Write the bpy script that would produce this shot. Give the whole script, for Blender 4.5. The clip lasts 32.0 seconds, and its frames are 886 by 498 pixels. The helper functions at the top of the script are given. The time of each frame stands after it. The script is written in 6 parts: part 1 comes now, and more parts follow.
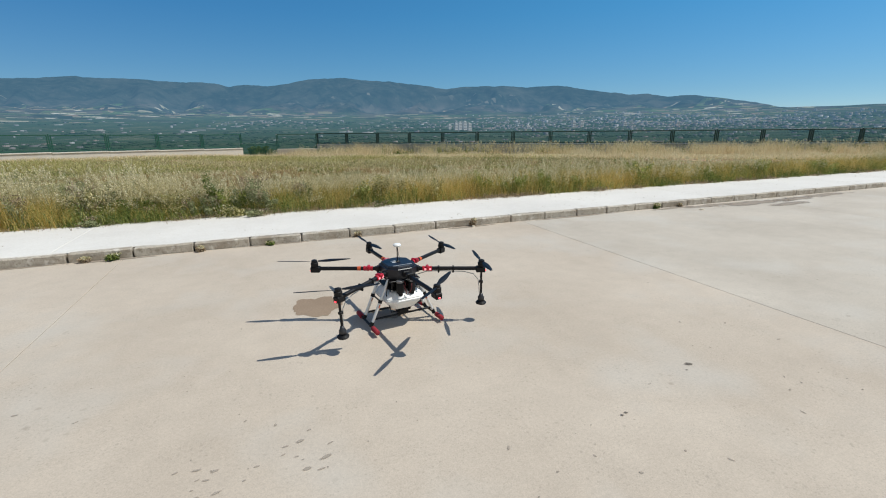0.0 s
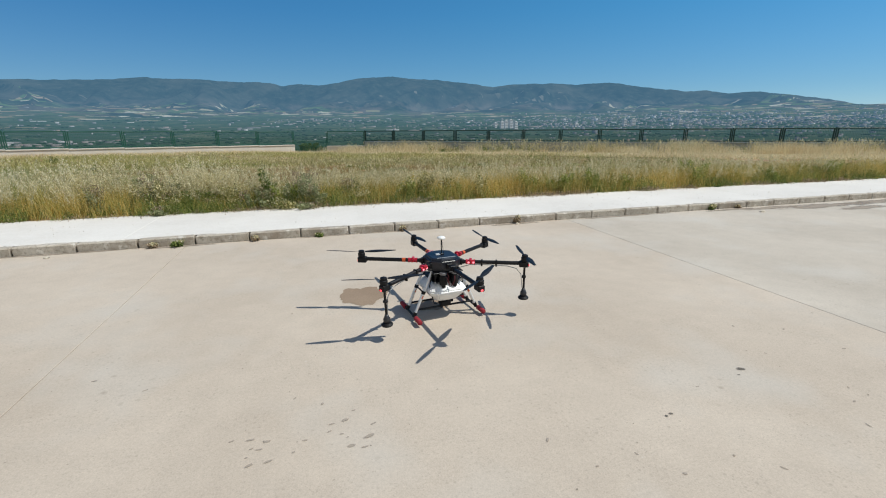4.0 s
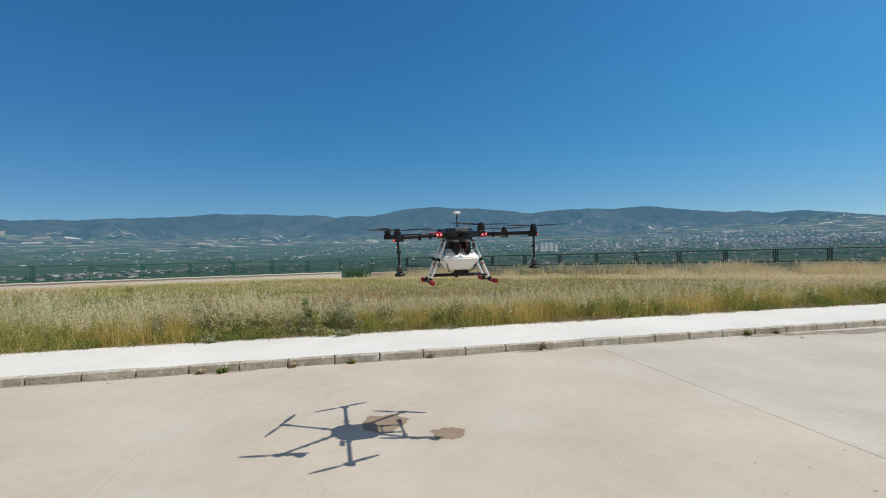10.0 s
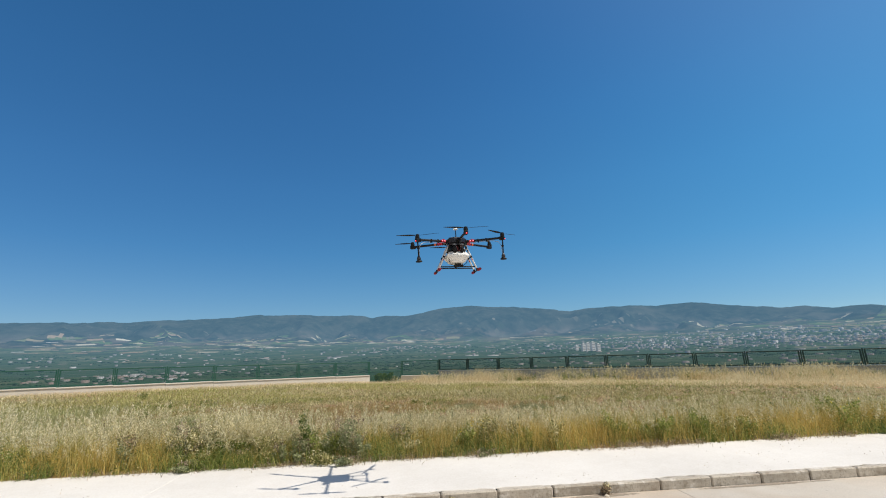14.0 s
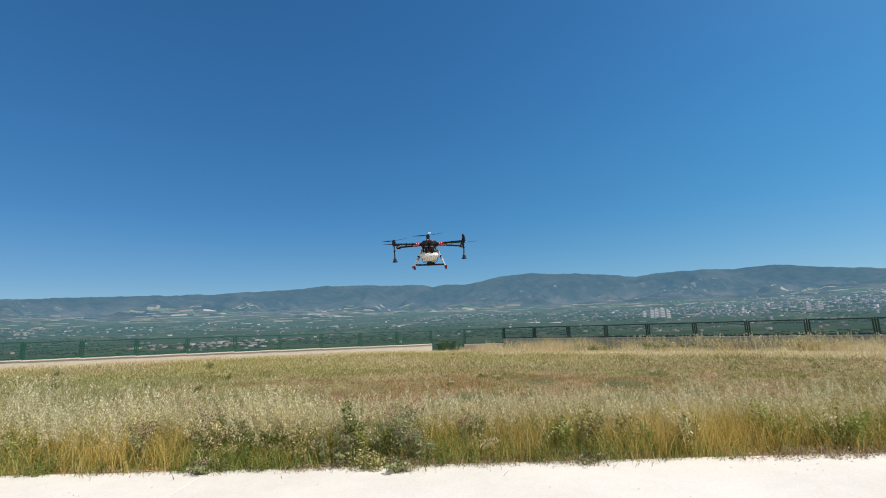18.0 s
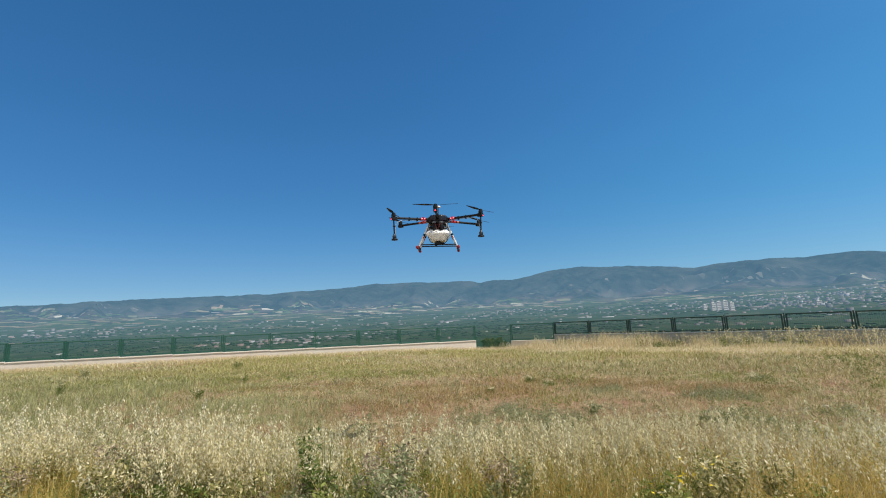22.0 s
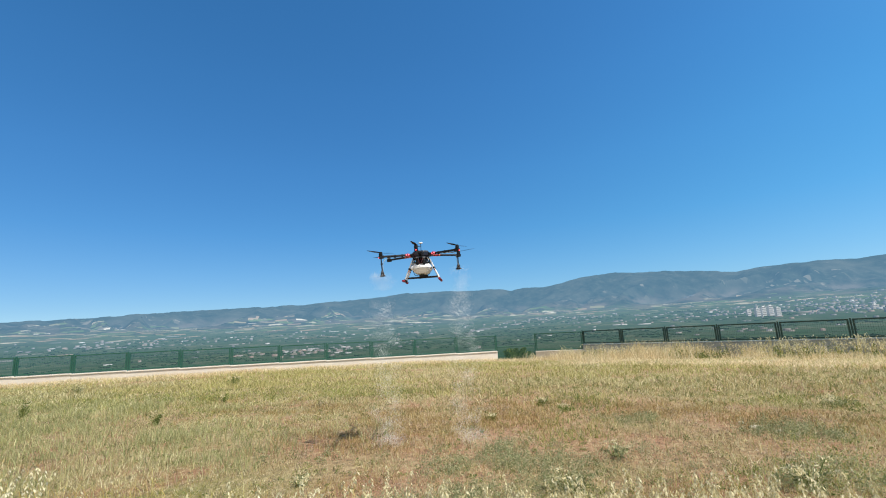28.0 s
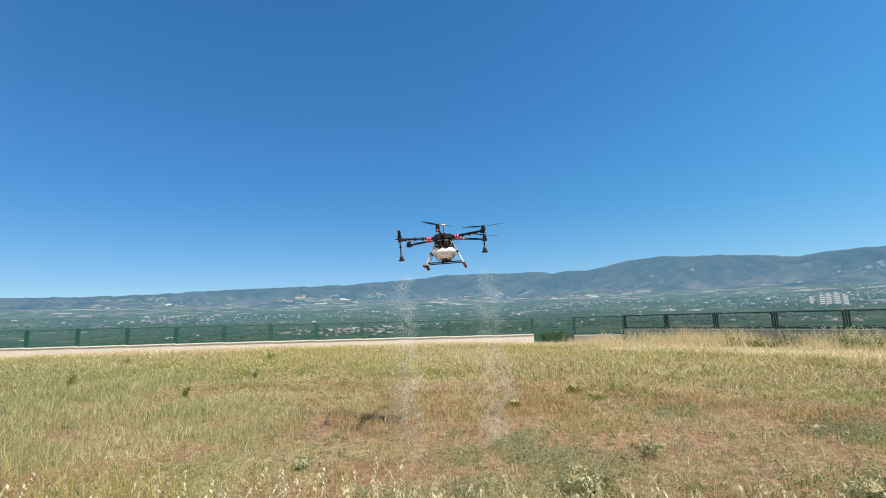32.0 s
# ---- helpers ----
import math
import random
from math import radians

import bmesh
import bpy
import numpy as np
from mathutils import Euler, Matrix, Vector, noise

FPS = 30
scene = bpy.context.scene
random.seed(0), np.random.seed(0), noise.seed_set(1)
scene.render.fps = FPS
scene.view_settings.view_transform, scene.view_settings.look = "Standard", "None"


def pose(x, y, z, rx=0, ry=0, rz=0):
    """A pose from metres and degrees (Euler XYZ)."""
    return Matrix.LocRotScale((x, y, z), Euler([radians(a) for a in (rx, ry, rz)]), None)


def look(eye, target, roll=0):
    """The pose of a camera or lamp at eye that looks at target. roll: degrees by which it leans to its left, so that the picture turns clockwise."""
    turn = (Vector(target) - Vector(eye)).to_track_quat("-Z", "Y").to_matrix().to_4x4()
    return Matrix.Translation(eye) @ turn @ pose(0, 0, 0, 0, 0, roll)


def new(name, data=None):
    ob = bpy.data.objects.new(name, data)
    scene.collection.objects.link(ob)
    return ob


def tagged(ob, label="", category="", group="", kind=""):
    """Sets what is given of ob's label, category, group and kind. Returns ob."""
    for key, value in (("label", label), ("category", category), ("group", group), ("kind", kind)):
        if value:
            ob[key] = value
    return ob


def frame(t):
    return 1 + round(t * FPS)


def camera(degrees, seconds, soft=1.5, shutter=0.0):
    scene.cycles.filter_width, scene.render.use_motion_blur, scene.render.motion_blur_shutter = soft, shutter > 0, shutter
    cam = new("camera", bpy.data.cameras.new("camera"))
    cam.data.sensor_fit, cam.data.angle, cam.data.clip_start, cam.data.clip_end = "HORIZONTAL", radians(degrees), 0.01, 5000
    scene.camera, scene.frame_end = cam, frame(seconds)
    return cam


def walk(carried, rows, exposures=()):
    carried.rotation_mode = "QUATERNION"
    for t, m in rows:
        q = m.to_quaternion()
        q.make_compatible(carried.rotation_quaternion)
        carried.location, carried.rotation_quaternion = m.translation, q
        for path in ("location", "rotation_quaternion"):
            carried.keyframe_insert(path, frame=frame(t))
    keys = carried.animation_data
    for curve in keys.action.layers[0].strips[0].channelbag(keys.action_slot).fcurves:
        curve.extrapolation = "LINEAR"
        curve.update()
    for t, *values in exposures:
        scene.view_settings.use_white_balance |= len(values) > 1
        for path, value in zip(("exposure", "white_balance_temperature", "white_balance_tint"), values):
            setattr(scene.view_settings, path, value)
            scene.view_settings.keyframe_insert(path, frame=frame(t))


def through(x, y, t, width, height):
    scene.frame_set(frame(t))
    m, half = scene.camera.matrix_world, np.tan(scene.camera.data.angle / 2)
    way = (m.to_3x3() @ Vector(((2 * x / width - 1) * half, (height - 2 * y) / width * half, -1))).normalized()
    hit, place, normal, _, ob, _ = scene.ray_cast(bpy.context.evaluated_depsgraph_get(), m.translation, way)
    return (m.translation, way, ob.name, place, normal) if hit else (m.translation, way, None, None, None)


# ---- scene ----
cam = camera(90.3, 32.0, soft=1.05)
PATH = [
    (0, (0.097, -0.159, 1.562), (0.055, 1.771, 1.04), -0.5),
    (0.5, (0.097, -0.168, 1.554), (0.044, 1.76, 1.027), -0.3),
    (1, (0.093, -0.18, 1.537), (0.026, 1.747, 1.004), 0.0),
    (1.5, (0.09, -0.185, 1.532), (-0.003, 1.739, 0.995), 0.2),
    (2, (0.086, -0.198, 1.533), (-0.047, 1.725, 0.998), 0.3),
    (2.5, (0.086, -0.206, 1.535), (-0.085, 1.715, 1.006), 0.3),
    (3, (0.084, -0.213, 1.536), (-0.118, 1.707, 1.01), 0.1),
    (3.5, (0.086, -0.213, 1.534), (-0.135, 1.704, 1.009), -0.2),
    (5.5, (0.109, -0.22, 1.537), (-0.146, 1.688, 0.995), -0.7),
    (6, (0.145, -0.253, 1.535), (-0.126, 1.655, 0.998), -1.0),
    (6.5, (0.161, -0.308, 1.539), (-0.139, 1.599, 1.016), -1.1),
    (7, (0.164, -0.438, 1.561), (-0.14, 1.472, 1.052), -1.2),
    (7.5, (0.204, -0.531, 1.566), (-0.1, 1.38, 1.064), -1.3),
    (8, (0.303, -0.578, 1.577), (-0.031, 1.33, 1.079), -1.6),
    (8.5, (0.377, -0.597, 1.587), (0.015, 1.308, 1.097), -1.8),
    (9, (0.382, -0.6, 1.59), (-0.015, 1.311, 1.154), -1.7),
    (9.5, (0.381, -0.597, 1.608), (-0.032, 1.329, 1.262), -1.5),
    (10, (0.401, -0.574, 1.678), (-0.02, 1.381, 1.698), -1.5),
    (10.5, (0.398, -0.535, 1.763), (-0.003, 1.395, 2.099), -1.6),
    (11, (0.461, -0.453, 1.783), (0.107, 1.427, 2.365), -1.8),
    (11.5, (0.505, -0.407, 1.781), (0.184, 1.457, 2.43), -2.1),
    (12, (0.514, -0.314, 1.784), (0.184, 1.551, 2.427), -2.0),
    (12.5, (0.516, -0.144, 1.727), (0.086, 1.705, 2.356), -1.1),
    (13, (0.34, -0.151, 1.725), (-0.183, 1.702, 2.265), -0.8),
    (13.5, (0.353, 0.36, 1.728), (-0.2, 2.22, 2.212), -1.8),
    (15.5, (-0.137, 1.077, 1.797), (-0.665, 2.952, 2.248), -1.0),
    (16, (-0.23, 1.234, 1.801), (-0.804, 3.093, 2.263), -0.6),
    (16.5, (-0.296, 1.738, 1.756), (-0.941, 3.58, 2.189), -1.7),
    (17, (-0.419, 1.887, 1.791), (-1.131, 3.714, 2.186), -1.6),
    (17.5, (-0.495, 2.336, 1.787), (-1.251, 4.153, 2.145), -2.1),
    (18, (-0.558, 2.652, 1.791), (-1.367, 4.449, 2.128), -2.0),
    (18.5, (-0.669, 2.897, 1.768), (-1.524, 4.676, 2.09), -1.9),
    (19, (-0.823, 3.099, 1.785), (-1.707, 4.864, 2.103), -2.1),
    (19.5, (-0.928, 3.42, 1.7), (-1.82, 5.184, 2.008), -2.0),
    (20, (-1.032, 3.72, 1.696), (-1.933, 5.48, 1.998), -1.9),
    (20.5, (-1.137, 4.005, 1.714), (-2.051, 5.759, 2.013), -2.0),
    (21, (-1.151, 4.4, 1.703), (-2.092, 6.139, 2.007), -2.5),
    (21.5, (-1.193, 4.697, 1.728), (-2.165, 6.418, 2.034), -2.6),
    (22, (-1.289, 4.921, 1.726), (-2.286, 6.624, 2.054), -2.6),
    (22.5, (-1.343, 5.122, 1.736), (-2.34, 6.819, 2.09), -2.8),
    (23, (-1.367, 5.316, 1.739), (-2.359, 7.01, 2.121), -2.3),
    (23.5, (-1.426, 5.559, 1.703), (-2.424, 7.249, 2.086), -1.9),
    (24, (-1.571, 5.895, 1.713), (-2.576, 7.579, 2.104), -1.5),
    (24.5, (-1.645, 6.234, 1.696), (-2.651, 7.922, 2.068), -2.0),
    (26.5, (-1.547, 6.853, 1.733), (-2.615, 8.504, 2.098), -2.2),
    (27, (-1.502, 6.877, 1.726), (-2.597, 8.51, 2.091), -2.4),
    (27.5, (-1.506, 6.924, 1.717), (-2.612, 8.549, 2.083), -2.8),
    (28, (-1.521, 6.915, 1.735), (-2.624, 8.54, 2.108), -3.1),
    (28.5, (-1.514, 6.911, 1.721), (-2.61, 8.54, 2.103), -3.5),
    (29, (-1.52, 6.895, 1.725), (-2.616, 8.525, 2.1), -3.2),
    (29.5, (-1.516, 6.874, 1.732), (-2.618, 8.503, 2.096), -2.6),
    (30, (-1.522, 6.893, 1.742), (-2.638, 8.516, 2.088), -2.5),
    (30.5, (-1.526, 6.9, 1.741), (-2.656, 8.516, 2.075), -2.4),
    (31, (-1.567, 6.968, 1.722), (-2.716, 8.575, 2.034), -2.3),
    (31.5, (-1.604, 7.251, 1.702), (-2.781, 8.841, 2.0), -2.2),
    (32, (-1.557, 7.549, 1.692), (-2.818, 9.072, 1.993), -1.9),
]
EXPOSURES = [(0, -0.05, 6330, 5.5), (9, -0.05, 6330, 5.5), (10, -0.04, 6400, 6.5), (11, -0.02, 6480, 9), (12, 0.02, 6600, 11), (13, 0.10, 6750, 10), (16, 0.13, 6800, 9), (20, 0.21, 6760, 9), (22, 0.25, 6720, 9), (23, 0.52, 6740, 9), (26.5, 0.60, 6740, 9), (32, 0.60, 6740, 9)]
walk(cam, [(t, look(eye, target, roll)) for t, eye, target, roll in PATH], EXPOSURES)

# ---- light ----
SUN_DIR = Vector((0.515, 0.02, 0.857)).normalized()
SUN_EL = math.asin(SUN_DIR.z)
world = bpy.data.worlds.new("world")
scene.world = world
world.use_nodes = True
wn, wl = world.node_tree.nodes, world.node_tree.links
sky = wn.new("ShaderNodeTexSky")
sky.sky_type, sky.sun_disc = "NISHITA", False
sky.sun_elevation, sky.sun_rotation = SUN_EL, radians(88)
sky.altitude, sky.air_density, sky.dust_density, sky.ozone_density = 300, 0.6, 0.1, 4.0
deep = wn.new("ShaderNodeHueSaturation")
soft_sky = wn.new("ShaderNodeGamma")
soft_sky.inputs["Gamma"].default_value = 0.88
wl.new(sky.outputs[0], soft_sky.inputs["Color"])
wl.new(soft_sky.outputs[0], deep.inputs["Color"])
# the clear air stays deep down to the skyline
way = wn.new("ShaderNodeTexCoord")
rise = wn.new("ShaderNodeSeparateXYZ")
wl.new(way.outputs["Generated"], rise.inputs[0])
depth = wn.new("ShaderNodeValToRGB")
stops = depth.color_ramp.elements
for k in range(4):
    stops.new(0.5)
for el, (at, v) in zip(stops, ((0.0, 0.545), (0.07, 0.605), (0.14, 0.715), (0.22, 0.82), (0.35, 0.94), (0.5, 1.0))):
    el.position, el.color = at, (v, v, v, 1)
wl.new(rise.outputs["Z"], depth.inputs["Fac"])
# the southern sky, out of view, is whitened to take blue from the shadows
south = wn.new("ShaderNodeMapRange")
south.interpolation_type = "SMOOTHSTEP"
south.inputs["From Min"].default_value, south.inputs["From Max"].default_value = -0.6, 0.1
south.inputs["To Min"].default_value, south.inputs["To Max"].default_value = 0.16, 1.0
wl.new(rise.outputs["Y"], south.inputs["Value"])
low = wn.new("ShaderNodeMapRange")
low.inputs["From Min"].default_value, low.inputs["From Max"].default_value = 0.03, 0.22
low.inputs["To Min"].default_value, low.inputs["To Max"].default_value = 1.215, 1.315
wl.new(rise.outputs["Z"], low.inputs["Value"])
vivid = wn.new("ShaderNodeMath")
vivid.operation = "MULTIPLY"
wl.new(south.outputs[0], vivid.inputs[0])
wl.new(low.outputs[0], vivid.inputs[1])
# and the blue pales round the sun
round_sun = wn.new("ShaderNodeVectorMath")
round_sun.operation = "DOT_PRODUCT"
round_sun.inputs[1].default_value = SUN_DIR
wl.new(way.outputs["Generated"], round_sun.inputs[0])
pale = wn.new("ShaderNodeMapRange")
pale.interpolation_type = "SMOOTHSTEP"
pale.inputs["From Min"].default_value, pale.inputs["From Max"].default_value = 0.45, 1.05
pale.inputs["To Min"].default_value, pale.inputs["To Max"].default_value = 1.0, 0.85
wl.new(round_sun.outputs["Value"], pale.inputs["Value"])
paler = wn.new("ShaderNodeMath")
paler.operation = "MULTIPLY"
wl.new(vivid.outputs[0], paler.inputs[0])
wl.new(pale.outputs[0], paler.inputs[1])
wl.new(paler.outputs[0], deep.inputs["Saturation"])
# high up and away from the sun the blue is deeper, towards the skyline it turns to cyan
tone = wn.new("ShaderNodeMapRange")
tone.interpolation_type = "SMOOTHSTEP"
tone.inputs["From Min"].default_value, tone.inputs["From Max"].default_value = 0.08, 0.72
tone.inputs["To Min"].default_value, tone.inputs["To Max"].default_value = 0.486, 0.4965
away = wn.new("ShaderNodeMath")
away.operation = "MULTIPLY_ADD"
away.inputs[1].default_value = -0.35
wl.new(rise.outputs["X"], away.inputs[0])
wl.new(rise.outputs["Z"], away.inputs[2])
wl.new(away.outputs[0], tone.inputs["Value"])
wl.new(tone.outputs[0], deep.inputs["Hue"])
# the sky pales towards the sun's side
sunward = wn.new("ShaderNodeMath")
sunward.operation = "MULTIPLY_ADD"
sunward.inputs[1].default_value, sunward.inputs[2].default_value = 0.12, 1.0
wl.new(rise.outputs["X"], sunward.inputs[0])
both = wn.new("ShaderNodeMath")
both.operation = "MULTIPLY"
wl.new(sunward.outputs[0], both.inputs[0])
wl.new(depth.outputs[0], both.inputs[1])
deepen = wn.new("ShaderNodeMix")
deepen.data_type, deepen.blend_type = "RGBA", "MULTIPLY"
deepen.inputs[0].default_value = 1.0
wl.new(deep.outputs[0], deepen.inputs[6])
wl.new(both.outputs[0], deepen.inputs[7])
wl.new(deepen.outputs[2], wn["Background"].inputs[0])
wn["Background"].inputs[1].default_value = 0.186
sun = new("sun", bpy.data.lights.new("sun", "SUN"))
sun.data.energy, sun.data.angle, sun.data.color = 4.2, radians(0.53), (1.0, 0.95, 0.87)
sun.matrix_world = look(SUN_DIR * 60, (0, 0, 0))
scene.view_settings.exposure = 0.0


# ---- materials ----
def mat(name, rough=0.8, metal=0.0):
    m = bpy.data.materials.new(name)
    m.use_nodes = True
    p = m.node_tree.nodes["Principled BSDF"]
    p.inputs["Roughness"].default_value, p.inputs["Metallic"].default_value = rough, metal
    return m, m.node_tree.nodes, m.node_tree.links, p


def tex(nodes, links, kind, scale, detail=4.0, src="Object", rough=0.55, stretch=None):
    t = nodes.new("ShaderNodeTex" + kind)
    t.inputs["Scale"].default_value = scale
    if kind == "Noise":
        t.inputs["Detail"].default_value, t.inputs["Roughness"].default_value = detail, rough
    co = nodes.new("ShaderNodeTexCoord")
    if stretch:
        mp = nodes.new("ShaderNodeMapping")
        mp.inputs["Scale"].default_value = stretch
        links.new(co.outputs[src], mp.inputs["Vector"])
        links.new(mp.outputs[0], t.inputs["Vector"])
    else:
        links.new(co.outputs[src], t.inputs["Vector"])
    return t


def ramp(nodes, links, src, stops):
    r = nodes.new("ShaderNodeValToRGB")
    e = r.color_ramp.elements
    while len(e) < len(stops):
        e.new(0.5)
    for el, (pos, col) in zip(e, stops):
        el.position, el.color = pos, (*col, 1) if len(col) == 3 else col
    links.new(src, r.inputs[0])
    return r


def blend(nodes, links, fac, a, b, mode="MIX"):
    n = nodes.new("ShaderNodeMix")
    n.data_type, n.blend_type = "RGBA", mode
    for sock, v in ((n.inputs[0], fac), (n.inputs[6], a), (n.inputs[7], b)):
        if isinstance(v, (int, float)):
            sock.default_value = v
        elif isinstance(v, tuple):
            sock.default_value = (*v, 1)
        else:
            links.new(v, sock)
    return n.outputs[2]


def bump(nodes, links, p, height, strength=0.3, distance=0.01):
    b = nodes.new("ShaderNodeBump")
    b.inputs["Strength"].default_value, b.inputs["Distance"].default_value = strength, distance
    links.new(height, b.inputs["Height"])
    links.new(b.outputs[0], p.inputs["Normal"])


G3 = lambda v: (v, v, v)


def concrete(name, low, high, fine=90.0, pits=0.0, strength=0.25, tint=None):
    m, n, l, p = mat(name, 0.9)
    big = tex(n, l, "Noise", 0.55, 5.0)
    mid = tex(n, l, "Noise", 6.0, 6.0)
    small = tex(n, l, "Noise", fine, 3.0)
    c = ramp(n, l, big.outputs[0], [(0.3, low), (0.7, high)]).outputs[0]
    c = blend(n, l, 0.45, c, ramp(n, l, mid.outputs[0], [(0.32, G3(0.46)), (0.68, G3(0.54))]).outputs[0], "OVERLAY")
    c = blend(n, l, 0.28, c, ramp(n, l, small.outputs[0], [(0.35, G3(0.36)), (0.65, G3(0.62))]).outputs[0], "OVERLAY")
    if tint:
        patch = tex(n, l, "Noise", 0.9, 3.0, stretch=(1, 1, 1))
        c = blend(n, l, ramp(n, l, patch.outputs[0], [(0.5, G3(0)), (0.68, G3(0.55))]).outputs[0], c, tint)
    if pits:
        # coarse sand, pale aggregate and ragged chips
        sand = tex(n, l, "Noise", 48.0, 7.0, rough=0.8)
        c = blend(n, l, 0.32, c, ramp(n, l, sand.outputs[0], [(0.34, G3(0.37)), (0.5, G3(0.5)), (0.66, G3(0.62))]).outputs[0], "OVERLAY")
        chip = tex(n, l, "Noise", 21.0, 4.0, rough=0.6)
        c = blend(n, l, ramp(n, l, chip.outputs[0], [(0.69, G3(0)), (0.73, G3(pits * 1.2))]).outputs[0], c, (0.27, 0.23, 0.185))
        c = blend(n, l, ramp(n, l, chip.outputs[0], [(0.27, G3(pits)), (0.31, G3(0))]).outputs[0], c, (0.60, 0.55, 0.48))
        for scale, size, low_at, shade in ((6.0, 0.05, 0.54, (0.25, 0.21, 0.165)), (17.0, 0.10, 0.50, (0.29, 0.25, 0.20)), (41.0, 0.14, 0.44, (0.33, 0.285, 0.235))):
            v = tex(n, l, "Voronoi", scale)
            v.voronoi_dimensions = "2D"
            w = tex(n, l, "Noise", scale * 0.16, 4.0)
            jit = tex(n, l, "Noise", scale * 1.7, 5.0)
            near = n.new("ShaderNodeMath")
            near.operation = "MULTIPLY_ADD"
            l.new(jit.outputs[0], near.inputs[0])
            near.inputs[1].default_value = 0.45
            l.new(v.outputs["Distance"], near.inputs[2])
            dot = ramp(n, l, near.outputs[0], [(size + 0.17, G3(1)), (size + 0.27, G3(0))]).outputs[0]
            here = ramp(n, l, w.outputs[0], [(low_at, G3(0)), (low_at + 0.1, G3(pits))]).outputs[0]
            c = blend(n, l, blend(n, l, 1.0, dot, here, "MULTIPLY"), c, shade)
    l.new(c, p.inputs["Base Color"])
    bump(n, l, p, small.outputs[0], strength, 0.004)
    return m


def leafy(name, stops, rough=0.6, through=0.35, patch=None):
    """Blades or leaves: colour varies from piece to piece and in drifts."""
    m, n, l, p = mat(name, rough)
    geo = n.new("ShaderNodeNewGeometry")
    c = ramp(n, l, geo.outputs["Random Per Island"], stops).outputs[0]
    drift = tex(n, l, "Noise", 0.5, 4.0)
    c = blend(n, l, 0.5, c, ramp(n, l, drift.outputs[0], [(0.3, G3(0.38)), (0.7, G3(0.62))]).outputs[0], "OVERLAY")
    if patch:
        where = tex(n, l, "Noise", 0.28, 3.0)
        c = blend(n, l, ramp(n, l, where.outputs[0], [(0.45, G3(0)), (0.6, G3(0.8))]).outputs[0], c, patch)
    l.new(c, p.inputs["Base Color"])
    tr = n.new("ShaderNodeBsdfTranslucent")
    l.new(c, tr.inputs[0])
    mx = n.new("ShaderNodeMixShader")
    mx.inputs[0].default_value = through
    l.new(p.outputs[0], mx.inputs[1])
    l.new(tr.outputs[0], mx.inputs[2])
    l.new(mx.outputs[0], n["Material Output"].inputs[0])
    p.inputs["Specular IOR Level"].default_value = 0.25
    return m


def plain(name, col, rough=0.5, metal=0.0, grain=60.0, amount=0.2, strength=0.08):
    m, n, l, p = mat(name, rough, metal)
    t = tex(n, l, "Noise", grain, 4.0)
    c = blend(n, l, amount, col, ramp(n, l, t.outputs[0], [(0.3, G3(0.2)), (0.7, G3(0.8))]).outputs[0], "OVERLAY")
    l.new(c, p.inputs["Base Color"])
    bump(n, l, p, t.outputs[0], strength, 0.002)
    return m


def glow(name, col, power):
    m, n, l, p = mat(name, 0.4)
    p.inputs["Base Color"].default_value = (*col, 1)
    p.inputs["Emission Color"].default_value = (*col, 1)
    p.inputs["Emission Strength"].default_value = power
    return m


def scaled(n, l, src, k):
    q = n.new("ShaderNodeMath")
    q.operation = "MULTIPLY"
    q.inputs[1].default_value = k
    l.new(src, q.inputs[0])
    return q.outputs[0]


def film(m):
    """A stain that thins out unevenly to the bare surface round it."""
    n, l = m.node_tree.nodes, m.node_tree.links
    co = n.new("ShaderNodeTexCoord")
    gap = n.new("ShaderNodeVectorMath")
    gap.operation = "DISTANCE"
    gap.inputs[1].default_value = (0.5, 0.5, 0.0)
    flat = n.new("ShaderNodeMapping")
    flat.inputs["Scale"].default_value = (1, 1, 0)
    l.new(co.outputs["Generated"], flat.inputs["Vector"])
    l.new(flat.outputs[0], gap.inputs[0])
    mottle = tex(n, l, "Noise", 26.0, 6.0, rough=0.7)
    edge = n.new("ShaderNodeMath")
    edge.operation = "MULTIPLY_ADD"
    edge.inputs[1].default_value = 0.5
    l.new(mottle.outputs[0], edge.inputs[0])
    l.new(gap.outputs["Value"], edge.inputs[2])
    broad = tex(n, l, "Noise", 2.6, 4.0, rough=0.6)
    shape = n.new("ShaderNodeMath")
    shape.operation = "MULTIPLY_ADD"
    shape.inputs[1].default_value = 0.9
    l.new(broad.outputs[0], shape.inputs[0])
    l.new(edge.outputs[0], shape.inputs[2])
    thin = ramp(n, l, scaled(n, l, shape.outputs[0], 0.7), [(0.60, G3(0.08)), (0.80, G3(1))]).outputs[0]
    clear = n.new("ShaderNodeBsdfTransparent")
    mx = n.new("ShaderNodeMixShader")
    l.new(thin, mx.inputs[0])
    l.new(n["Principled BSDF"].outputs[0], mx.inputs[1])
    l.new(clear.outputs[0], mx.inputs[2])
    l.new(mx.outputs[0], n["Material Output"].inputs[0])
    return m


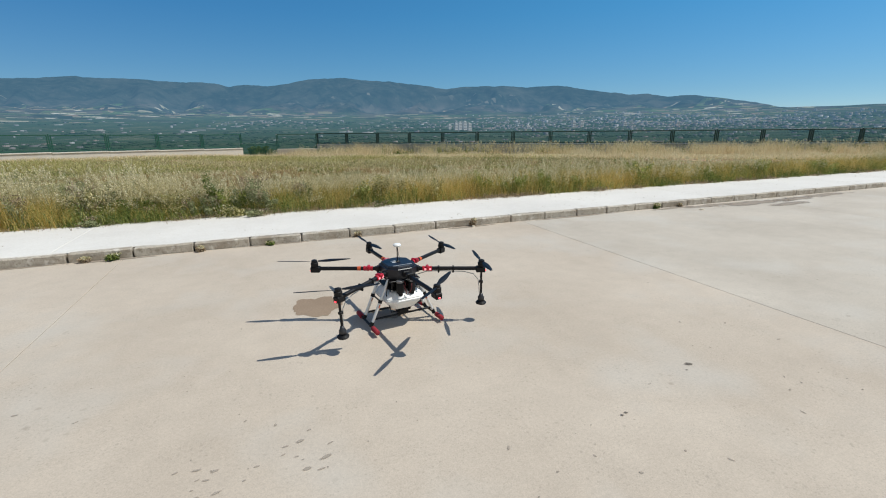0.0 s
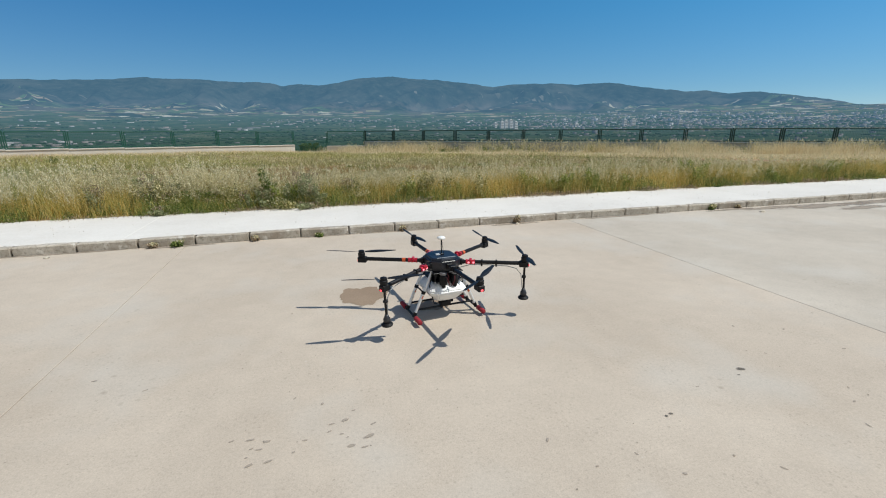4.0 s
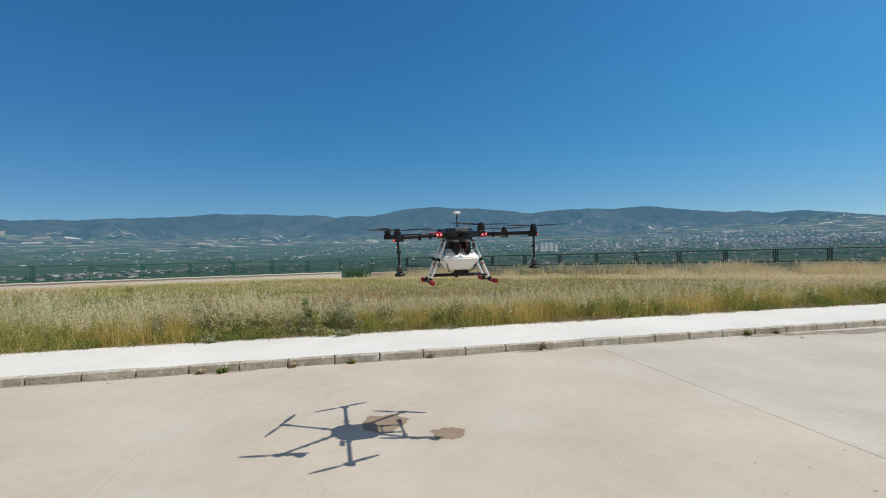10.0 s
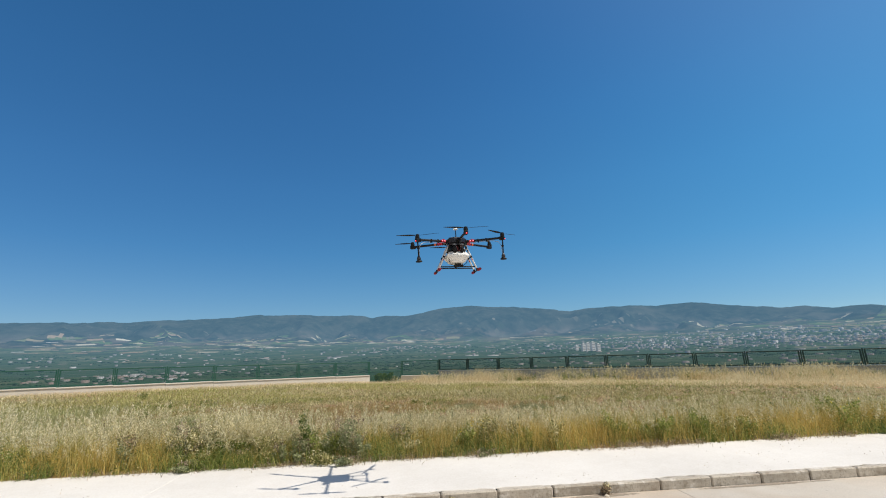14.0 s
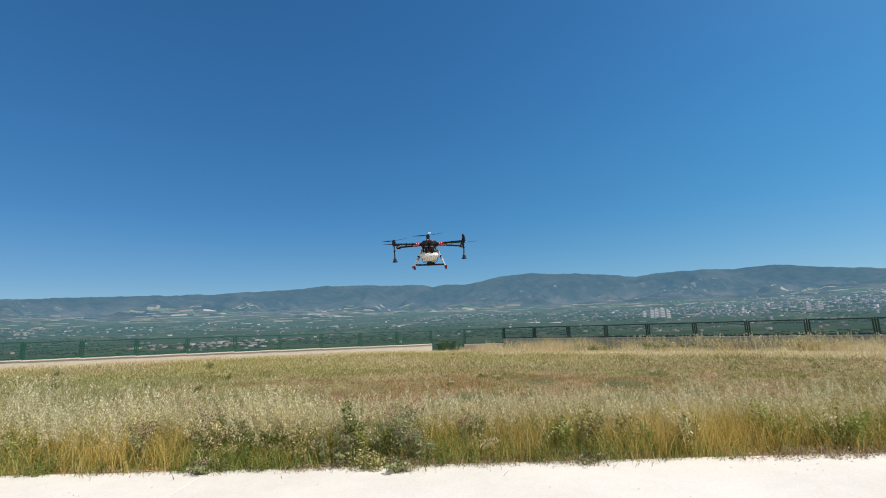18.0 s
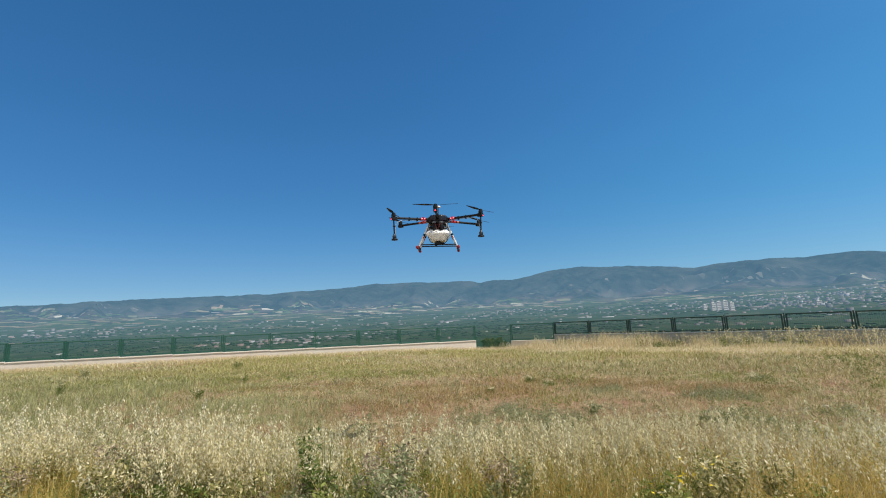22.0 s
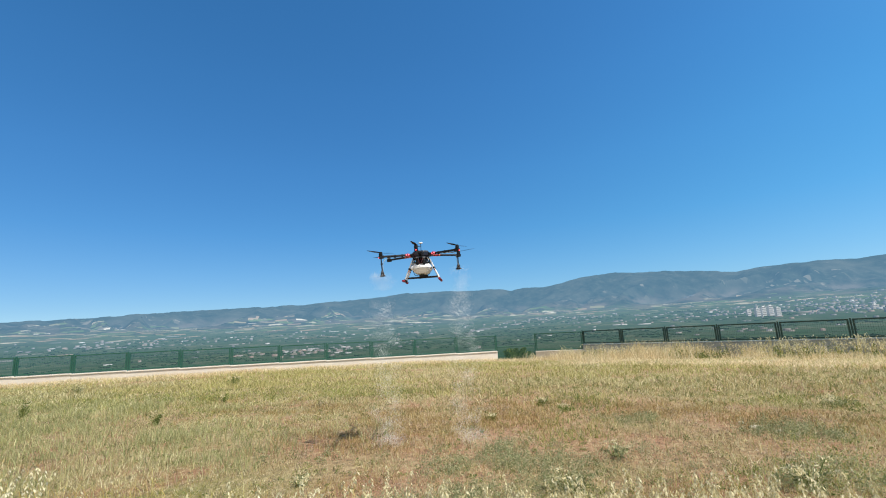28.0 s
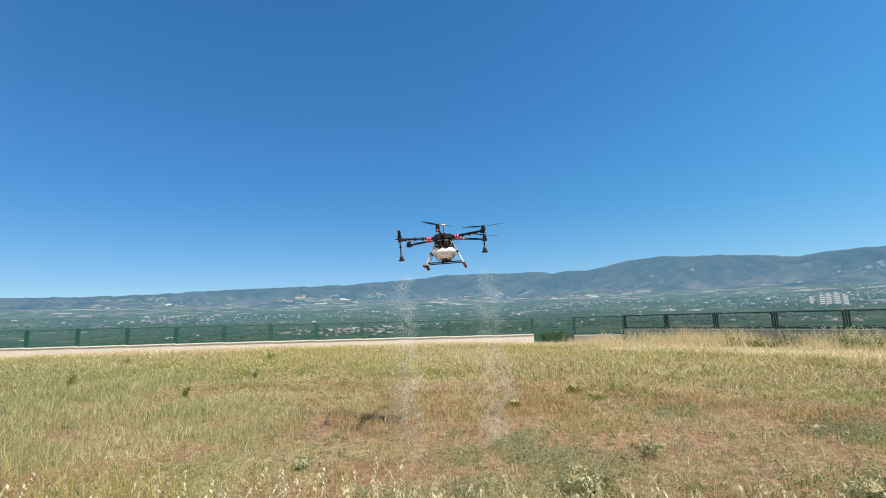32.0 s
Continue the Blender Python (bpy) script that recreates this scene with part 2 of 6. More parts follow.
def weathered(m):
    """Stains and wear that run on from stone to stone, and a tone of its own for each stone."""
    n, l = m.node_tree.nodes, m.node_tree.links
    p = n["Principled BSDF"]
    c = p.inputs["Base Color"].links[0].from_socket
    at, info = n.new("ShaderNodeNewGeometry"), n.new("ShaderNodeObjectInfo")
    c = blend(n, l, 0.5, c, ramp(n, l, info.outputs["Random"], [(0.0, G3(0.40)), (1.0, G3(0.58))]).outputs[0], "OVERLAY")
    for scale, low, high, much, shade in ((2.2, 0.46, 0.64, 0.75, (0.27, 0.22, 0.165)), (11.0, 0.52, 0.66, 0.7, (0.22, 0.18, 0.135)), (7.0, 0.56, 0.66, 0.75, (0.66, 0.62, 0.56)), (34.0, 0.56, 0.64, 0.6, (0.20, 0.17, 0.13))):
        t = tex(n, l, "Noise", scale, 6.0, rough=0.65)
        l.new(at.outputs["Position"], t.inputs["Vector"])
        c = blend(n, l, ramp(n, l, t.outputs[0], [(low, G3(0)), (high, G3(much))]).outputs[0], c, shade)
    l.new(c, p.inputs["Base Color"])
    return m


LOT = concrete("lot_concrete", (0.43, 0.358, 0.283), (0.53, 0.452, 0.367), 140.0, 0.42, 0.1, (0.49, 0.45, 0.395))
LOT_GREY = concrete("grey_lot_concrete", (0.42, 0.365, 0.30), (0.52, 0.46, 0.385), 140.0, 0.5, 0.1, (0.51, 0.475, 0.42))
WALK = concrete("pavement_screed", (0.60, 0.568, 0.525), (0.695, 0.662, 0.615), 40.0, 0.0, 0.07)
KERB = weathered(concrete("kerb_concrete", (0.42, 0.37, 0.305), (0.57, 0.52, 0.445), 70.0, 0.9, 0.6, (0.33, 0.285, 0.23)))
JOINT = concrete("joint_filler", (0.26, 0.225, 0.18), (0.34, 0.295, 0.24), 50.0)
WET = concrete("damp_concrete", (0.235, 0.165, 0.11), (0.285, 0.21, 0.145), 60.0, 0.0, 0.3)
TAR = film(concrete("oil_stain", (0.08, 0.068, 0.056), (0.16, 0.135, 0.11), 60.0, 0.0, 0.3))
DIRT = film(concrete("kerbside_dirt", (0.25, 0.205, 0.16), (0.34, 0.285, 0.225), 30.0, 0.0, 0.4))
FOOT = film(concrete("faint_stain", (0.31, 0.265, 0.215), (0.37, 0.315, 0.255), 30.0, 0.0, 0.3))
WALLC = concrete("wall_plaster", (0.58, 0.525, 0.455), (0.70, 0.645, 0.57), 30.0, 0.0, 0.3)
# north wall: its sky-lit shade is put into the colour as bluish grey
SHADED_WALL = concrete("shaded_wall_concrete", (0.27, 0.30, 0.315), (0.34, 0.37, 0.38), 25.0, 0.0, 0.4)
STONE = concrete("pale_stone", (0.42, 0.37, 0.29), (0.58, 0.52, 0.42), 30.0, 0.0, 0.8)
GRIT = concrete("dark_grit", (0.19, 0.16, 0.13), (0.33, 0.285, 0.235), 30.0)

GREEN_PAINT = plain("green_fence_paint", (0.012, 0.085, 0.058), 0.45, 0.0, 30.0, 0.3)
# darker copy of the green: the north fence's backlit shade put into colour
SHADE_PAINT = plain("shaded_fence_paint", (0.008, 0.04, 0.032), 0.45, 0.0, 30.0, 0.3)
CARBON = plain("carbon_tube", (0.004, 0.004, 0.0055), 0.45, 0.0, 220.0, 0.5)
SHELL = plain("navy_shell", (0.009, 0.011, 0.018), 0.38, 0.0, 90.0, 0.3)
BLACK = plain("black_plastic", (0.004, 0.004, 0.005), 0.55, 0.0, 90.0, 0.3)
BLADE = plain("propeller_composite", (0.005, 0.005, 0.0065), 0.48, 0.0, 90.0, 0.3)
RED = plain("red_anodised", (0.42, 0.010, 0.028), 0.35, 0.0, 70.0, 0.3)
FOAM = plain("red_foam", (0.26, 0.014, 0.024), 0.85, 0.0, 140.0, 0.4, 0.3)
ORANGE = plain("orange_ring", (0.58, 0.10, 0.025), 0.5, 0.0, 60.0, 0.3)
ALU = plain("brushed_aluminium", (0.72, 0.72, 0.71), 0.42, 0.45, 120.0, 0.2)
TANKM = plain("white_tank_plastic", (0.78, 0.78, 0.76), 0.42, 0.0, 14.0, 0.12)
STEEL = plain("dull_steel", (0.20, 0.20, 0.21), 0.4, 0.6, 90.0, 0.2)
GUNMETAL = plain("gunmetal", (0.045, 0.045, 0.05), 0.4, 0.5, 90.0, 0.2)
for m_dark in (CARBON, BLACK, BLADE):
    m_dark.node_tree.nodes["Principled BSDF"].inputs["Specular IOR Level"].default_value = 0.3
WHITE = plain("white_plastic", (0.8, 0.8, 0.78), 0.4, 0.0, 40.0, 0.1)
WIRE = plain("red_wire", (0.09, 0.01, 0.012), 0.5)
LED_RED = glow("red_light", (1.0, 0.06, 0.08), 1.9)
PINK_GLOW = glow("pink_glow", (1.0, 0.26, 0.32), 1.3)
HOSE_PALE = plain("pale_hose", (0.36, 0.36, 0.345), 0.4, 0.0, 60.0, 0.2)
YELLOW = plain("yellow_petal", (0.75, 0.55, 0.02), 0.7)

OATS = leafy("oat_straw", [(0.0, (0.205, 0.20, 0.042)), (0.5, (0.375, 0.335, 0.09)), (1.0, (0.62, 0.535, 0.20))], 0.6, 0.4)
SEED = leafy("oat_heads", [(0.0, (0.47, 0.40, 0.20)), (0.4, (0.70, 0.62, 0.37)), (1.0, (0.89, 0.83, 0.60))], 0.6, 0.4)
FRESH = leafy("fresh_blades", [(0.0, (0.15, 0.205, 0.038)), (0.6, (0.30, 0.34, 0.085)), (1.0, (0.53, 0.51, 0.18))], 0.6, 0.42)
MIXED = leafy("meadow_blades", [(0.0, (0.22, 0.22, 0.085)), (0.35, (0.385, 0.355, 0.165)), (0.7, (0.57, 0.505, 0.27)), (1.0, (0.78, 0.705, 0.46))], 0.65, 0.35)
DRY = leafy("dry_blades", [(0.0, (0.38, 0.25, 0.05)), (0.5, (0.62, 0.44, 0.12)), (1.0, (0.84, 0.67, 0.28))], 0.65, 0.38)
GOLDEN = leafy("golden_blades", [(0.0, (0.25, 0.255, 0.075)), (0.5, (0.42, 0.395, 0.145)), (1.0, (0.63, 0.57, 0.27))], 0.65, 0.38)
PALE = leafy("pale_herb_leaves", [(0.0, (0.14, 0.155, 0.045)), (0.4, (0.30, 0.285, 0.10)), (0.7, (0.52, 0.45, 0.205)), (1.0, (0.84, 0.75, 0.46))], 0.7, 0.35)
HERB = leafy("herb_leaves", [(0.0, (0.06, 0.105, 0.022)), (0.6, (0.15, 0.20, 0.046)), (1.0, (0.29, 0.31, 0.09))], 0.6, 0.3)
SAGE = leafy("sage_leaves", [(0.0, (0.15, 0.18, 0.075)), (0.5, (0.28, 0.305, 0.15)), (1.0, (0.50, 0.48, 0.29))], 0.7, 0.35)
STRAW = leafy("pale_straw", [(0.0, (0.58, 0.46, 0.25)), (0.5, (0.76, 0.635, 0.39)), (1.0, (0.89, 0.80, 0.57))], 0.65, 0.4)
LUSHM = leafy("pale_green_blades", [(0.0, (0.23, 0.255, 0.10)), (0.6, (0.41, 0.415, 0.19)), (1.0, (0.65, 0.61, 0.34))], 0.6, 0.42)
RUSSET = leafy("russet_blades", [(0.0, (0.21, 0.135, 0.05)), (0.5, (0.37, 0.26, 0.105)), (1.0, (0.58, 0.45, 0.22))], 0.7, 0.3)
THISTLE = leafy("thistle_heads", [(0.0, (0.16, 0.115, 0.075)), (0.5, (0.34, 0.26, 0.17)), (1.0, (0.66, 0.56, 0.40))], 0.8, 0.3)


BARE = ((-5.0, 14.7, 1.1), (-5.7, 16.2, 0.9), (-5.0, 10.8, 1.0), (-7.2, 12.2, 1.3), (-6.8, 16.9, 1.0), (-4.5, 13.2, 1.3), (-3.0, 13.7, 1.0), (-4.0, 16.5, 1.2), (-1.9, 12.0, 0.9), (-5.3, 12.5, 0.7), (-1.0, 13.9, 1.0), (1.5, 14.5, 1.2), (-1.8, 15.6, 1.2))


def soil():
    m, n, l, p = mat("field_soil", 0.95)
    a = tex(n, l, "Noise", 0.16, 6.0)
    b = tex(n, l, "Noise", 0.8, 7.0, rough=0.65)
    g = tex(n, l, "Noise", 9.0, 8.0, rough=0.7)
    f = tex(n, l, "Noise", 55.0, 5.0, rough=0.7)
    c = ramp(n, l, a.outputs[0], [(0.36, (0.25, 0.225, 0.085)), (0.5, (0.335, 0.26, 0.125)), (0.62, (0.37, 0.245, 0.135))]).outputs[0]
    c = blend(n, l, ramp(n, l, b.outputs[0], [(0.48, G3(0)), (0.6, G3(0.85))]).outputs[0], c, (0.32, 0.155, 0.085))
    # trodden bare earth, each patch with a ragged outline
    for bx, by, br in BARE:
        co = n.new("ShaderNodeTexCoord")
        gap = n.new("ShaderNodeVectorMath")
        gap.operation = "DISTANCE"
        gap.inputs[1].default_value = (bx, by, 0.1)
        l.new(co.outputs["Object"], gap.inputs[0])
        rag = n.new("ShaderNodeMath")
        rag.operation = "MULTIPLY_ADD"
        l.new(b.outputs[0], rag.inputs[0])
        rag.inputs[1].default_value = 2.2
        l.new(gap.outputs["Value"], rag.inputs[2])
        c = blend(n, l, ramp(n, l, scaled(n, l, rag.outputs[0], 1 / (br + 1.5)), [(0.55, G3(0.7)), (1.0, G3(0))]).outputs[0], c, (0.37, 0.19, 0.11))
    c = blend(n, l, ramp(n, l, g.outputs[0], [(0.50, G3(0)), (0.64, G3(0.8))]).outputs[0], c, (0.52, 0.41, 0.225))
    c = blend(n, l, ramp(n, l, g.outputs[0], [(0.34, G3(0.85)), (0.45, G3(0))]).outputs[0], c, (0.11, 0.085, 0.042))
    c = blend(n, l, 0.8, c, ramp(n, l, f.outputs[0], [(0.3, G3(0.2)), (0.7, G3(0.8))]).outputs[0], "OVERLAY")
    l.new(c, p.inputs["Base Color"])
    mixed = n.new("ShaderNodeMath")
    mixed.operation = "ADD"
    l.new(g.outputs[0], mixed.inputs[0])
    l.new(f.outputs[0], mixed.inputs[1])
    bump(n, l, p, mixed.outputs[0], 1.0, 0.04)
    return m


SOIL = soil()


# ---- building helpers ----
KU, KN = Vector((0.9226, 0.3857, 0)), Vector((-0.3857, 0.9226, 0))
KERB_N, EDGE_N = 6.42, 8.38
TURN_K = math.degrees(math.atan2(KU.y, KU.x))


def plan(s, n, z=0.0):
    """A place by metres along the kerb, metres across it, and height."""
    v = KU * s + KN * n
    return Vector((v.x, v.y, z))


def part(name, bm, material, parent=None, label="", smooth=False, at=None):
    me = bpy.data.meshes.new(name)
    bm.to_mesh(me)
    bm.free()
    me.materials.append(material)
    if smooth:
        me.polygons.foreach_set("use_smooth", [True] * len(me.polygons))
    ob = new(name, me)
    ob.parent = parent
    if at is not None:
        ob.matrix_basis = at
    if label:
        tagged(ob, label)
    return ob


def share(name, me, parent, at):
    ob = new(name, me)
    ob.parent, ob.matrix_basis = parent, at
    return ob


def thing(name, label, category, group="", kind="", at=None):
    ob = new(name)
    if at is not None:
        ob.matrix_basis = at
    return tagged(ob, label, category, group, kind)


def box(bm, lo, hi, bevel=0.0, m=None):
    c = [(a + b) / 2 for a, b in zip(lo, hi)]
    d = [b - a for a, b in zip(lo, hi)]
    g = bmesh.ops.create_cube(bm, size=1.0, matrix=Matrix.Translation(c) @ Matrix.Diagonal((*d, 1)))
    if bevel:
        e = list({e for v in g["verts"] for e in v.link_edges})
        r = bmesh.ops.bevel(bm, geom=e, offset=bevel, segments=1, affect="EDGES")
        vs = list({v for f in r["faces"] for v in f.verts} | {v for v in g["verts"] if v.is_valid})
    else:
        vs = g["verts"]
    if m is not None:
        bmesh.ops.transform(bm, matrix=m, verts=vs)
    return vs


def tube(bm, a, b, r, r2=None, seg=10):
    a, b = Vector(a), Vector(b)
    d = b - a
    m = Matrix.Translation((a + b) / 2) @ d.to_track_quat("Z", "Y").to_matrix().to_4x4()
    return bmesh.ops.create_cone(bm, cap_ends=True, segments=seg, radius1=r, radius2=r if r2 is None else r2, depth=d.length, matrix=m)["verts"]


def lathe(bm, rings, seg=16, m=None):
    """A turned body from rings of (radius, height)."""
    loops = [[bm.verts.new((r * math.cos(math.tau * k / seg), r * math.sin(math.tau * k / seg), z)) for k in range(seg)] for r, z in rings]
    for a, b in zip(loops, loops[1:]):
        for k in range(seg):
            bm.faces.new((a[k], a[(k + 1) % seg], b[(k + 1) % seg], b[k]))
    bm.faces.new(loops[0][::-1])
    bm.faces.new(loops[-1])
    if m is not None:
        bmesh.ops.transform(bm, matrix=m, verts=[v for q in loops for v in q])


def hose(bm, pts, r, seg=6):
    """One bent tube through the points."""
    pts = [Vector(q) for q in pts]
    rings = []
    for k, q in enumerate(pts):
        d = (pts[min(k + 1, len(pts) - 1)] - pts[max(k - 1, 0)]).normalized()
        m = Matrix.Translation(q) @ d.to_track_quat("Z", "Y").to_matrix().to_4x4()
        rings.append([bm.verts.new(m @ Vector((r * math.cos(math.tau * j / seg), r * math.sin(math.tau * j / seg), 0))) for j in range(seg)])
    for a, b in zip(rings, rings[1:]):
        off = min(range(seg), key=lambda o: sum((a[j].co - b[(j + o) % seg].co).length for j in range(seg)))
        for j in range(seg):
            bm.faces.new((a[j], a[(j + 1) % seg], b[(j + 1 + off) % seg], b[(j + off) % seg]))
    bm.faces.new(rings[0][::-1])
    bm.faces.new(rings[-1])


def fill(name, verts, faces_n, material, parent=None, smooth=False):
    """A mesh from arrays: verts (n, 3), and pieces of faces_n corners each, in order."""
    me = bpy.data.meshes.new(name)
    v = np.ascontiguousarray(verts, np.float32).reshape(-1, 3)
    nv, nf = len(v), len(v) // faces_n
    me.vertices.add(nv)
    me.vertices.foreach_set("co", v.ravel())
    me.loops.add(nv)
    me.loops.foreach_set("vertex_index", np.arange(nv, dtype=np.int32))
    me.polygons.add(nf)
    me.polygons.foreach_set("loop_start", np.arange(0, nv, faces_n, dtype=np.int32))
    me.update(calc_edges=True)
    me.materials.append(material)
    ob = new(name, me)
    ob.parent = parent
    return ob


def grid_mesh(name, xs, ys, zs, material):
    """A sheet from a grid of points, arrays of shape (rows, columns)."""
    h, w = xs.shape
    me = bpy.data.meshes.new(name)
    v = np.stack([xs, ys, zs], -1).reshape(-1, 3).astype(np.float32)
    i = np.arange(h * w).reshape(h, w)
    q = np.stack([i[:-1, :-1], i[:-1, 1:], i[1:, 1:], i[1:, :-1]], -1).reshape(-1).astype(np.int32)
    me.vertices.add(len(v))
    me.vertices.foreach_set("co", v.ravel())
    me.loops.add(len(q))
    me.loops.foreach_set("vertex_index", q)
    me.polygons.add(len(q) // 4)
    me.polygons.foreach_set("loop_start", np.arange(0, len(q), 4, dtype=np.int32))
    me.update(calc_edges=True)
    me.polygons.foreach_set("use_smooth", [True] * len(me.polygons))
    me.materials.append(material)
    return new(name, me)


RNG = np.random.default_rng(7)
LATTICE = RNG.random((256, 256))


def drift(x, y, size, octaves=3):
    """Smooth noise, 0 to 1, with features of that size in metres."""
    out, amp, tot = 0.0, 1.0, 0.0
    for o in range(octaves):
        u, v = x / size * 2**o + 37.3 * o, y / size * 2**o + 11.7 * o
        i, j = np.floor(u).astype(int), np.floor(v).astype(int)
        a, b = u - i, v - j
        a, b = a * a * (3 - 2 * a), b * b * (3 - 2 * b)
        L = lambda p, q: LATTICE[p % 256, q % 256]
        out = out + amp * ((L(i, j) * (1 - a) + L(i + 1, j) * a) * (1 - b) + (L(i, j + 1) * (1 - a) + L(i + 1, j + 1) * a) * b)
        tot, amp = tot + amp, amp * 0.5
    return out / tot


def field_z(x, y):
    """Height of the field."""
    n = x * KN.x + y * KN.y
    far = np.clip((n - EDGE_N) / 12.0, 0, 1)
    left = np.clip((-x - 8) / 22.0, 0, 1)
    # it falls towards the grey wall and the gate
    to_wall = ((x + 10.53) * -0.586 - (y - 35.43) * 2.489) / 2.557
    dip = 0.30 * np.clip(1 - to_wall / 8.0, 0, 1.1) ** 1.3 + 0.22 * np.exp(-((x + 14) ** 2 + (y - 33) ** 2) / 81.0)
    return 0.11 - dip * far + far * (0.10 * (drift(x, y, 5.0) - 0.5) + 0.08 * left - 0.04) + 0.03 * (drift(x, y, 0.7) - 0.5)


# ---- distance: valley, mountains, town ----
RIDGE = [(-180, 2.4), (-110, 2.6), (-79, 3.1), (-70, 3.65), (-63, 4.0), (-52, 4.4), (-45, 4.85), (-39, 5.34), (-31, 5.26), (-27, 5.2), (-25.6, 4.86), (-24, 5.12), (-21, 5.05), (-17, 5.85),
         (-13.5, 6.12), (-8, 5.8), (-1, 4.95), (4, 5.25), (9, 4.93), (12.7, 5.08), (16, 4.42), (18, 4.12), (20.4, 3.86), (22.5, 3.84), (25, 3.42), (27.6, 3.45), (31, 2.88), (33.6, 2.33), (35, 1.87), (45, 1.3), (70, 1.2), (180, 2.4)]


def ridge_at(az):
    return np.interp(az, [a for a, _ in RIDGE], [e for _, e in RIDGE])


def terrain_z(r, az):
    """Height of the land beyond the fence at a distance and a bearing in degrees."""
    x, y = r * np.sin(np.radians(az)), r * np.cos(np.radians(az))
    low = np.interp(r, [0, 58, 75, 150, 400, 900, 1500, 2000, 2450, 5000], [-0.6, -0.7, -4, -8, -13, -11, 12, 46, 88, 88])
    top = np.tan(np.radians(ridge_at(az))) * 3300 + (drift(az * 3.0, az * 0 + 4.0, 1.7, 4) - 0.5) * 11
    up = np.clip((r - 2350) / 950, 0, 1)
    # spurs that run down from the ridge, and hollows between them
    bend = (drift(x, y, 500, 2) - 0.5) * 500
    spur = np.abs(drift(az * 57.6 + bend, r * 0.22, 330, 4) - 0.5) * 2
    gully = (0.20 - spur) * 210 * np.clip(up * 2.6 - 0.1, 0, 1) * (1 - np.clip((r - 2900) / 400, 0, 1)) + (drift(x, y, 300, 4) - 0.5) * 70 * np.clip(up * 2.6, 0, 1)
    rise = low * (1 - up) + top * (up ** 1.25)
    rise = np.minimum(rise + gully, np.maximum(top * (r / 3300) * 0.995, 0 * r))
    rough = np.clip((r - 300) / 600, 0, 1) * (drift(x, y, 160, 3) - 0.5) * 9 * (1 - up)
    z = np.where(r > 2350, rise, low) + rough
    return np.where(r > 3300, top - (r - 3300) * 0.12, z)


def haze_glow(n, l, p, k=1.0):
    """Haze put in as a blue glow of the backdrop's materials, stronger with distance."""
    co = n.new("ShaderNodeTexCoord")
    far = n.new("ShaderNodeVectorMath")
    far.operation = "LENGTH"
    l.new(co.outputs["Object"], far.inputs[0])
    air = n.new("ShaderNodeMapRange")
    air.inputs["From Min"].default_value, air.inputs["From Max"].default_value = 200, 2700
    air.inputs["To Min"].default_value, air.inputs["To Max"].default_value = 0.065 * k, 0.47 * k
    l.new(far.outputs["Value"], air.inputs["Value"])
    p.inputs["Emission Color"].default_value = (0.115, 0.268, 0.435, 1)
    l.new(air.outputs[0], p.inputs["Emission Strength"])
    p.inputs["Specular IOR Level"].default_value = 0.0


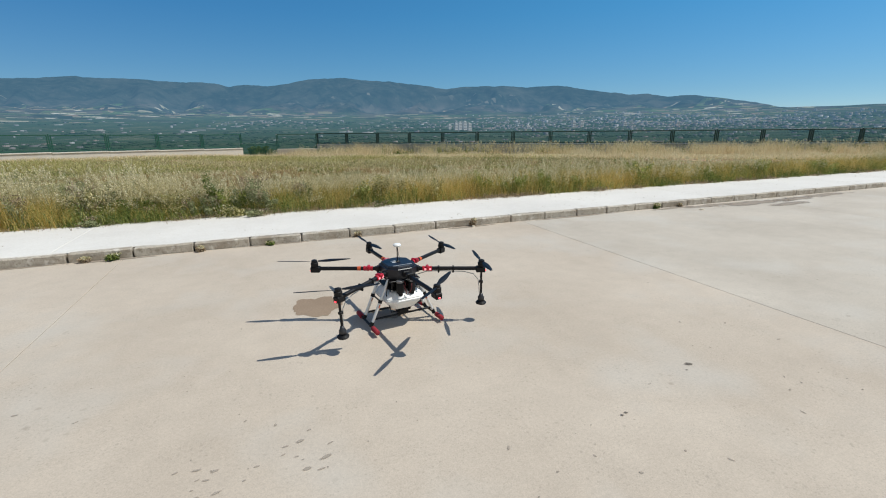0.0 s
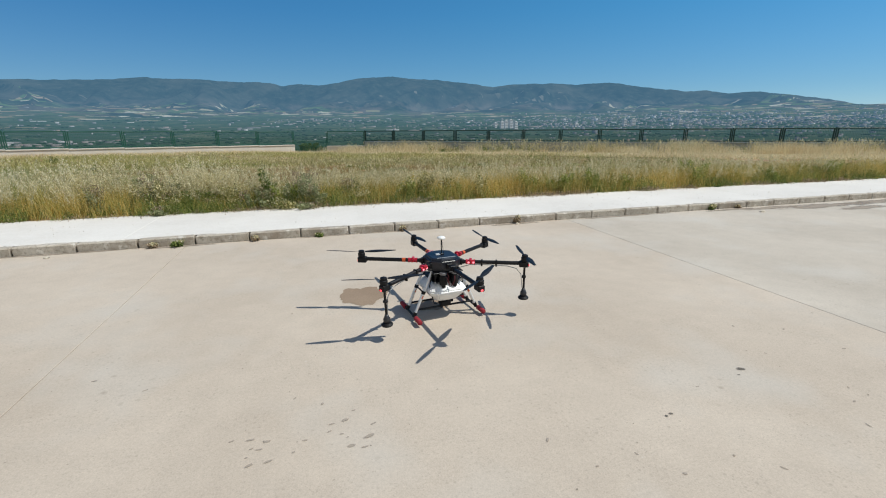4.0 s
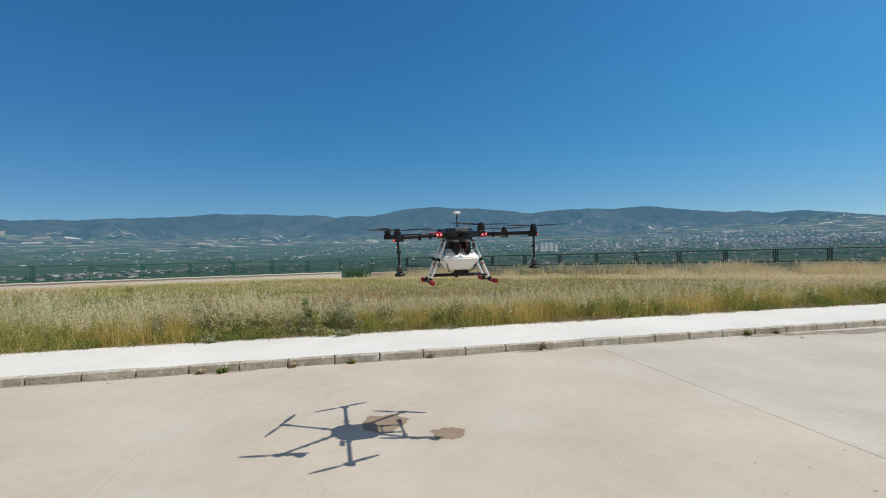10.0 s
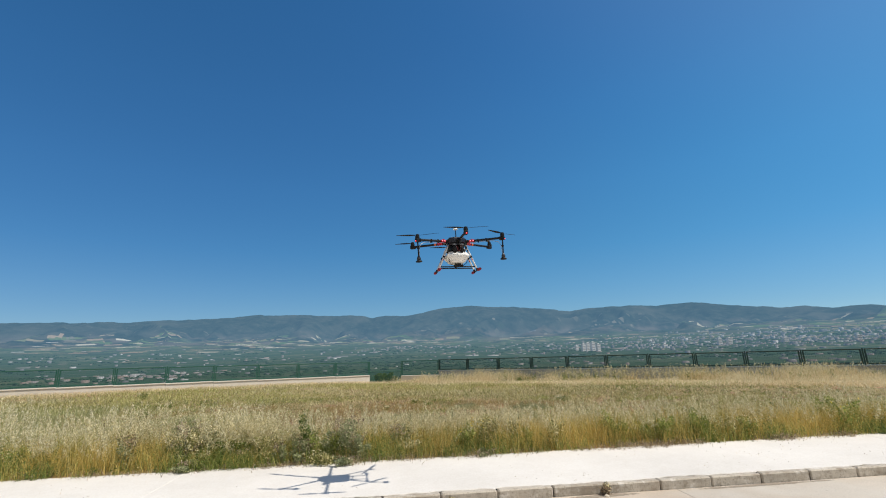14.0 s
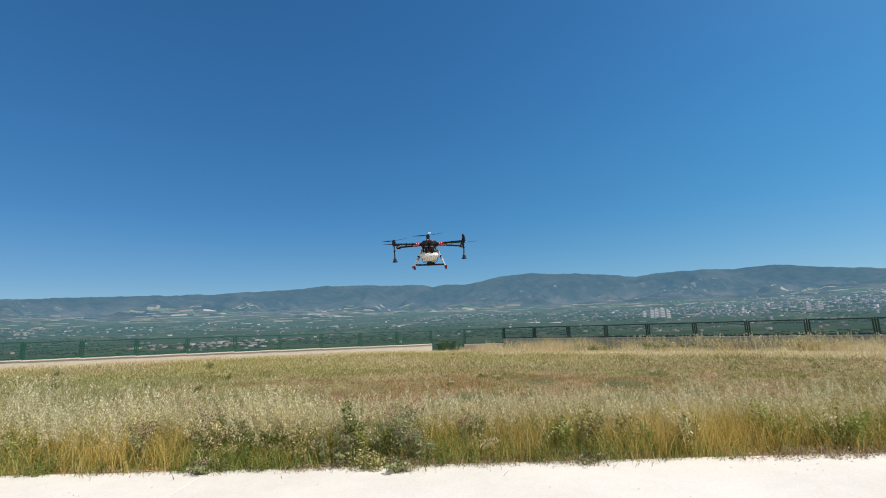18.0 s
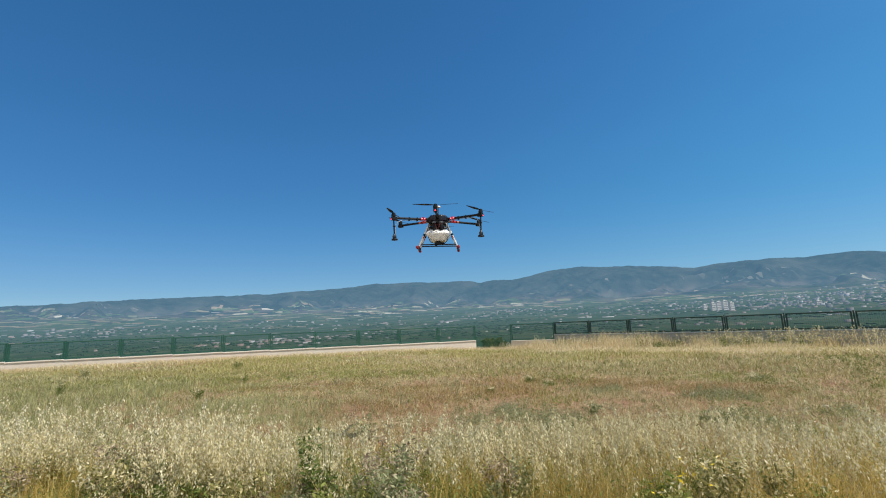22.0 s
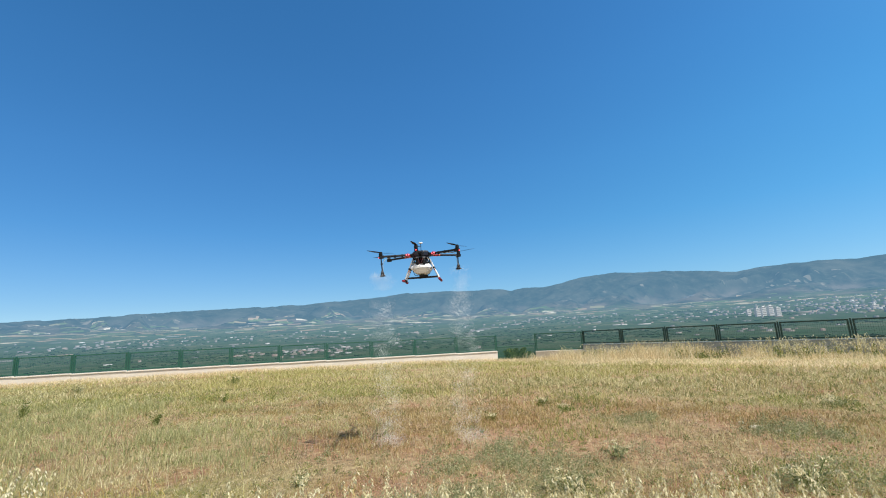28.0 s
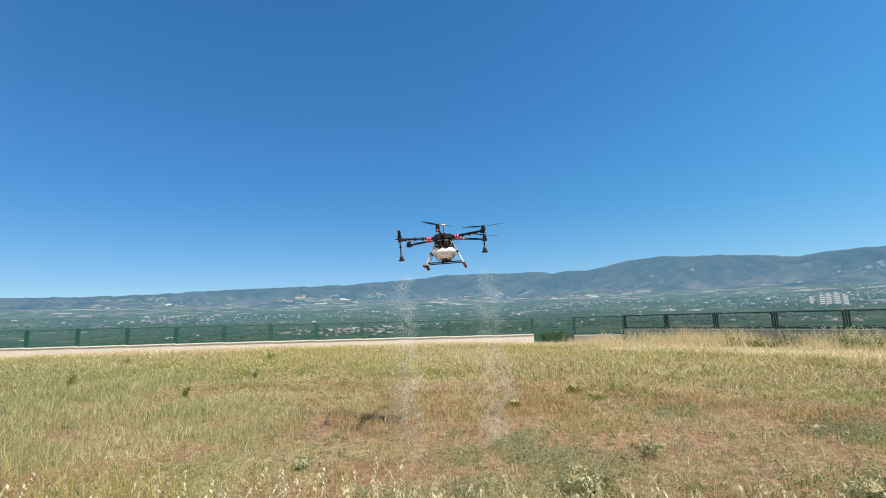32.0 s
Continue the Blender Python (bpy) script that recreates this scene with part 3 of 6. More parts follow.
def valley_material():
    m, n, l, p = mat("valley_land", 0.95)
    co = n.new("ShaderNodeTexCoord")
    sep = n.new("ShaderNodeSeparateXYZ")
    l.new(co.outputs["Object"], sep.inputs[0])
    cells = n.new("ShaderNodeTexVoronoi")
    cells.inputs["Scale"].default_value = 0.022
    mp = n.new("ShaderNodeMapping")
    mp.inputs["Scale"].default_value = (1.0, 0.55, 0)
    mp.inputs["Rotation"].default_value = (0, 0, 0.4)
    l.new(co.outputs["Object"], mp.inputs["Vector"])
    l.new(mp.outputs[0], cells.inputs["Vector"])
    fields = ramp(n, l, cells.outputs["Color"], [(0.0, (0.030, 0.043, 0.027)), (0.5, (0.044, 0.058, 0.034)), (0.7, (0.062, 0.073, 0.046)), (0.86, (0.085, 0.09, 0.056)), (1.0, (0.13, 0.12, 0.085))]).outputs[0]
    trees = tex(n, l, "Noise", 0.06, 6.0, rough=0.7)
    c = blend(n, l, ramp(n, l, trees.outputs[0], [(0.46, G3(0)), (0.54, G3(0.9))]).outputs[0], fields, (0.026, 0.05, 0.022))
    wood = tex(n, l, "Noise", 0.02, 9.0, rough=0.72)
    forest = ramp(n, l, wood.outputs[0], [(0.36, (0.007, 0.011, 0.009)), (0.52, (0.017, 0.022, 0.017)), (0.64, (0.032, 0.035, 0.028)), (0.78, (0.068, 0.064, 0.052))]).outputs[0]
    up = n.new("ShaderNodeMath")
    up.operation = "MULTIPLY_ADD"
    l.new(sep.outputs[2], up.inputs[0])
    up.inputs[1].default_value = 0.0042
    wob = tex(n, l, "Noise", 0.004, 4.0)
    l.new(wob.outputs[0], up.inputs[2])
    high = ramp(n, l, up.outputs[0], [(0.70, G3(0)), (0.90, G3(1))]).outputs[0]
    # broad thinner woods and small bald spots
    thin = tex(n, l, "Noise", 0.0035, 5.0)
    forest = blend(n, l, ramp(n, l, thin.outputs[0], [(0.48, G3(0)), (0.66, G3(0.55))]).outputs[0], forest, (0.052, 0.052, 0.042))
    bald = tex(n, l, "Noise", 0.024, 8.0, rough=0.7, stretch=(1.0, 1.0, 2.2))
    forest = blend(n, l, ramp(n, l, bald.outputs[0], [(0.62, G3(0)), (0.70, G3(0.4))]).outputs[0], forest, (0.15, 0.135, 0.11))
    c = blend(n, l, high, c, forest)
    # dry pinkish ground in drifts along the lower slopes
    foot = ramp(n, l, scaled(n, l, sep.outputs[2], 0.004), [(0.14, G3(0)), (0.26, G3(1)), (0.46, G3(1)), (0.66, G3(0))]).outputs[0]
    dry = tex(n, l, "Noise", 0.0065, 7.0, rough=0.62, stretch=(1.0, 1.0, 2.0))
    c = blend(n, l, blend(n, l, 1.0, foot, ramp(n, l, dry.outputs[0], [(0.46, G3(0)), (0.62, G3(0.6))]).outputs[0], "MULTIPLY"), c, (0.10, 0.082, 0.07))
    l.new(c, p.inputs["Base Color"])
    # haze comes from the land's own blue glow
    haze_glow(n, l, p)
    return m


def build_distance():
    r = np.concatenate([np.linspace(44, 400, 26), np.linspace(430, 2300, 70), np.linspace(2320, 3300, 110), [3330, 3500, 3900, 4400]])
    az = np.concatenate([np.linspace(-180, -96, 40)[:-1], np.linspace(-96, 58, 620), np.linspace(58, 180, 60)[1:]])
    R, A = np.meshgrid(r, az, indexing="ij")
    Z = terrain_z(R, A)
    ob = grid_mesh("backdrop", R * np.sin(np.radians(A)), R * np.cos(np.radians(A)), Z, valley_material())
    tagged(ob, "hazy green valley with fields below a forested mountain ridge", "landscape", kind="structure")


build_distance()


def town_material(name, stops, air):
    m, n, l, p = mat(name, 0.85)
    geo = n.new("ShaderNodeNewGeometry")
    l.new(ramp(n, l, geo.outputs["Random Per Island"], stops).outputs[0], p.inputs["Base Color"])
    # haze added as glow over each far piece's own colour
    haze_glow(n, l, p, air)
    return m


HOUSE = town_material("far_walls", [(0.0, (0.10, 0.096, 0.095)), (0.4, (0.15, 0.142, 0.137)), (0.7, (0.19, 0.145, 0.118)), (0.9, (0.22, 0.21, 0.205)), (1.0, (0.37, 0.36, 0.355))], 1.2)
PLOTS = town_material("far_plots", [(0.0, (0.045, 0.075, 0.03)), (0.4, (0.075, 0.095, 0.045)), (0.6, (0.14, 0.125, 0.08)), (0.72, (0.18, 0.13, 0.092)), (0.82, (0.19, 0.175, 0.125)), (0.95, (0.25, 0.23, 0.18)), (1.0, (0.36, 0.34, 0.29))], 1.0)
BALD = town_material("far_bald_ground", [(0.0, (0.022, 0.03, 0.02)), (0.5, (0.045, 0.046, 0.035)), (0.85, (0.075, 0.07, 0.056)), (1.0, (0.115, 0.105, 0.088))], 1.0)
WOODS = town_material("far_trees", [(0.0, (0.024, 0.046, 0.022)), (1.0, (0.05, 0.08, 0.04))], 1.0)


def boxes_at(x, y, z, wx, wy, h, turn):
    """Corner arrays of many upright boxes: four walls and a top."""
    c, s = np.cos(turn), np.sin(turn)
    cx = np.array([-1, 1, 1, -1]) * 0.5
    cy = np.array([-1, -1, 1, 1]) * 0.5
    px = x[:, None] + (cx * wx[:, None]) * c[:, None] - (cy * wy[:, None]) * s[:, None]
    py = y[:, None] + (cx * wx[:, None]) * s[:, None] + (cy * wy[:, None]) * c[:, None]
    lo = np.stack([px, py, np.repeat((z - 3)[:, None], 4, 1)], -1)
    hi = np.stack([px, py, np.repeat((z + h)[:, None], 4, 1)], -1)
    quads = [np.stack([lo[:, a], lo[:, b], hi[:, b], hi[:, a]], 1) for a, b in ((0, 1), (1, 2), (2, 3), (3, 0))]
    return np.stack(quads + [hi], 1)


def far_boxes(name, x, y, z, wx, wy, h, turn, material):
    """Boxes whose corners are welded, so that each is one island."""
    q = boxes_at(x, y, z, wx, wy, h, turn)
    n = len(x)
    lo, hi = q[:, :4, :, :][:, :, 0], q[:, 4]
    v = np.concatenate([np.stack([q[:, k, 0] for k in range(4)], 1), hi], 1).reshape(-1, 3)
    f = np.array([[0, 1, 5, 4], [1, 2, 6, 5], [2, 3, 7, 6], [3, 0, 4, 7], [4, 5, 6, 7]])
    idx = (np.arange(n)[:, None, None] * 8 + f[None]).reshape(-1).astype(np.int32)
    me = bpy.data.meshes.new(name)
    me.vertices.add(len(v))
    me.vertices.foreach_set("co", v.astype(np.float32).ravel())
    me.loops.add(len(idx))
    me.loops.foreach_set("vertex_index", idx)
    me.polygons.add(len(idx) // 4)
    me.polygons.foreach_set("loop_start", np.arange(0, len(idx), 4, dtype=np.int32))
    me.update(calc_edges=True)
    me.materials.append(material)
    return new(name, me)


def draped(name, x, y, w, d, turn, material, lift=0.6, cells=4):
    """Patches of land that lie on the slopes, each one island of a few cells."""
    g = np.linspace(-0.5, 0.5, cells + 1)
    gu, gv = [q.ravel() for q in np.meshgrid(g, g)]
    rag = np.sin(gu * 9 + x[:, None]) * 0.06
    u, v = gu * w[:, None], (gv + rag * (gu != 0)) * d[:, None]
    c, s = np.cos(turn)[:, None], np.sin(turn)[:, None]
    px, py = x[:, None] + u * c - v * s, y[:, None] + u * s + v * c
    pr, pa = np.hypot(px, py), np.degrees(np.arctan2(px, py))
    pts = np.stack([px, py, terrain_z(pr, pa) + lift], -1).reshape(-1, 3).astype(np.float32)
    k = np.arange((cells + 1) ** 2).reshape(cells + 1, cells + 1)
    q = np.stack([k[:-1, :-1], k[:-1, 1:], k[1:, 1:], k[1:, :-1]], -1).reshape(-1)
    idx = (np.arange(len(x))[:, None] * (cells + 1) ** 2 + q[None]).reshape(-1).astype(np.int32)
    me = bpy.data.meshes.new(name)
    me.vertices.add(len(pts))
    me.vertices.foreach_set("co", pts.ravel())
    me.loops.add(len(idx))
    me.loops.foreach_set("vertex_index", idx)
    me.polygons.add(len(idx) // 4)
    me.polygons.foreach_set("loop_start", np.arange(0, len(idx), 4, dtype=np.int32))
    me.update(calc_edges=True)
    me.materials.append(material)
    return new(name, me)


def build_town():
    rng = np.random.default_rng(3)
    az, r = [], []
    for a, sa, d, sd, k in ((20, 11, 1600, 300, 1050), (38, 9, 1500, 260, 700), (3, 8, 1500, 220, 200), (-22, 5, 1750, 90, 90), (-68, 7, 1550, 120, 90), (-50, 4, 560, 60, 70), (-45, 9, 1400, 250, 60), (-10, 40, 1300, 400, 90)):
        az.append(rng.normal(a, sa, k))
        r.append(np.abs(rng.normal(d, sd, k)).clip(420, 2250))
    az, r = np.concatenate(az), np.concatenate(r)
    n = len(az)
    x, y = r * np.sin(np.radians(az)), r * np.cos(np.radians(az))
    w = rng.uniform(3, 9, n) * (0.4 + r / 2600)
    h = rng.uniform(1.2, 3.2, n) * (0.4 + r / 2400) * np.where(rng.random(n) < 0.06, 2.2, 1.0)
    ob = far_boxes("town_houses", x, y, terrain_z(r, az), w, w * rng.uniform(0.6, 1.6, n), h, rng.uniform(0, 3, n), HOUSE)
    tagged(ob, "far pale houses and red roofs scattered over the valley", "houses", kind="stuff")
    # pale plots and terraces in drifts along the foot of the mountains
    k = 6500
    az, r = rng.uniform(-96, 50, k), rng.uniform(1300, 2740, k)
    x, y = r * np.sin(np.radians(az)), r * np.cos(np.radians(az))
    keep = rng.random(k) < np.clip(drift(x + 900, y, 420, 3) * 5 - 2.0, 0.02, 1) * np.interp(r, [1300, 1700, 2000, 2250, 2560, 2740], [0.02, 0.06, 0.3, 0.6, 0.55, 0.04])
    az, r, x, y = az[keep], r[keep], x[keep], y[keep]
    n = len(az)
    ob = draped("field_plots", x, y, rng.uniform(14, 84, n), rng.uniform(9, 40, n), rng.normal(0.0, 0.35, n) - np.radians(az), PLOTS)
    tagged(ob, "pale dry plots and terraces on the far slopes", "fields", kind="stuff")
    # scrub and bald ground up the slopes
    k = 5200
    az, r = rng.uniform(-96, 50, k), rng.uniform(2300, 3020, k)
    x, y = r * np.sin(np.radians(az)), r * np.cos(np.radians(az))
    keep = rng.random(k) < np.clip(drift(x - 300, y, 350, 3) * 5 - 2.0, 0.03, 1) * np.interp(r, [2300, 2450, 2750, 3020], [0.6, 0.8, 0.3, 0.05])
    az, r, x, y = az[keep], r[keep], x[keep], y[keep]
    n = len(az)
    ob = draped("bald_patches", x, y, rng.uniform(9, 42, n), rng.uniform(8, 36, n), rng.normal(0.0, 0.5, n) - np.radians(az), BALD, 0.8)
    tagged(ob, "scrubby bald patches on the mountain slopes", "scrub", kind="stuff")
    # low white sheds and plastic-covered crops
    k = 100
    az, r = rng.uniform(-95, 50, k), rng.uniform(1000, 2500, k)
    x, y = r * np.sin(np.radians(az)), r * np.cos(np.radians(az))
    ob = far_boxes("greenhouses", x, y, terrain_z(r, az), rng.uniform(10, 42, k), rng.uniform(4, 10, k), rng.uniform(0.5, 1.8, k), rng.normal(0.0, 0.3, k) - np.radians(az), HOUSE)
    tagged(ob, "long pale greenhouses far down the valley", "greenhouses", kind="stuff")
    # nearer houses and sheds at the foot of the slope
    k = 150
    az = np.concatenate([rng.uniform(-8, 46, 90), rng.normal(-48, 7, 40), rng.uniform(-85, -20, 20)])
    r = rng.uniform(480, 950, k)
    x, y = r * np.sin(np.radians(az)), r * np.cos(np.radians(az))
    ob = far_boxes("sheds", x, y, terrain_z(r, az), rng.uniform(2, 7, k), rng.uniform(2, 6, k), rng.uniform(0.7, 1.8, k), rng.normal(0.0, 0.3, k) - np.radians(az), HOUSE)
    tagged(ob, "pale sheds at the foot of the slope", "sheds", kind="stuff")
    # groves between the fields
    k = 9000
    az, r = rng.uniform(-96, 56, k), rng.uniform(330, 1800, k)
    x, y = r * np.sin(np.radians(az)), r * np.cos(np.radians(az))
    keep = drift(x, y, 150, 3) > 0.5
    az, r, x, y = az[keep], r[keep], x[keep], y[keep]
    n = len(az)
    w = rng.uniform(2, 6.5, n) * (0.4 + r / 1700)
    ico = bmesh.new()
    bmesh.ops.create_icosphere(ico, subdivisions=1, radius=0.5)
    tri = np.array([[v.co[:] for v in f.verts] for f in ico.faces])
    ico.free()
    v = tri[None] * np.stack([w * rng.uniform(1, 2.6, n), w, w * rng.uniform(0.35, 0.6, n)], -1)[:, None, None] + np.stack([x, y, terrain_z(r, az) + w * 0.12], -1)[:, None, None]
    ob = fill("valley_groves", v, 3, WOODS)
    tagged(ob, "dark green groves between the far fields", "trees", kind="stuff")


build_town()


def build_tower(name, az, r, w, h, label):
    """A far block of flats with its storeys."""
    x, y = r * math.sin(radians(az)), r * math.cos(radians(az))
    z = float(terrain_z(np.array(r * 1.0), np.array(az * 1.0)))
    t = thing(name, label, "building", group="far towers", at=pose(x, y, z - 2, 0, 0, 38 - az))
    bm = bmesh.new()
    box(bm, (-w / 2, -w / 3, 0), (w / 2, w / 3, h))
    box(bm, (-w / 5, -w / 6, h), (w / 5, w / 6, h + w * 0.18))
    part("wall", bm, TOWER_WALL, t)
    floors = int(h / 3.6)
    bm = bmesh.new()
    for k in range(floors):
        zz = h * (k + 0.45) / floors
        box(bm, (-w * 0.44, -w / 3 - 0.25, zz), (w * 0.44, -w / 3 + 0.1, zz + h / floors * 0.28))
    part("window_band", bm, TOWER_GLASS, t, "dark window bands")


# towers get extra haze glow, which keeps them pale
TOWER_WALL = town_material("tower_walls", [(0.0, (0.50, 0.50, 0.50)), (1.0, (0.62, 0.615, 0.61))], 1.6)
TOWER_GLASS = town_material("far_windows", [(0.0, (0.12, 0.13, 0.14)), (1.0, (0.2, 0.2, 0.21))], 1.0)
for az_t, r_t, w_t, h_t in ((0.5, 1150, 9, 24), (1.0, 1160, 9, 27), (1.6, 1170, 10, 29), (2.2, 1150, 9, 25), (-0.3, 1200, 8, 19), (14.8, 1350, 10, 22), (15.7, 1360, 11, 24), (9.4, 1300, 12, 14), (20.5, 1400, 12, 17), (26.0, 1350, 10, 15)):
    build_tower("apartment_tower", az_t, r_t, w_t, h_t * 0.8, "pale concrete apartment tower in the hazy valley")


# ---- lot, kerb and pavement ----
def build_ground():
    lot = thing("ground", "pale worn concrete lot with straight slab joints", "ground", kind="structure")
    bm = bmesh.new()
    box(bm, (-44, -40, -0.30), (44, KERB_N + 0.2, -0.05))
    base = part("base", bm, JOINT, lot, "dark joint filler under the slabs")
    base.matrix_basis = pose(0, 0, 0, 0, 0, TURN_K)
    cuts = [-44, -31.2, -25.3, -19.4, -13.5, -7.65, -1.8, 4.1, 10.0, 15.9, 21.8, 27.7, 44]
    for a, b in zip(cuts, cuts[1:]):
        bm = bmesh.new()
        box(bm, (a + 0.0025, -40, -0.2), (b - 0.0025, KERB_N - 0.012, 0.0), 0.003)
        ob = part("slab", bm, LOT_GREY if a > 4 else LOT, lot)
        ob.matrix_basis = pose(0, 0, 0, 0, 0, TURN_K)


build_ground()


def build_pavement():
    pav = thing("pavement", "bright white screeded pavement behind the kerb", "pavement", kind="structure")
    cuts = [-40, -27, -15.4, -2.6, 8.9, 20.3, 33, 44]
    for a, b in zip(cuts, cuts[1:]):
        bm = bmesh.new()
        box(bm, (a + 0.002, KERB_N + 0.125, -0.2), (b - 0.002, EDGE_N, 0.118), 0.004)
        ob = part("slab", bm, WALK, pav)
        ob.matrix_basis = pose(0, 0, 0, 0, 0, TURN_K)


build_pavement()


def build_kerb():
    kerb = thing("kerb", "weathered grey concrete kerb stones with open joints", "kerb", kind="structure")
    rng = random.Random(5)
    kinds = []
    for k in range(5):
        bm = bmesh.new()
        box(bm, (-0.346 + 0.005 * rng.random(), 0, -0.12), (0.346 - 0.005 * rng.random(), 0.118, 0.114), 0.014)
        bmesh.ops.subdivide_edges(bm, edges=[e for e in bm.edges if e.calc_length() > 0.1], cuts=3, use_grid_fill=True)
        for v in bm.verts:
            v.co += noise.noise_vector(v.co * 9 + Vector((k * 7.0, 0, 0))) * 0.005 + noise.noise_vector(v.co * 40) * 0.0022
        me = bpy.data.meshes.new("kerb_stone")
        bm.to_mesh(me)
        bm.free()
        me.materials.append(KERB)
        kinds.append(me)
    for k in range(-40, 58):
        p = plan(0.05 + 0.70 * k, KERB_N + rng.uniform(-0.004, 0.004), rng.uniform(-0.004, 0.003))
        share("kerb_stone", kinds[rng.randrange(5)], kerb, pose(p.x, p.y, p.z, rng.uniform(-0.8, 0.8), rng.uniform(-0.4, 0.4), TURN_K + rng.uniform(-0.4, 0.4)))


build_kerb()


def build_screed_rim():
    """Thin screed that has run unevenly over the back of the kerb stones."""
    bm = bmesh.new()
    last = None
    for k in range(1500):
        s = -30 + 0.04 * k
        reach = 0.045 + 0.06 * noise.noise(Vector((s * 1.3, 3.0, 0))) + 0.035 * noise.noise(Vector((s * 6.0, 9.0, 0))) + 0.015 * noise.noise(Vector((s * 19.0, 1.0, 0)))
        n0 = KERB_N + 0.132 - max(0.012, reach)
        row = [bm.verts.new((s, n0, 0.112)), bm.verts.new((s, n0 + 0.006, 0.1195)), bm.verts.new((s, KERB_N + 0.15, 0.1205))]
        if last:
            for a in range(2):
                bm.faces.new((last[a], row[a], row[a + 1], last[a + 1]))
        last = row
    ob = part("screed_rim", bm, WALK)
    ob.matrix_basis = pose(0, 0, 0, 0, 0, TURN_K)
    tagged(ob, "white screed run unevenly over the kerb stones", "pavement", kind="structure")


build_screed_rim()


def stain(name, x, y, rx, ry, material, label, seed, turn=0.0, rag=0.25):
    """A thin damp or oily film with a ragged outline."""
    rng = random.Random(seed)
    bm = bmesh.new()
    n = 44
    ring = []
    for k in range(n):
        a = math.tau * k / n
        q = 1 + rag * (noise.noise(Vector((math.cos(a) * 1.6, math.sin(a) * 1.6, seed * 3.1))) + 0.5 * noise.noise(Vector((math.cos(a) * 6, math.sin(a) * 6, seed))))
        ring.append(bm.verts.new((rx * q * math.cos(a), ry * q * math.sin(a), 0)))
    bm.faces.new(ring)
    ob = part(name, bm, material)
    ob.matrix_basis = pose(x, y, 0.0018 + 0.0003 * (seed % 7), 0, 0, turn)
    return tagged(ob, label, "stain")


stain("damp_patch", -1.15, 3.62, 0.235, 0.22, WET, "brown damp patch drying on the concrete", 1, 0, 0.35)
stain("damp_patch", -0.46, 3.47, 0.17, 0.12, WET, "brown damp patch under the drone", 2, 0, 0.4)
stain("oil_spot", 1.708, 2.574, 0.035, 0.026, TAR, "small dark oil spot on the concrete", 3)
stain("oil_spot", 1.66, 2.50, 0.012, 0.008, TAR, "tiny dark oil spot on the concrete", 4)
stain("oil_spot", 1.08, 2.035, 0.016, 0.012, TAR, "tiny dark oil spot on the concrete", 5)
stain("oil_spot", 1.05, 2.01, 0.013, 0.011, TAR, "tiny dark oil spot on the concrete", 6)
for k, (sx, sy, sr) in enumerate(((-1.13, 1.57, 1.2), (-1.04, 1.57, 1.1), (-1.22, 1.55, 0.7), (-1.09, 1.51, 0.6), (-1.05, 1.51, 0.8), (-1.08, 1.45, 0.5), (-0.96, 1.44, 1.2), (-1.04, 1.40, 1.0), (-0.85, 1.60, 0.8), (-0.76, 1.74, 0.9), (-0.70, 1.78, 1.2), (-0.75, 1.68, 0.7), (-0.68, 1.67, 0.7), (-0.64, 1.65, 0.4), (-0.53, 1.67, 1.7), (-0.54, 1.77, 1.0), (-0.60, 1.59, 1.2), (-0.53, 1.59, 1.0), (-0.68, 1.87, 0.8), (-0.87, 1.51, 0.6))):
    stain("faint_stain", sx, sy, 0.021 * sr, (0.008, 0.011, 0.009)[k % 3] * sr, FOOT, "faint grey stain on the concrete", 20 + k, 18 + 9 * (k % 4), 0.55)
for k, (sx, sy) in enumerate(((2.78, 3.6), (2.35, 3.24), (1.99, 3.26), (1.99, 2.82), (2.58, 2.95), (2.24, 2.42), (3.95, 4.32), (3.47, 3.38), (2.17, 2.27), (2.3, 2.35), (1.45, 1.67), (1.34, 2.33), (1.26, 1.73), (2.08, 2.05), (0.98, 1.58), (0.59, 1.58), (0.38, 1.74), (0.8, 1.69), (2.14, 4.24), (-2.01, 1.92), (-0.88, 1.91), (-1.63, 3.12), (-2.41, 1.98), (-1.06, 1.94))):
    stain("chip", sx, sy, (0.010, 0.022, 0.014)[k % 3], (0.008, 0.006)[k % 2], (DIRT, FOOT, FOOT)[k % 3], "small dark chip in the concrete", 60 + k, 50 * k, 0.45)
for k, (ds, dn, dx, dy) in enumerate(((9.7, 6.05, 1.3, 0.24), (8.6, 6.2, 0.9, 0.14), (11.0, 6.08, 1.0, 0.22), (10.3, 5.7, 0.8, 0.16), (7.6, 6.3, 0.7, 0.09), (12.4, 6.2, 1.0, 0.16), (5.2, 6.35, 1.0, 0.06), (-1.9, 6.35, 0.6, 0.06), (1.4, 6.37, 1.0, 0.045), (-4.4, 6.37, 1.3, 0.045), (3.1, 6.34, 0.5, 0.07), (0.1, 6.37, 0.7, 0.04), (-3.0, 6.38, 0.6, 0.04))):
    p_d = plan(ds, dn)
    stain("dirt_patch", p_d.x, p_d.y, dx, dy, DIRT, "dark dirt patch beside the kerb", 41 + k, TURN_K, 0.5)


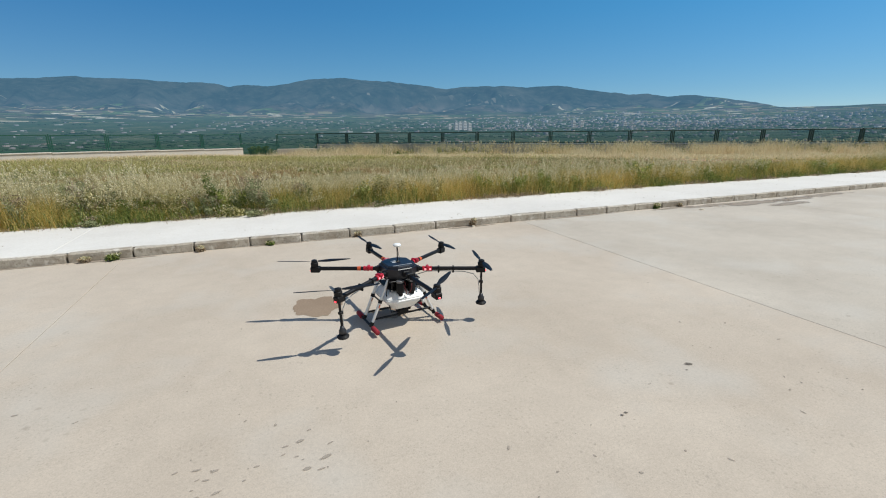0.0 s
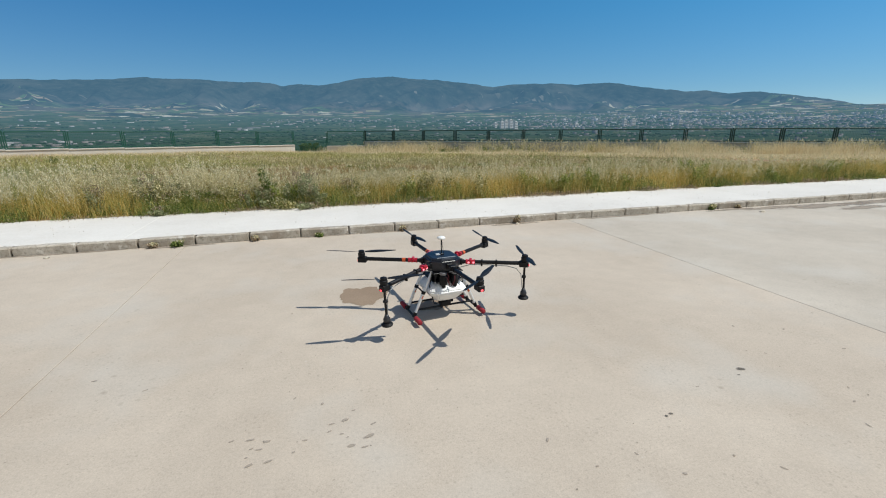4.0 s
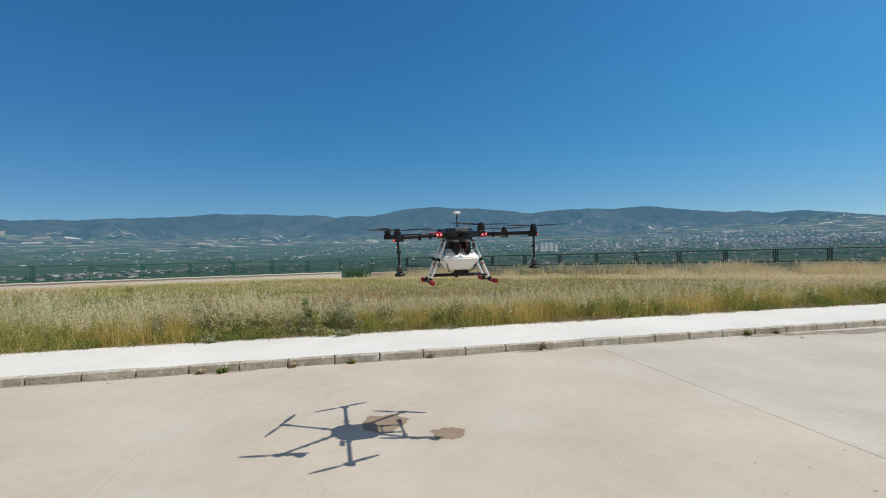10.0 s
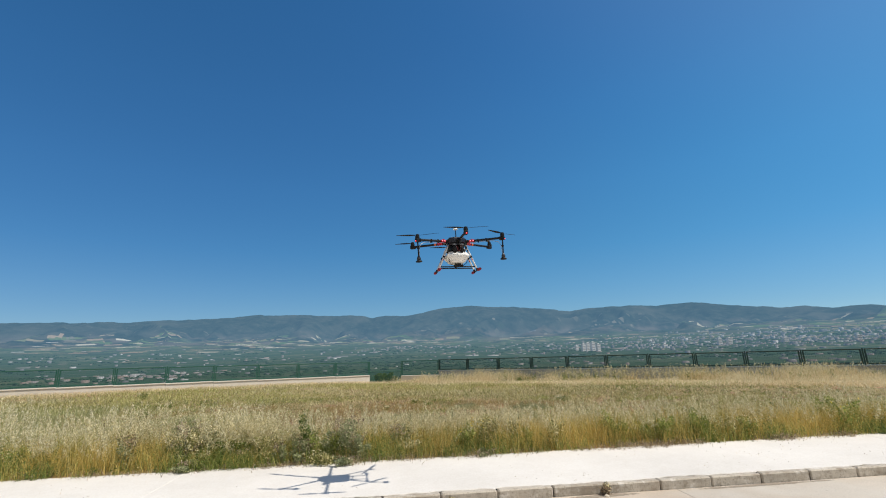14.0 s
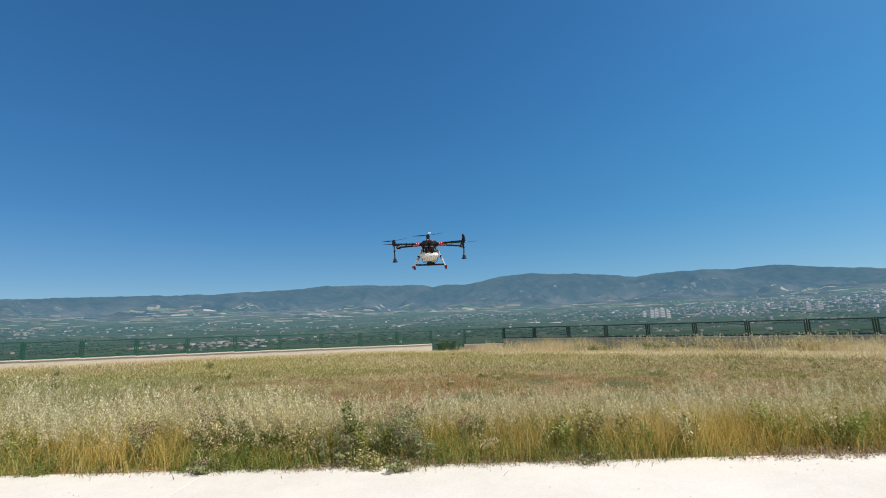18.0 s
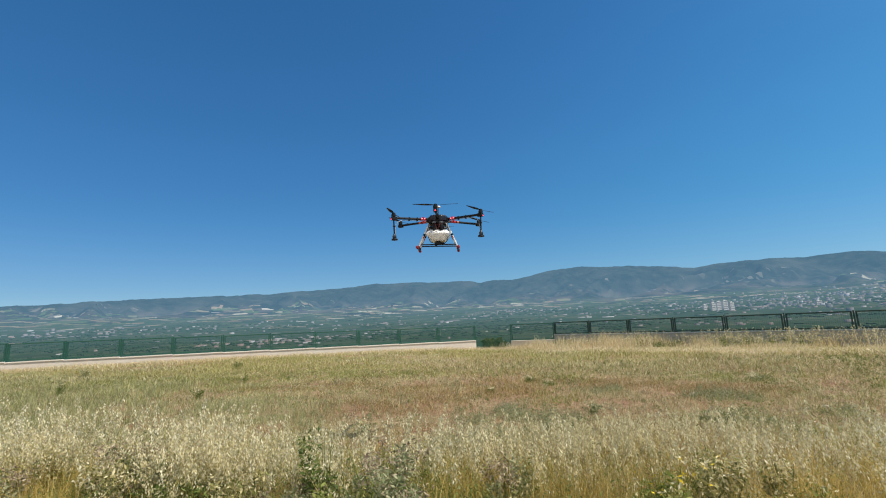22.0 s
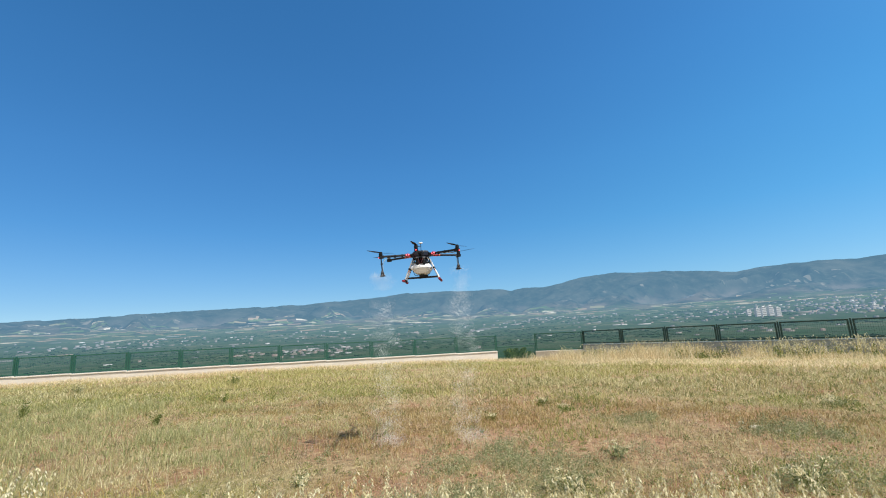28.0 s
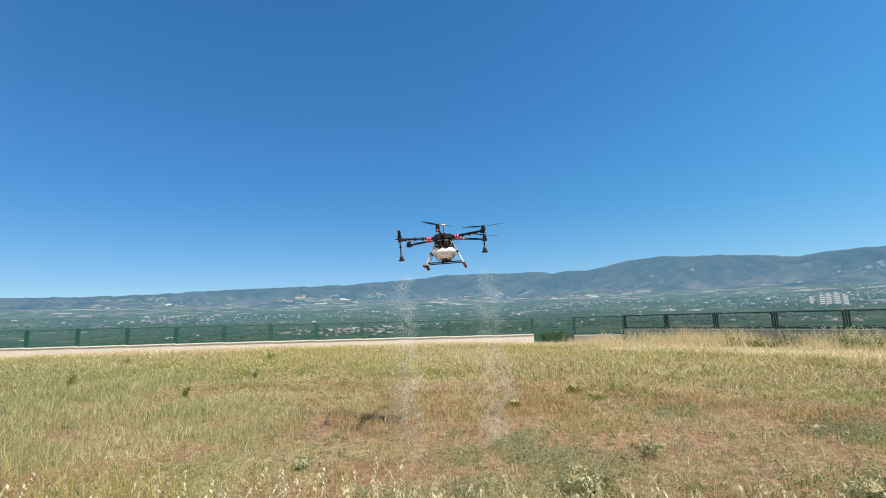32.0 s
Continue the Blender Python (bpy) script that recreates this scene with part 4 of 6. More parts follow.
def build_grit():
    """Tiny dark grains and crumbs lying about on the lot, denser in drifts."""
    rng = np.random.default_rng(71)
    k = 7000
    x, y = rng.uniform(-4.5, 6.0, k), rng.uniform(0.6, 5.5, k)
    ok = (x * KN.x + y * KN.y < KERB_N - 0.1) & (rng.random(k) < np.clip(drift(x + 4, y, 0.9, 3) * 7 - 3.3, 0.05, 1) * np.interp(x, [-4, 0, 2, 6], [0.2, 0.3, 0.8, 1.0]))
    x, y = x[ok], y[ok]
    a, w = rng.uniform(0, math.tau, len(x)), 0.0016 + 0.0055 * rng.random(len(x)) ** 3
    u = np.stack([np.cos(a) * w, np.sin(a) * w, 0 * a], -1)
    v = np.stack([-np.sin(a) * w, np.cos(a) * w, 0 * a], -1) * rng.uniform(0.4, 0.9, len(x))[:, None]
    c = np.stack([x, y, 0.0026 + 0 * x], -1)
    ob = fill("grit", np.stack([c - u, c - v * 0.8, c + u * 0.9, c + v], 1), 4, GRIT)
    tagged(ob, "tiny dark grains of grit lying on the concrete", "grit", kind="stuff")


build_grit()


# ---- field ----
FL0, FLD = Vector((-15.39, 32.92, 0)), Vector((-1.872, -1.91, 0))
FR0, FRD = Vector((-10.53, 35.43, 0)), Vector((2.489, -0.586, 0))


def past_walls(x, y):
    """Metres by which a place lies beyond the walls' line."""
    a = ((x - FL0.x) * FLD.y - (y - FL0.y) * FLD.x) / FLD.length
    b = -((x - FR0.x) * FRD.y - (y - FR0.y) * FRD.x) / FRD.length
    return np.maximum(a, b)


def build_field():
    s = np.concatenate([np.linspace(-46, -24, 24)[:-1], np.linspace(-24, 28, 150), np.linspace(28, 46, 20)[1:]])
    n = np.concatenate([np.linspace(EDGE_N - 0.02, 24, 80), np.linspace(24.4, 52, 60)])
    S, N = np.meshgrid(s, n)
    X, Y = S * KU.x + N * KN.x, S * KU.y + N * KN.y
    Z = field_z(X, Y) - np.clip((past_walls(X, Y) - 0.25) * 1.2, 0, 2.5)
    X, Y = np.where(np.hypot(X, Y) > 46, X * 46 / np.hypot(X, Y), X), np.where(np.hypot(X, Y) > 46, Y * 46 / np.hypot(X, Y), Y)
    ob = grid_mesh("field", X, Y, Z, SOIL)
    tagged(ob, "dry reddish meadow soil with thin thatch", "field", kind="structure")


build_field()

def inside(x, y):
    """Whether a place lies before both fences."""
    a = (x - FL0.x) * FLD.y - (y - FL0.y) * FLD.x
    b = (x - FR0.x) * FRD.y - (y - FR0.y) * FRD.x
    return (a < -0.3 * FLD.length) & (b > 0.3 * FRD.length)


def scatter(count, s0, s1, n0, n1, seed, keep=None):
    rng = np.random.default_rng(seed)
    s, n = rng.uniform(s0, s1, count), rng.uniform(n0, n1, count)
    x, y = s * KU.x + n * KN.x, s * KU.y + n * KN.y
    ok = inside(x, y)
    if keep is not None:
        ok &= rng.random(count) < keep(x, y, s, n)
    return x[ok], y[ok], rng


def blades(x, y, h, w, rng, bend=0.35, z=None):
    """Curved blades, three triangles each, welded at the bend: arrays of triangle corners."""
    n = len(x)
    a = rng.uniform(0, math.tau, n)
    t = rng.uniform(0, math.tau, n)
    lean = h * rng.uniform(0.05, bend, n)
    z = field_z(x, y) - 0.01 if z is None else z
    root = np.stack([x, y, z], -1)
    side = np.stack([np.cos(a), np.sin(a), 0 * a], -1) * (w / 2)[:, None]
    out = np.stack([np.cos(t), np.sin(t), 0 * t], -1) * lean[:, None]
    mid = root + out * 0.35 + np.stack([0 * h, 0 * h, h * 0.6], -1)
    tip = root + out + np.stack([0 * h, 0 * h, h], -1)
    return np.stack([root - side, root + side, mid + side * 0.8, mid - side * 0.8, tip], 1), tip


def blade_mesh(name, v, material, label, category="grass"):
    """Blades of five corners: a quad below and a triangle on top."""
    n = len(v)
    me = bpy.data.meshes.new(name)
    me.vertices.add(n * 5)
    me.vertices.foreach_set("co", v.reshape(-1).astype(np.float32))
    base = (np.arange(n) * 5)[:, None]
    idx = (base + np.array([0, 1, 2, 3, 3, 2, 4])).reshape(-1).astype(np.int32)
    me.loops.add(len(idx))
    me.loops.foreach_set("vertex_index", idx)
    me.polygons.add(n * 2)
    me.polygons.foreach_set("loop_start", ((np.arange(n) * 7)[:, None] + np.array([0, 4])).reshape(-1).astype(np.int32))
    me.update(calc_edges=True)
    me.materials.append(material)
    return tagged(new(name, me), label, category, kind="stuff")


def oat_heads(v, rng, per=9, size=0.02, spread=0.12, low=0.3):
    """Spikelets that hang along the top of each stalk, on short threads: one quad each."""
    mid, tip = (v[:, 2] + v[:, 3]) / 2, v[:, 4]
    n = len(v)
    k = n * per
    u = (low + (1.05 - low) * rng.random(k))[:, None]
    t, m = np.repeat(tip, per, 0), np.repeat(mid, per, 0)
    a = rng.uniform(0, math.tau, k)
    d = spread * rng.uniform(0.1, 1.0, k) * (1.25 - u[:, 0])
    c = m + (t - m) * u + np.stack([np.cos(a) * d, np.sin(a) * d, -d * 0.35], -1)
    s = size * rng.uniform(0.6, 1.3, k)
    b = rng.uniform(0, math.tau, k)
    wv = np.stack([np.cos(b), np.sin(b), 0 * b], -1) * (s * 0.25)[:, None]
    up = np.stack([np.cos(a) * 0.5, np.sin(a) * 0.5, -0.85 + 0 * a], -1) * s[:, None]
    return np.stack([c, c + up * 0.5 + wv, c + up * 1.15, c + up * 0.5 - wv], 1)


# covers of the meadow: metres along and across the kerb, and half widths
LUSH = ((-8.5, 12.6, 3.8, 2.9), (-6.0, 11.2, 2.2, 1.1), (-11, 10.6, 4, 1.2), (-5.0, 10.5, 1.6, 0.7), (-14, 16, 7, 4), (-5.2, 14.2, 2.5, 1.6), (-3.2, 12.9, 1.4, 0.8), (-24, 18, 9, 6))
OLIVE = ((2.0, 17.2, 1.0, 1.4), (1.6, 14.6, 1.0, 1.0), (6.2, 17.0, 1.4, 0.8), (9, 15.5, 1.6, 1.0), (3.6, 12.3, 1.3, 0.7), (4.6, 13, 1.0, 0.8), (-9, 19, 8, 2), (12, 13, 4, 2), (4.4, 11.6, 1.4, 0.9), (5.8, 13.4, 1.6, 1.4), (7.5, 12.2, 2.0, 1.2))
LITTER = ((-2.8, 11.1, 1.3, 0.8), (-1.6, 10.7, 1.5, 0.8), (2.8, 10.4, 2.6, 1.2), (0.6, 10.2, 1.2, 0.7), (-6.5, 10.0, 1.5, 0.6))
SAGES = ((0.9, 12.6, 1.4, 1.6), (2.3, 13.0, 1.2, 1.2), (0.3, 11.3, 1.3, 0.9), (-1.8, 12.8, 0.9, 0.7), (4.6, 14.4, 0.7, 0.5), (2.6, 15.4, 0.6, 0.4), (4.6, 12.4, 1.2, 0.8))
RUST = ((-1.6, 15.0, 2.4, 2.2), (-0.9, 12.1, 1.0, 0.7), (0.4, 16.0, 1.3, 1.8), (2.6, 11.6, 1.2, 0.6), (3.2, 16.2, 1.5, 0.9), (-4.5, 17, 2, 1), (5.2, 15.2, 1.5, 1.0))


def cover(x, y, spots, rag=0.9):
    """How much of a cover grows at a place, 0 to 1, with ragged borders."""
    s, n = x * KU.x + y * KU.y, x * KN.x + y * KN.y
    out = 0 * x
    for a, b, ra, rb in spots:
        out = np.maximum(out, np.exp(-(((s - a) / ra) ** 2) - ((n - b) / rb) ** 2))
    return np.clip(out * 1.7 - 0.45 + rag * (drift(x + 3, y, 1.2, 3) - 0.5) * 2, 0, 1) * (out > 0.08)


def bare(x, y):
    out = 0 * x
    for bx, by, br in BARE:
        out = np.maximum(out, np.exp(-((x - bx) ** 2 + (y - by) ** 2) / br**2))
    return out


def mats(name, cx, cy, rng, radius, height, per, size, material, label):
    """Many small leafy clumps as one mesh."""
    k = len(cx)
    r, hh = rng.uniform(*radius, k), rng.uniform(*height, k)
    a, q = rng.uniform(0, math.tau, (k, per)), np.sqrt(rng.random((k, per)))
    px, py = cx[:, None] + np.cos(a) * q * r[:, None], cy[:, None] + np.sin(a) * q * r[:, None]
    c = np.stack([px, py, field_z(px, py) + rng.random((k, per)) * hh[:, None] * (1.1 - 0.7 * q)], -1).reshape(-1, 3)
    u = rng.normal(size=c.shape)
    u /= np.linalg.norm(u, axis=1)[:, None]
    w = np.cross(u, rng.normal(size=c.shape))
    w /= np.linalg.norm(w, axis=1)[:, None]
    sz = (rng.uniform(*size, len(c)) * (0.8 + np.hypot(c[:, 0] + 1.5, c[:, 1] - 6.9) / 25))[:, None]
    u, w = u * sz, w * sz * 0.26
    tagged(fill(name, np.stack([c - u, c + w, c + u, c - w], 1), 4, material), label, "herbs", kind="stuff")


def build_grass():
    clump = lambda x, y: np.clip(drift(x + 9, y, 0.7, 3) * 8.0 - 3.8, 0.05, 1)
    high = lambda s: np.interp(s, [-24, -8, -6, -4.6, -3.6, -3.2, -2.7, -2.2, -1, -0.6, 0.2, 1.2, 2, 3, 5, 34], [1, 1.1, 1.25, 1.15, 1.0, 0.6, 0.65, 0.95, 0.9, 0.7, 0.7, 0.8, 0.75, 0.9, 0.95, 0.9])
    # wild oats along the pavement, in tufts
    tall = lambda x, y, s, n: np.clip(1.25 - (n - EDGE_N - 0.1) / 1.3 + 0.9 * (drift(x, y, 0.9) - 0.5) - np.clip((s - 0.3) / 0.6, 0, 1) * np.clip((n - EDGE_N - 0.8) / 1.0, 0, 0.6), 0, 1) * clump(x, y)
    x, y, rng = scatter(170000, -24, 34, EDGE_N + 0.05, EDGE_N + 3.0, 11, tall)
    s, n = x * KU.x + y * KU.y, x * KN.x + y * KN.y
    edge = np.clip((n - EDGE_N) / 0.6, 0.45, 1)
    h = rng.uniform(0.40, 0.95, len(x)) * (0.44 + 1.4 * clump(x, y) * drift(x, y, 1.6)) * edge
    h = np.minimum(h, rng.uniform(0.6, 0.9, len(x))) * np.clip(1.25 - 0.33 * (n - EDGE_N), 0.4, 1) * high(s) * 0.88
    v, tip = blades(x, y, h, rng.uniform(0.002, 0.004, len(x)), rng, 0.8)
    blade_mesh("wild_oats", v, OATS, "tall straw-coloured wild oat stalks along the pavement")
    pick = (rng.random(len(tip)) < 0.008 + 0.38 * np.clip(drift(x - 15, y, 0.6, 2) * 12 - 6.9, 0, 1)) & (h > 0.36)
    q = oat_heads(v[pick], rng, 30, 0.020, 0.055, -0.1)
    tagged(fill("oat_heads", q, 4, SEED), "pale drooping oat seed heads", "grass", kind="stuff")
    # the tallest tufts, heavy with seed
    rng = np.random.default_rng(41)
    spots = ((-6.0, 9.6, 0.5, 1.15, 60), (-6.8, 9.3, 0.8, 1.1, 90), (-8.6, 9.4, 0.9, 1.0, 100), (-3.7, 9.3, 0.3, 0.95, 50), (-4.9, 9.0, 0.5, 0.85, 60), (-2.3, 9.05, 0.3, 0.98, 90), (-1.9, 9.0, 0.35, 0.88, 90), (-1.3, 9.0, 0.35, 0.82, 80), (-4.2, 9.2, 0.35, 1.0, 80), (-0.3, 9.4, 0.5, 0.8, 60), (0.9, 9.4, 0.6, 0.76, 70), (2.6, 9.6, 0.8, 0.70, 80), (3.9, 9.5, 0.8, 0.72, 80), (5.2, 9.4, 0.9, 0.76, 90), (6.9, 9.3, 1.0, 0.76, 90), (9.0, 9.3, 1.2, 0.76, 100), (12, 9.3, 1.6, 0.76, 110), (1.2, 10.5, 0.5, 0.5, 80), (2.0, 10.7, 0.45, 0.45, 80), (0.2, 10.3, 0.5, 0.55, 60), (2.9, 10.7, 0.6, 0.5, 70), (-11, 9.3, 1.4, 0.95, 130), (-15, 9.5, 2.0, 0.95, 150))
    s = np.concatenate([rng.normal(a, r, k) for a, b, r, t, k in spots])
    n = np.concatenate([rng.normal(b, r * 0.45, k) for a, b, r, t, k in spots]).clip(EDGE_N + 0.15, None)
    h = np.concatenate([t * rng.uniform(0.62, 1.0, k) for a, b, r, t, k in spots])
    v, _ = blades(s * KU.x + n * KN.x, s * KU.y + n * KN.y, h, rng.uniform(0.002, 0.0036, len(s)), rng, 0.45)
    blade_mesh("tall_oats", v, OATS, "the tallest wild oats in leaning tufts")
    tagged(fill("tall_oat_heads", oat_heads(v, rng, 90, 0.022, 0.034, -0.35), 4, SEED), "pale feathery plumes of the tallest oats", "grass", kind="stuff")
    # dry leaves low in the strip
    x, y, rng = scatter(110000, -24, 34, EDGE_N - 0.08, EDGE_N + 3.0, 12, lambda x, y, s, n: np.clip(1.2 - (n - EDGE_N) / 2.6, 0, 1) * np.clip(drift(x, y, 0.8) * 2.4 - 0.4, 0.15, 1))
    h = rng.uniform(0.08, 0.38, len(x))
    v, _ = blades(x, y, h, rng.uniform(0.003, 0.0055, len(x)), rng, 0.8)
    blade_mesh("dry_undergrowth", v, DRY, "golden dry blades at the foot of the oats")
    # golden stand of dry grass where the weeds give way
    x, y, rng = scatter(150000, -24, 34, EDGE_N + 0.02, EDGE_N + 2.0, 43, lambda x, y, s, n: (n < EDGE_N + 0.75 + 0.5 * drift(x, y, 1.0)) * np.interp(s, [-24, -9, -6.6, -3.4, -3.0, -0.1, 0.1, 1.2, 1.6, 2.2, 2.5, 34], [0.1, 0.1, 0.4, 0.7, 0.15, 0.15, 1, 0.9, 0.25, 0.3, 0.9, 0.7]) * np.clip(1.2 - (n - EDGE_N) / 1.9, 0, 1) * np.clip(drift(x, y, 0.6, 2) * 5 - 1.7, 0.1, 1))
    v, _ = blades(x, y, rng.uniform(0.22, 0.62, len(x)), rng.uniform(0.0028, 0.005, len(x)), rng, 1.0)
    blade_mesh("golden_stand", v, DRY, "golden stand of dry grass along the pavement")
    # fresh green at the pavement's edge
    green = lambda s: np.interp(s, [-24, -8, -6.4, -4.6, -4.0, 0.2, 0.7, 1.4, 2.2, 3.0, 34], [1.2, 1.2, 0.9, 0.8, 1.3, 1.3, 0.6, 1.1, 1, 0.6, 0.8])
    x, y, rng = scatter(220000, -24, 34, EDGE_N - 0.1, EDGE_N + 2.2, 13, lambda x, y, s, n: np.clip(drift(x + 40, y, 0.8) * 3.4 - 1.3, 0.08, 0.8) * green(s) * np.clip(1.25 - (n - EDGE_N) / 1.6, 0, 1))
    h = rng.uniform(0.07, 0.36, len(x)) * (0.6 + 0.8 * drift(x + 40, y, 1.2))
    v, _ = blades(x, y, h, rng.uniform(0.003, 0.007, len(x)), rng, 1.0)
    blade_mesh("green_weeds", v, FRESH, "fresh green weeds at the pavement edge")
    x, y, rng = scatter(2600, -18, 20, KERB_N + 0.1, EDGE_N - 0.1, 42, lambda x, y, s, n: np.clip(drift(x, y, 0.9, 2) * 6 - 3.2, 0.03, 1))
    v, _ = blades(x, y, rng.uniform(0.004, 0.014, len(x)), rng.uniform(0.006, 0.014, len(x)), rng, 3.0, z=0.116 + 0 * x)
    blade_mesh("pavement_crumbs", v, THISTLE, "dry crumbs and soil lying on the pavement", "litter")
    # runners and litter spilling over the pavement's edge
    x, y, rng = scatter(90000, -24, 34, EDGE_N - 0.5, EDGE_N + 0.1, 20, lambda x, y, s, n: np.clip(drift(x, y, 0.8, 2) * 5 - 2.3, 0.02, 1) * np.interp(s, [-4.2, -3.6, 0.2, 0.6, 1.7, 2.0, 2.4, 2.8], [0.12, 1, 1, 0.12, 0.12, 1, 1, 0.12]) * np.clip((n - EDGE_N + 0.5) / 0.42, 0, 1) ** 2.5)
    h = rng.uniform(0.015, 0.12, len(x))
    v, _ = blades(x, y, h, rng.uniform(0.004, 0.009, len(x)), rng, 2.0, z=0.116 + 0 * x)
    blade_mesh("edge_runners", v, THISTLE, "half-dry runners spilling over the pavement edge")
    cx, cy, rng = scatter(5200, -24, 34, EDGE_N - 0.2, EDGE_N + 0.12, 23, lambda x, y, s, n: np.clip(drift(x + 5, y, 0.7, 2) * 5 - 2.0, 0.06, 1) * np.clip((n - EDGE_N + 0.22) / 0.2, 0, 1))
    mats("edge_litter", cx, cy, rng, (0.03, 0.16), (0.02, 0.14), 28, (0.008, 0.024), THISTLE, "brown dry litter along the pavement edge")
    cx, cy, rng = scatter(3600, -24, 34, EDGE_N - 0.1, EDGE_N + 0.5, 24, lambda x, y, s, n: np.clip(drift(x + 25, y, 0.9, 2) * 5 - 1.9, 0.08, 1) * green(s))
    mats("edge_greens", cx, cy, rng, (0.05, 0.2), (0.06, 0.38), 60, (0.010, 0.026), HERB, "low leafy green plants along the pavement edge")
    # leafy herbs between the oats
    cx, cy, rng = scatter(6500, -24, 34, EDGE_N + 0.0, EDGE_N + 1.6, 21, lambda x, y, s, n: np.clip(drift(x + 40, y, 0.8, 2) * 5 - 1.7, 0.15, 1) * green(s) * np.clip(1.3 - (n - EDGE_N) / 1.8, 0, 1))
    mats("edge_herbs", cx, cy, rng, (0.06, 0.2), (0.12, 0.6), 60, (0.010, 0.028), HERB, "leafy green herbs between the oats")
    cx, cy, rng = scatter(2200, -24, 34, EDGE_N + 0.0, EDGE_N + 2.4, 22, lambda x, y, s, n: np.clip(drift(x - 30, y, 1.4, 2) * 4 - 1.6, 0.1, 1))
    mats("dry_herbs", cx, cy, rng, (0.07, 0.22), (0.15, 0.55), 50, (0.007, 0.02), PALE, "half-dry bushy herbs between the oats")
    # short meadow beyond
    eye = lambda x, y: np.hypot(x + 1.5, y - 6.9)
    x, y, rng = scatter(640000, -26, 18, EDGE_N + 1.4, 25, 14, lambda x, y, s, n: np.clip(1.0 - (n - 11) / 20, 0.25, 1) * (1 - 0.65 * bare(x, y)) * (1 - 0.4 * cover(x, y, RUST)) * (1 - 0.6 * cover(x, y, LUSH)) * (1 - 0.2 * cover(x, y, OLIVE)) * np.clip(drift(x, y, 0.35, 3) * 5.0 - 1.9, 0.06, 1))
    d = eye(x, y)
    h = rng.uniform(0.03, 0.13, len(x)) * (0.4 + 1.2 * drift(x, y, 0.9)) * np.clip(1.3 - d / 24, 0.5, 1)
    v, _ = blades(x, y, h, rng.uniform(0.0024, 0.0048, len(x)) * (0.8 + d / 9), rng, 1.5)
    blade_mesh("meadow_grass", v, MIXED, "short half-dry meadow grass")
    # sparse dry stalks standing over it
    x, y, rng = scatter(18000, -26, 18, EDGE_N + 2.0, 25, 18, lambda x, y, s, n: np.clip(drift(x, y, 1.4, 2) * 4 - 2.0, 0.03, 1))
    h = rng.uniform(0.12, 0.36, len(x))
    v, _ = blades(x, y, h, rng.uniform(0.003, 0.006, len(x)), rng, 0.8)
    blade_mesh("dry_stalks", v, OATS, "sparse dry stalks in the meadow")
    tagged(fill("stalk_heads", oat_heads(v[: len(v) // 3], rng, 7, 0.013, 0.04), 4, SEED), "small pale seed heads in the meadow", "grass", kind="stuff")
    # lush green grass away from the sun-baked middle
    x, y, rng = scatter(330000, -30, 8, EDGE_N + 1.2, 24, 15, lambda x, y, s, n: cover(x, y, LUSH) * np.clip(drift(x, y, 0.5, 2) * 4 - 1.1, 0.12, 1) * np.clip(1.1 - (n - 12) / 20, 0.3, 1))
    h = rng.uniform(0.07, 0.27, len(x)) * (0.5 + drift(x, y, 0.9)) * np.clip(1.15 - eye(x, y) / 40, 0.5, 1)
    v, _ = blades(x, y, h, rng.uniform(0.003, 0.006, len(x)) * (0.8 + eye(x, y) / 11), rng, 0.9)
    blade_mesh("green_meadow_grass", v, LUSHM, "lush green meadow grass in drifts")
    # russet dry grass over the bare soil
    x, y, rng = scatter(260000, -10, 12, EDGE_N + 1.8, 20, 37, lambda x, y, s, n: np.maximum(cover(x, y, RUST), 0.12) * np.clip(drift(x + 5, y, 0.35, 2) * 4 - 1.2, 0.1, 1))
    v, _ = blades(x, y, rng.uniform(0.03, 0.13, len(x)), rng.uniform(0.0026, 0.005, len(x)) * (0.8 + eye(x, y) / 10), rng, 1.6)
    blade_mesh("russet_grass", v, RUSSET, "russet dry grass over the bare soil")
    # low olive-green growth
    x, y, rng = scatter(230000, -18, 16, EDGE_N + 1.6, 24, 31, lambda x, y, s, n: cover(x, y, OLIVE) * np.clip(drift(x + 7, y, 0.4, 2) * 5 - 2.0, 0.08, 1))
    v, _ = blades(x, y, rng.uniform(0.03, 0.12, len(x)), rng.uniform(0.003, 0.006, len(x)) * (0.8 + eye(x, y) / 10), rng, 1.6)
    blade_mesh("olive_growth", v, FRESH, "low olive-green growth in the meadow")
    cx, cy, rng = scatter(9000, -12, 16, EDGE_N + 1.6, 22, 32, lambda x, y, s, n: np.maximum(cover(x, y, OLIVE), 0.5 * (s > -0.5)) * np.clip(drift(x, y, 0.6, 2) * 7 - 3.9, 0.01, 0.5))
    mats("olive_herbs", cx, cy, rng, (0.03, 0.14), (0.03, 0.16), 40, (0.008, 0.020), HERB, "leafy green herb clumps in the meadow")
    # lodged oats and straw lying flat
    x, y, rng = scatter(260000, -26, 16, EDGE_N + 1.0, 22, 26, lambda x, y, s, n: np.maximum(0.9 * cover(x, y, LITTER), 0.22 * (1 - 0.6 * bare(x, y)) * np.clip(drift(x, y, 1.1, 2) * 4 - 1.5, 0.05, 1) * np.clip(1.3 - (n - 9) / 14, 0.15, 1)))
    v, _ = blades(x, y, rng.uniform(0.02, 0.07, len(x)), rng.uniform(0.0025, 0.005, len(x)) * (0.8 + eye(x, y) / 16), rng, 5.0)
    blade_mesh("fallen_straw", v, STRAW, "bleached straw lying on the meadow")
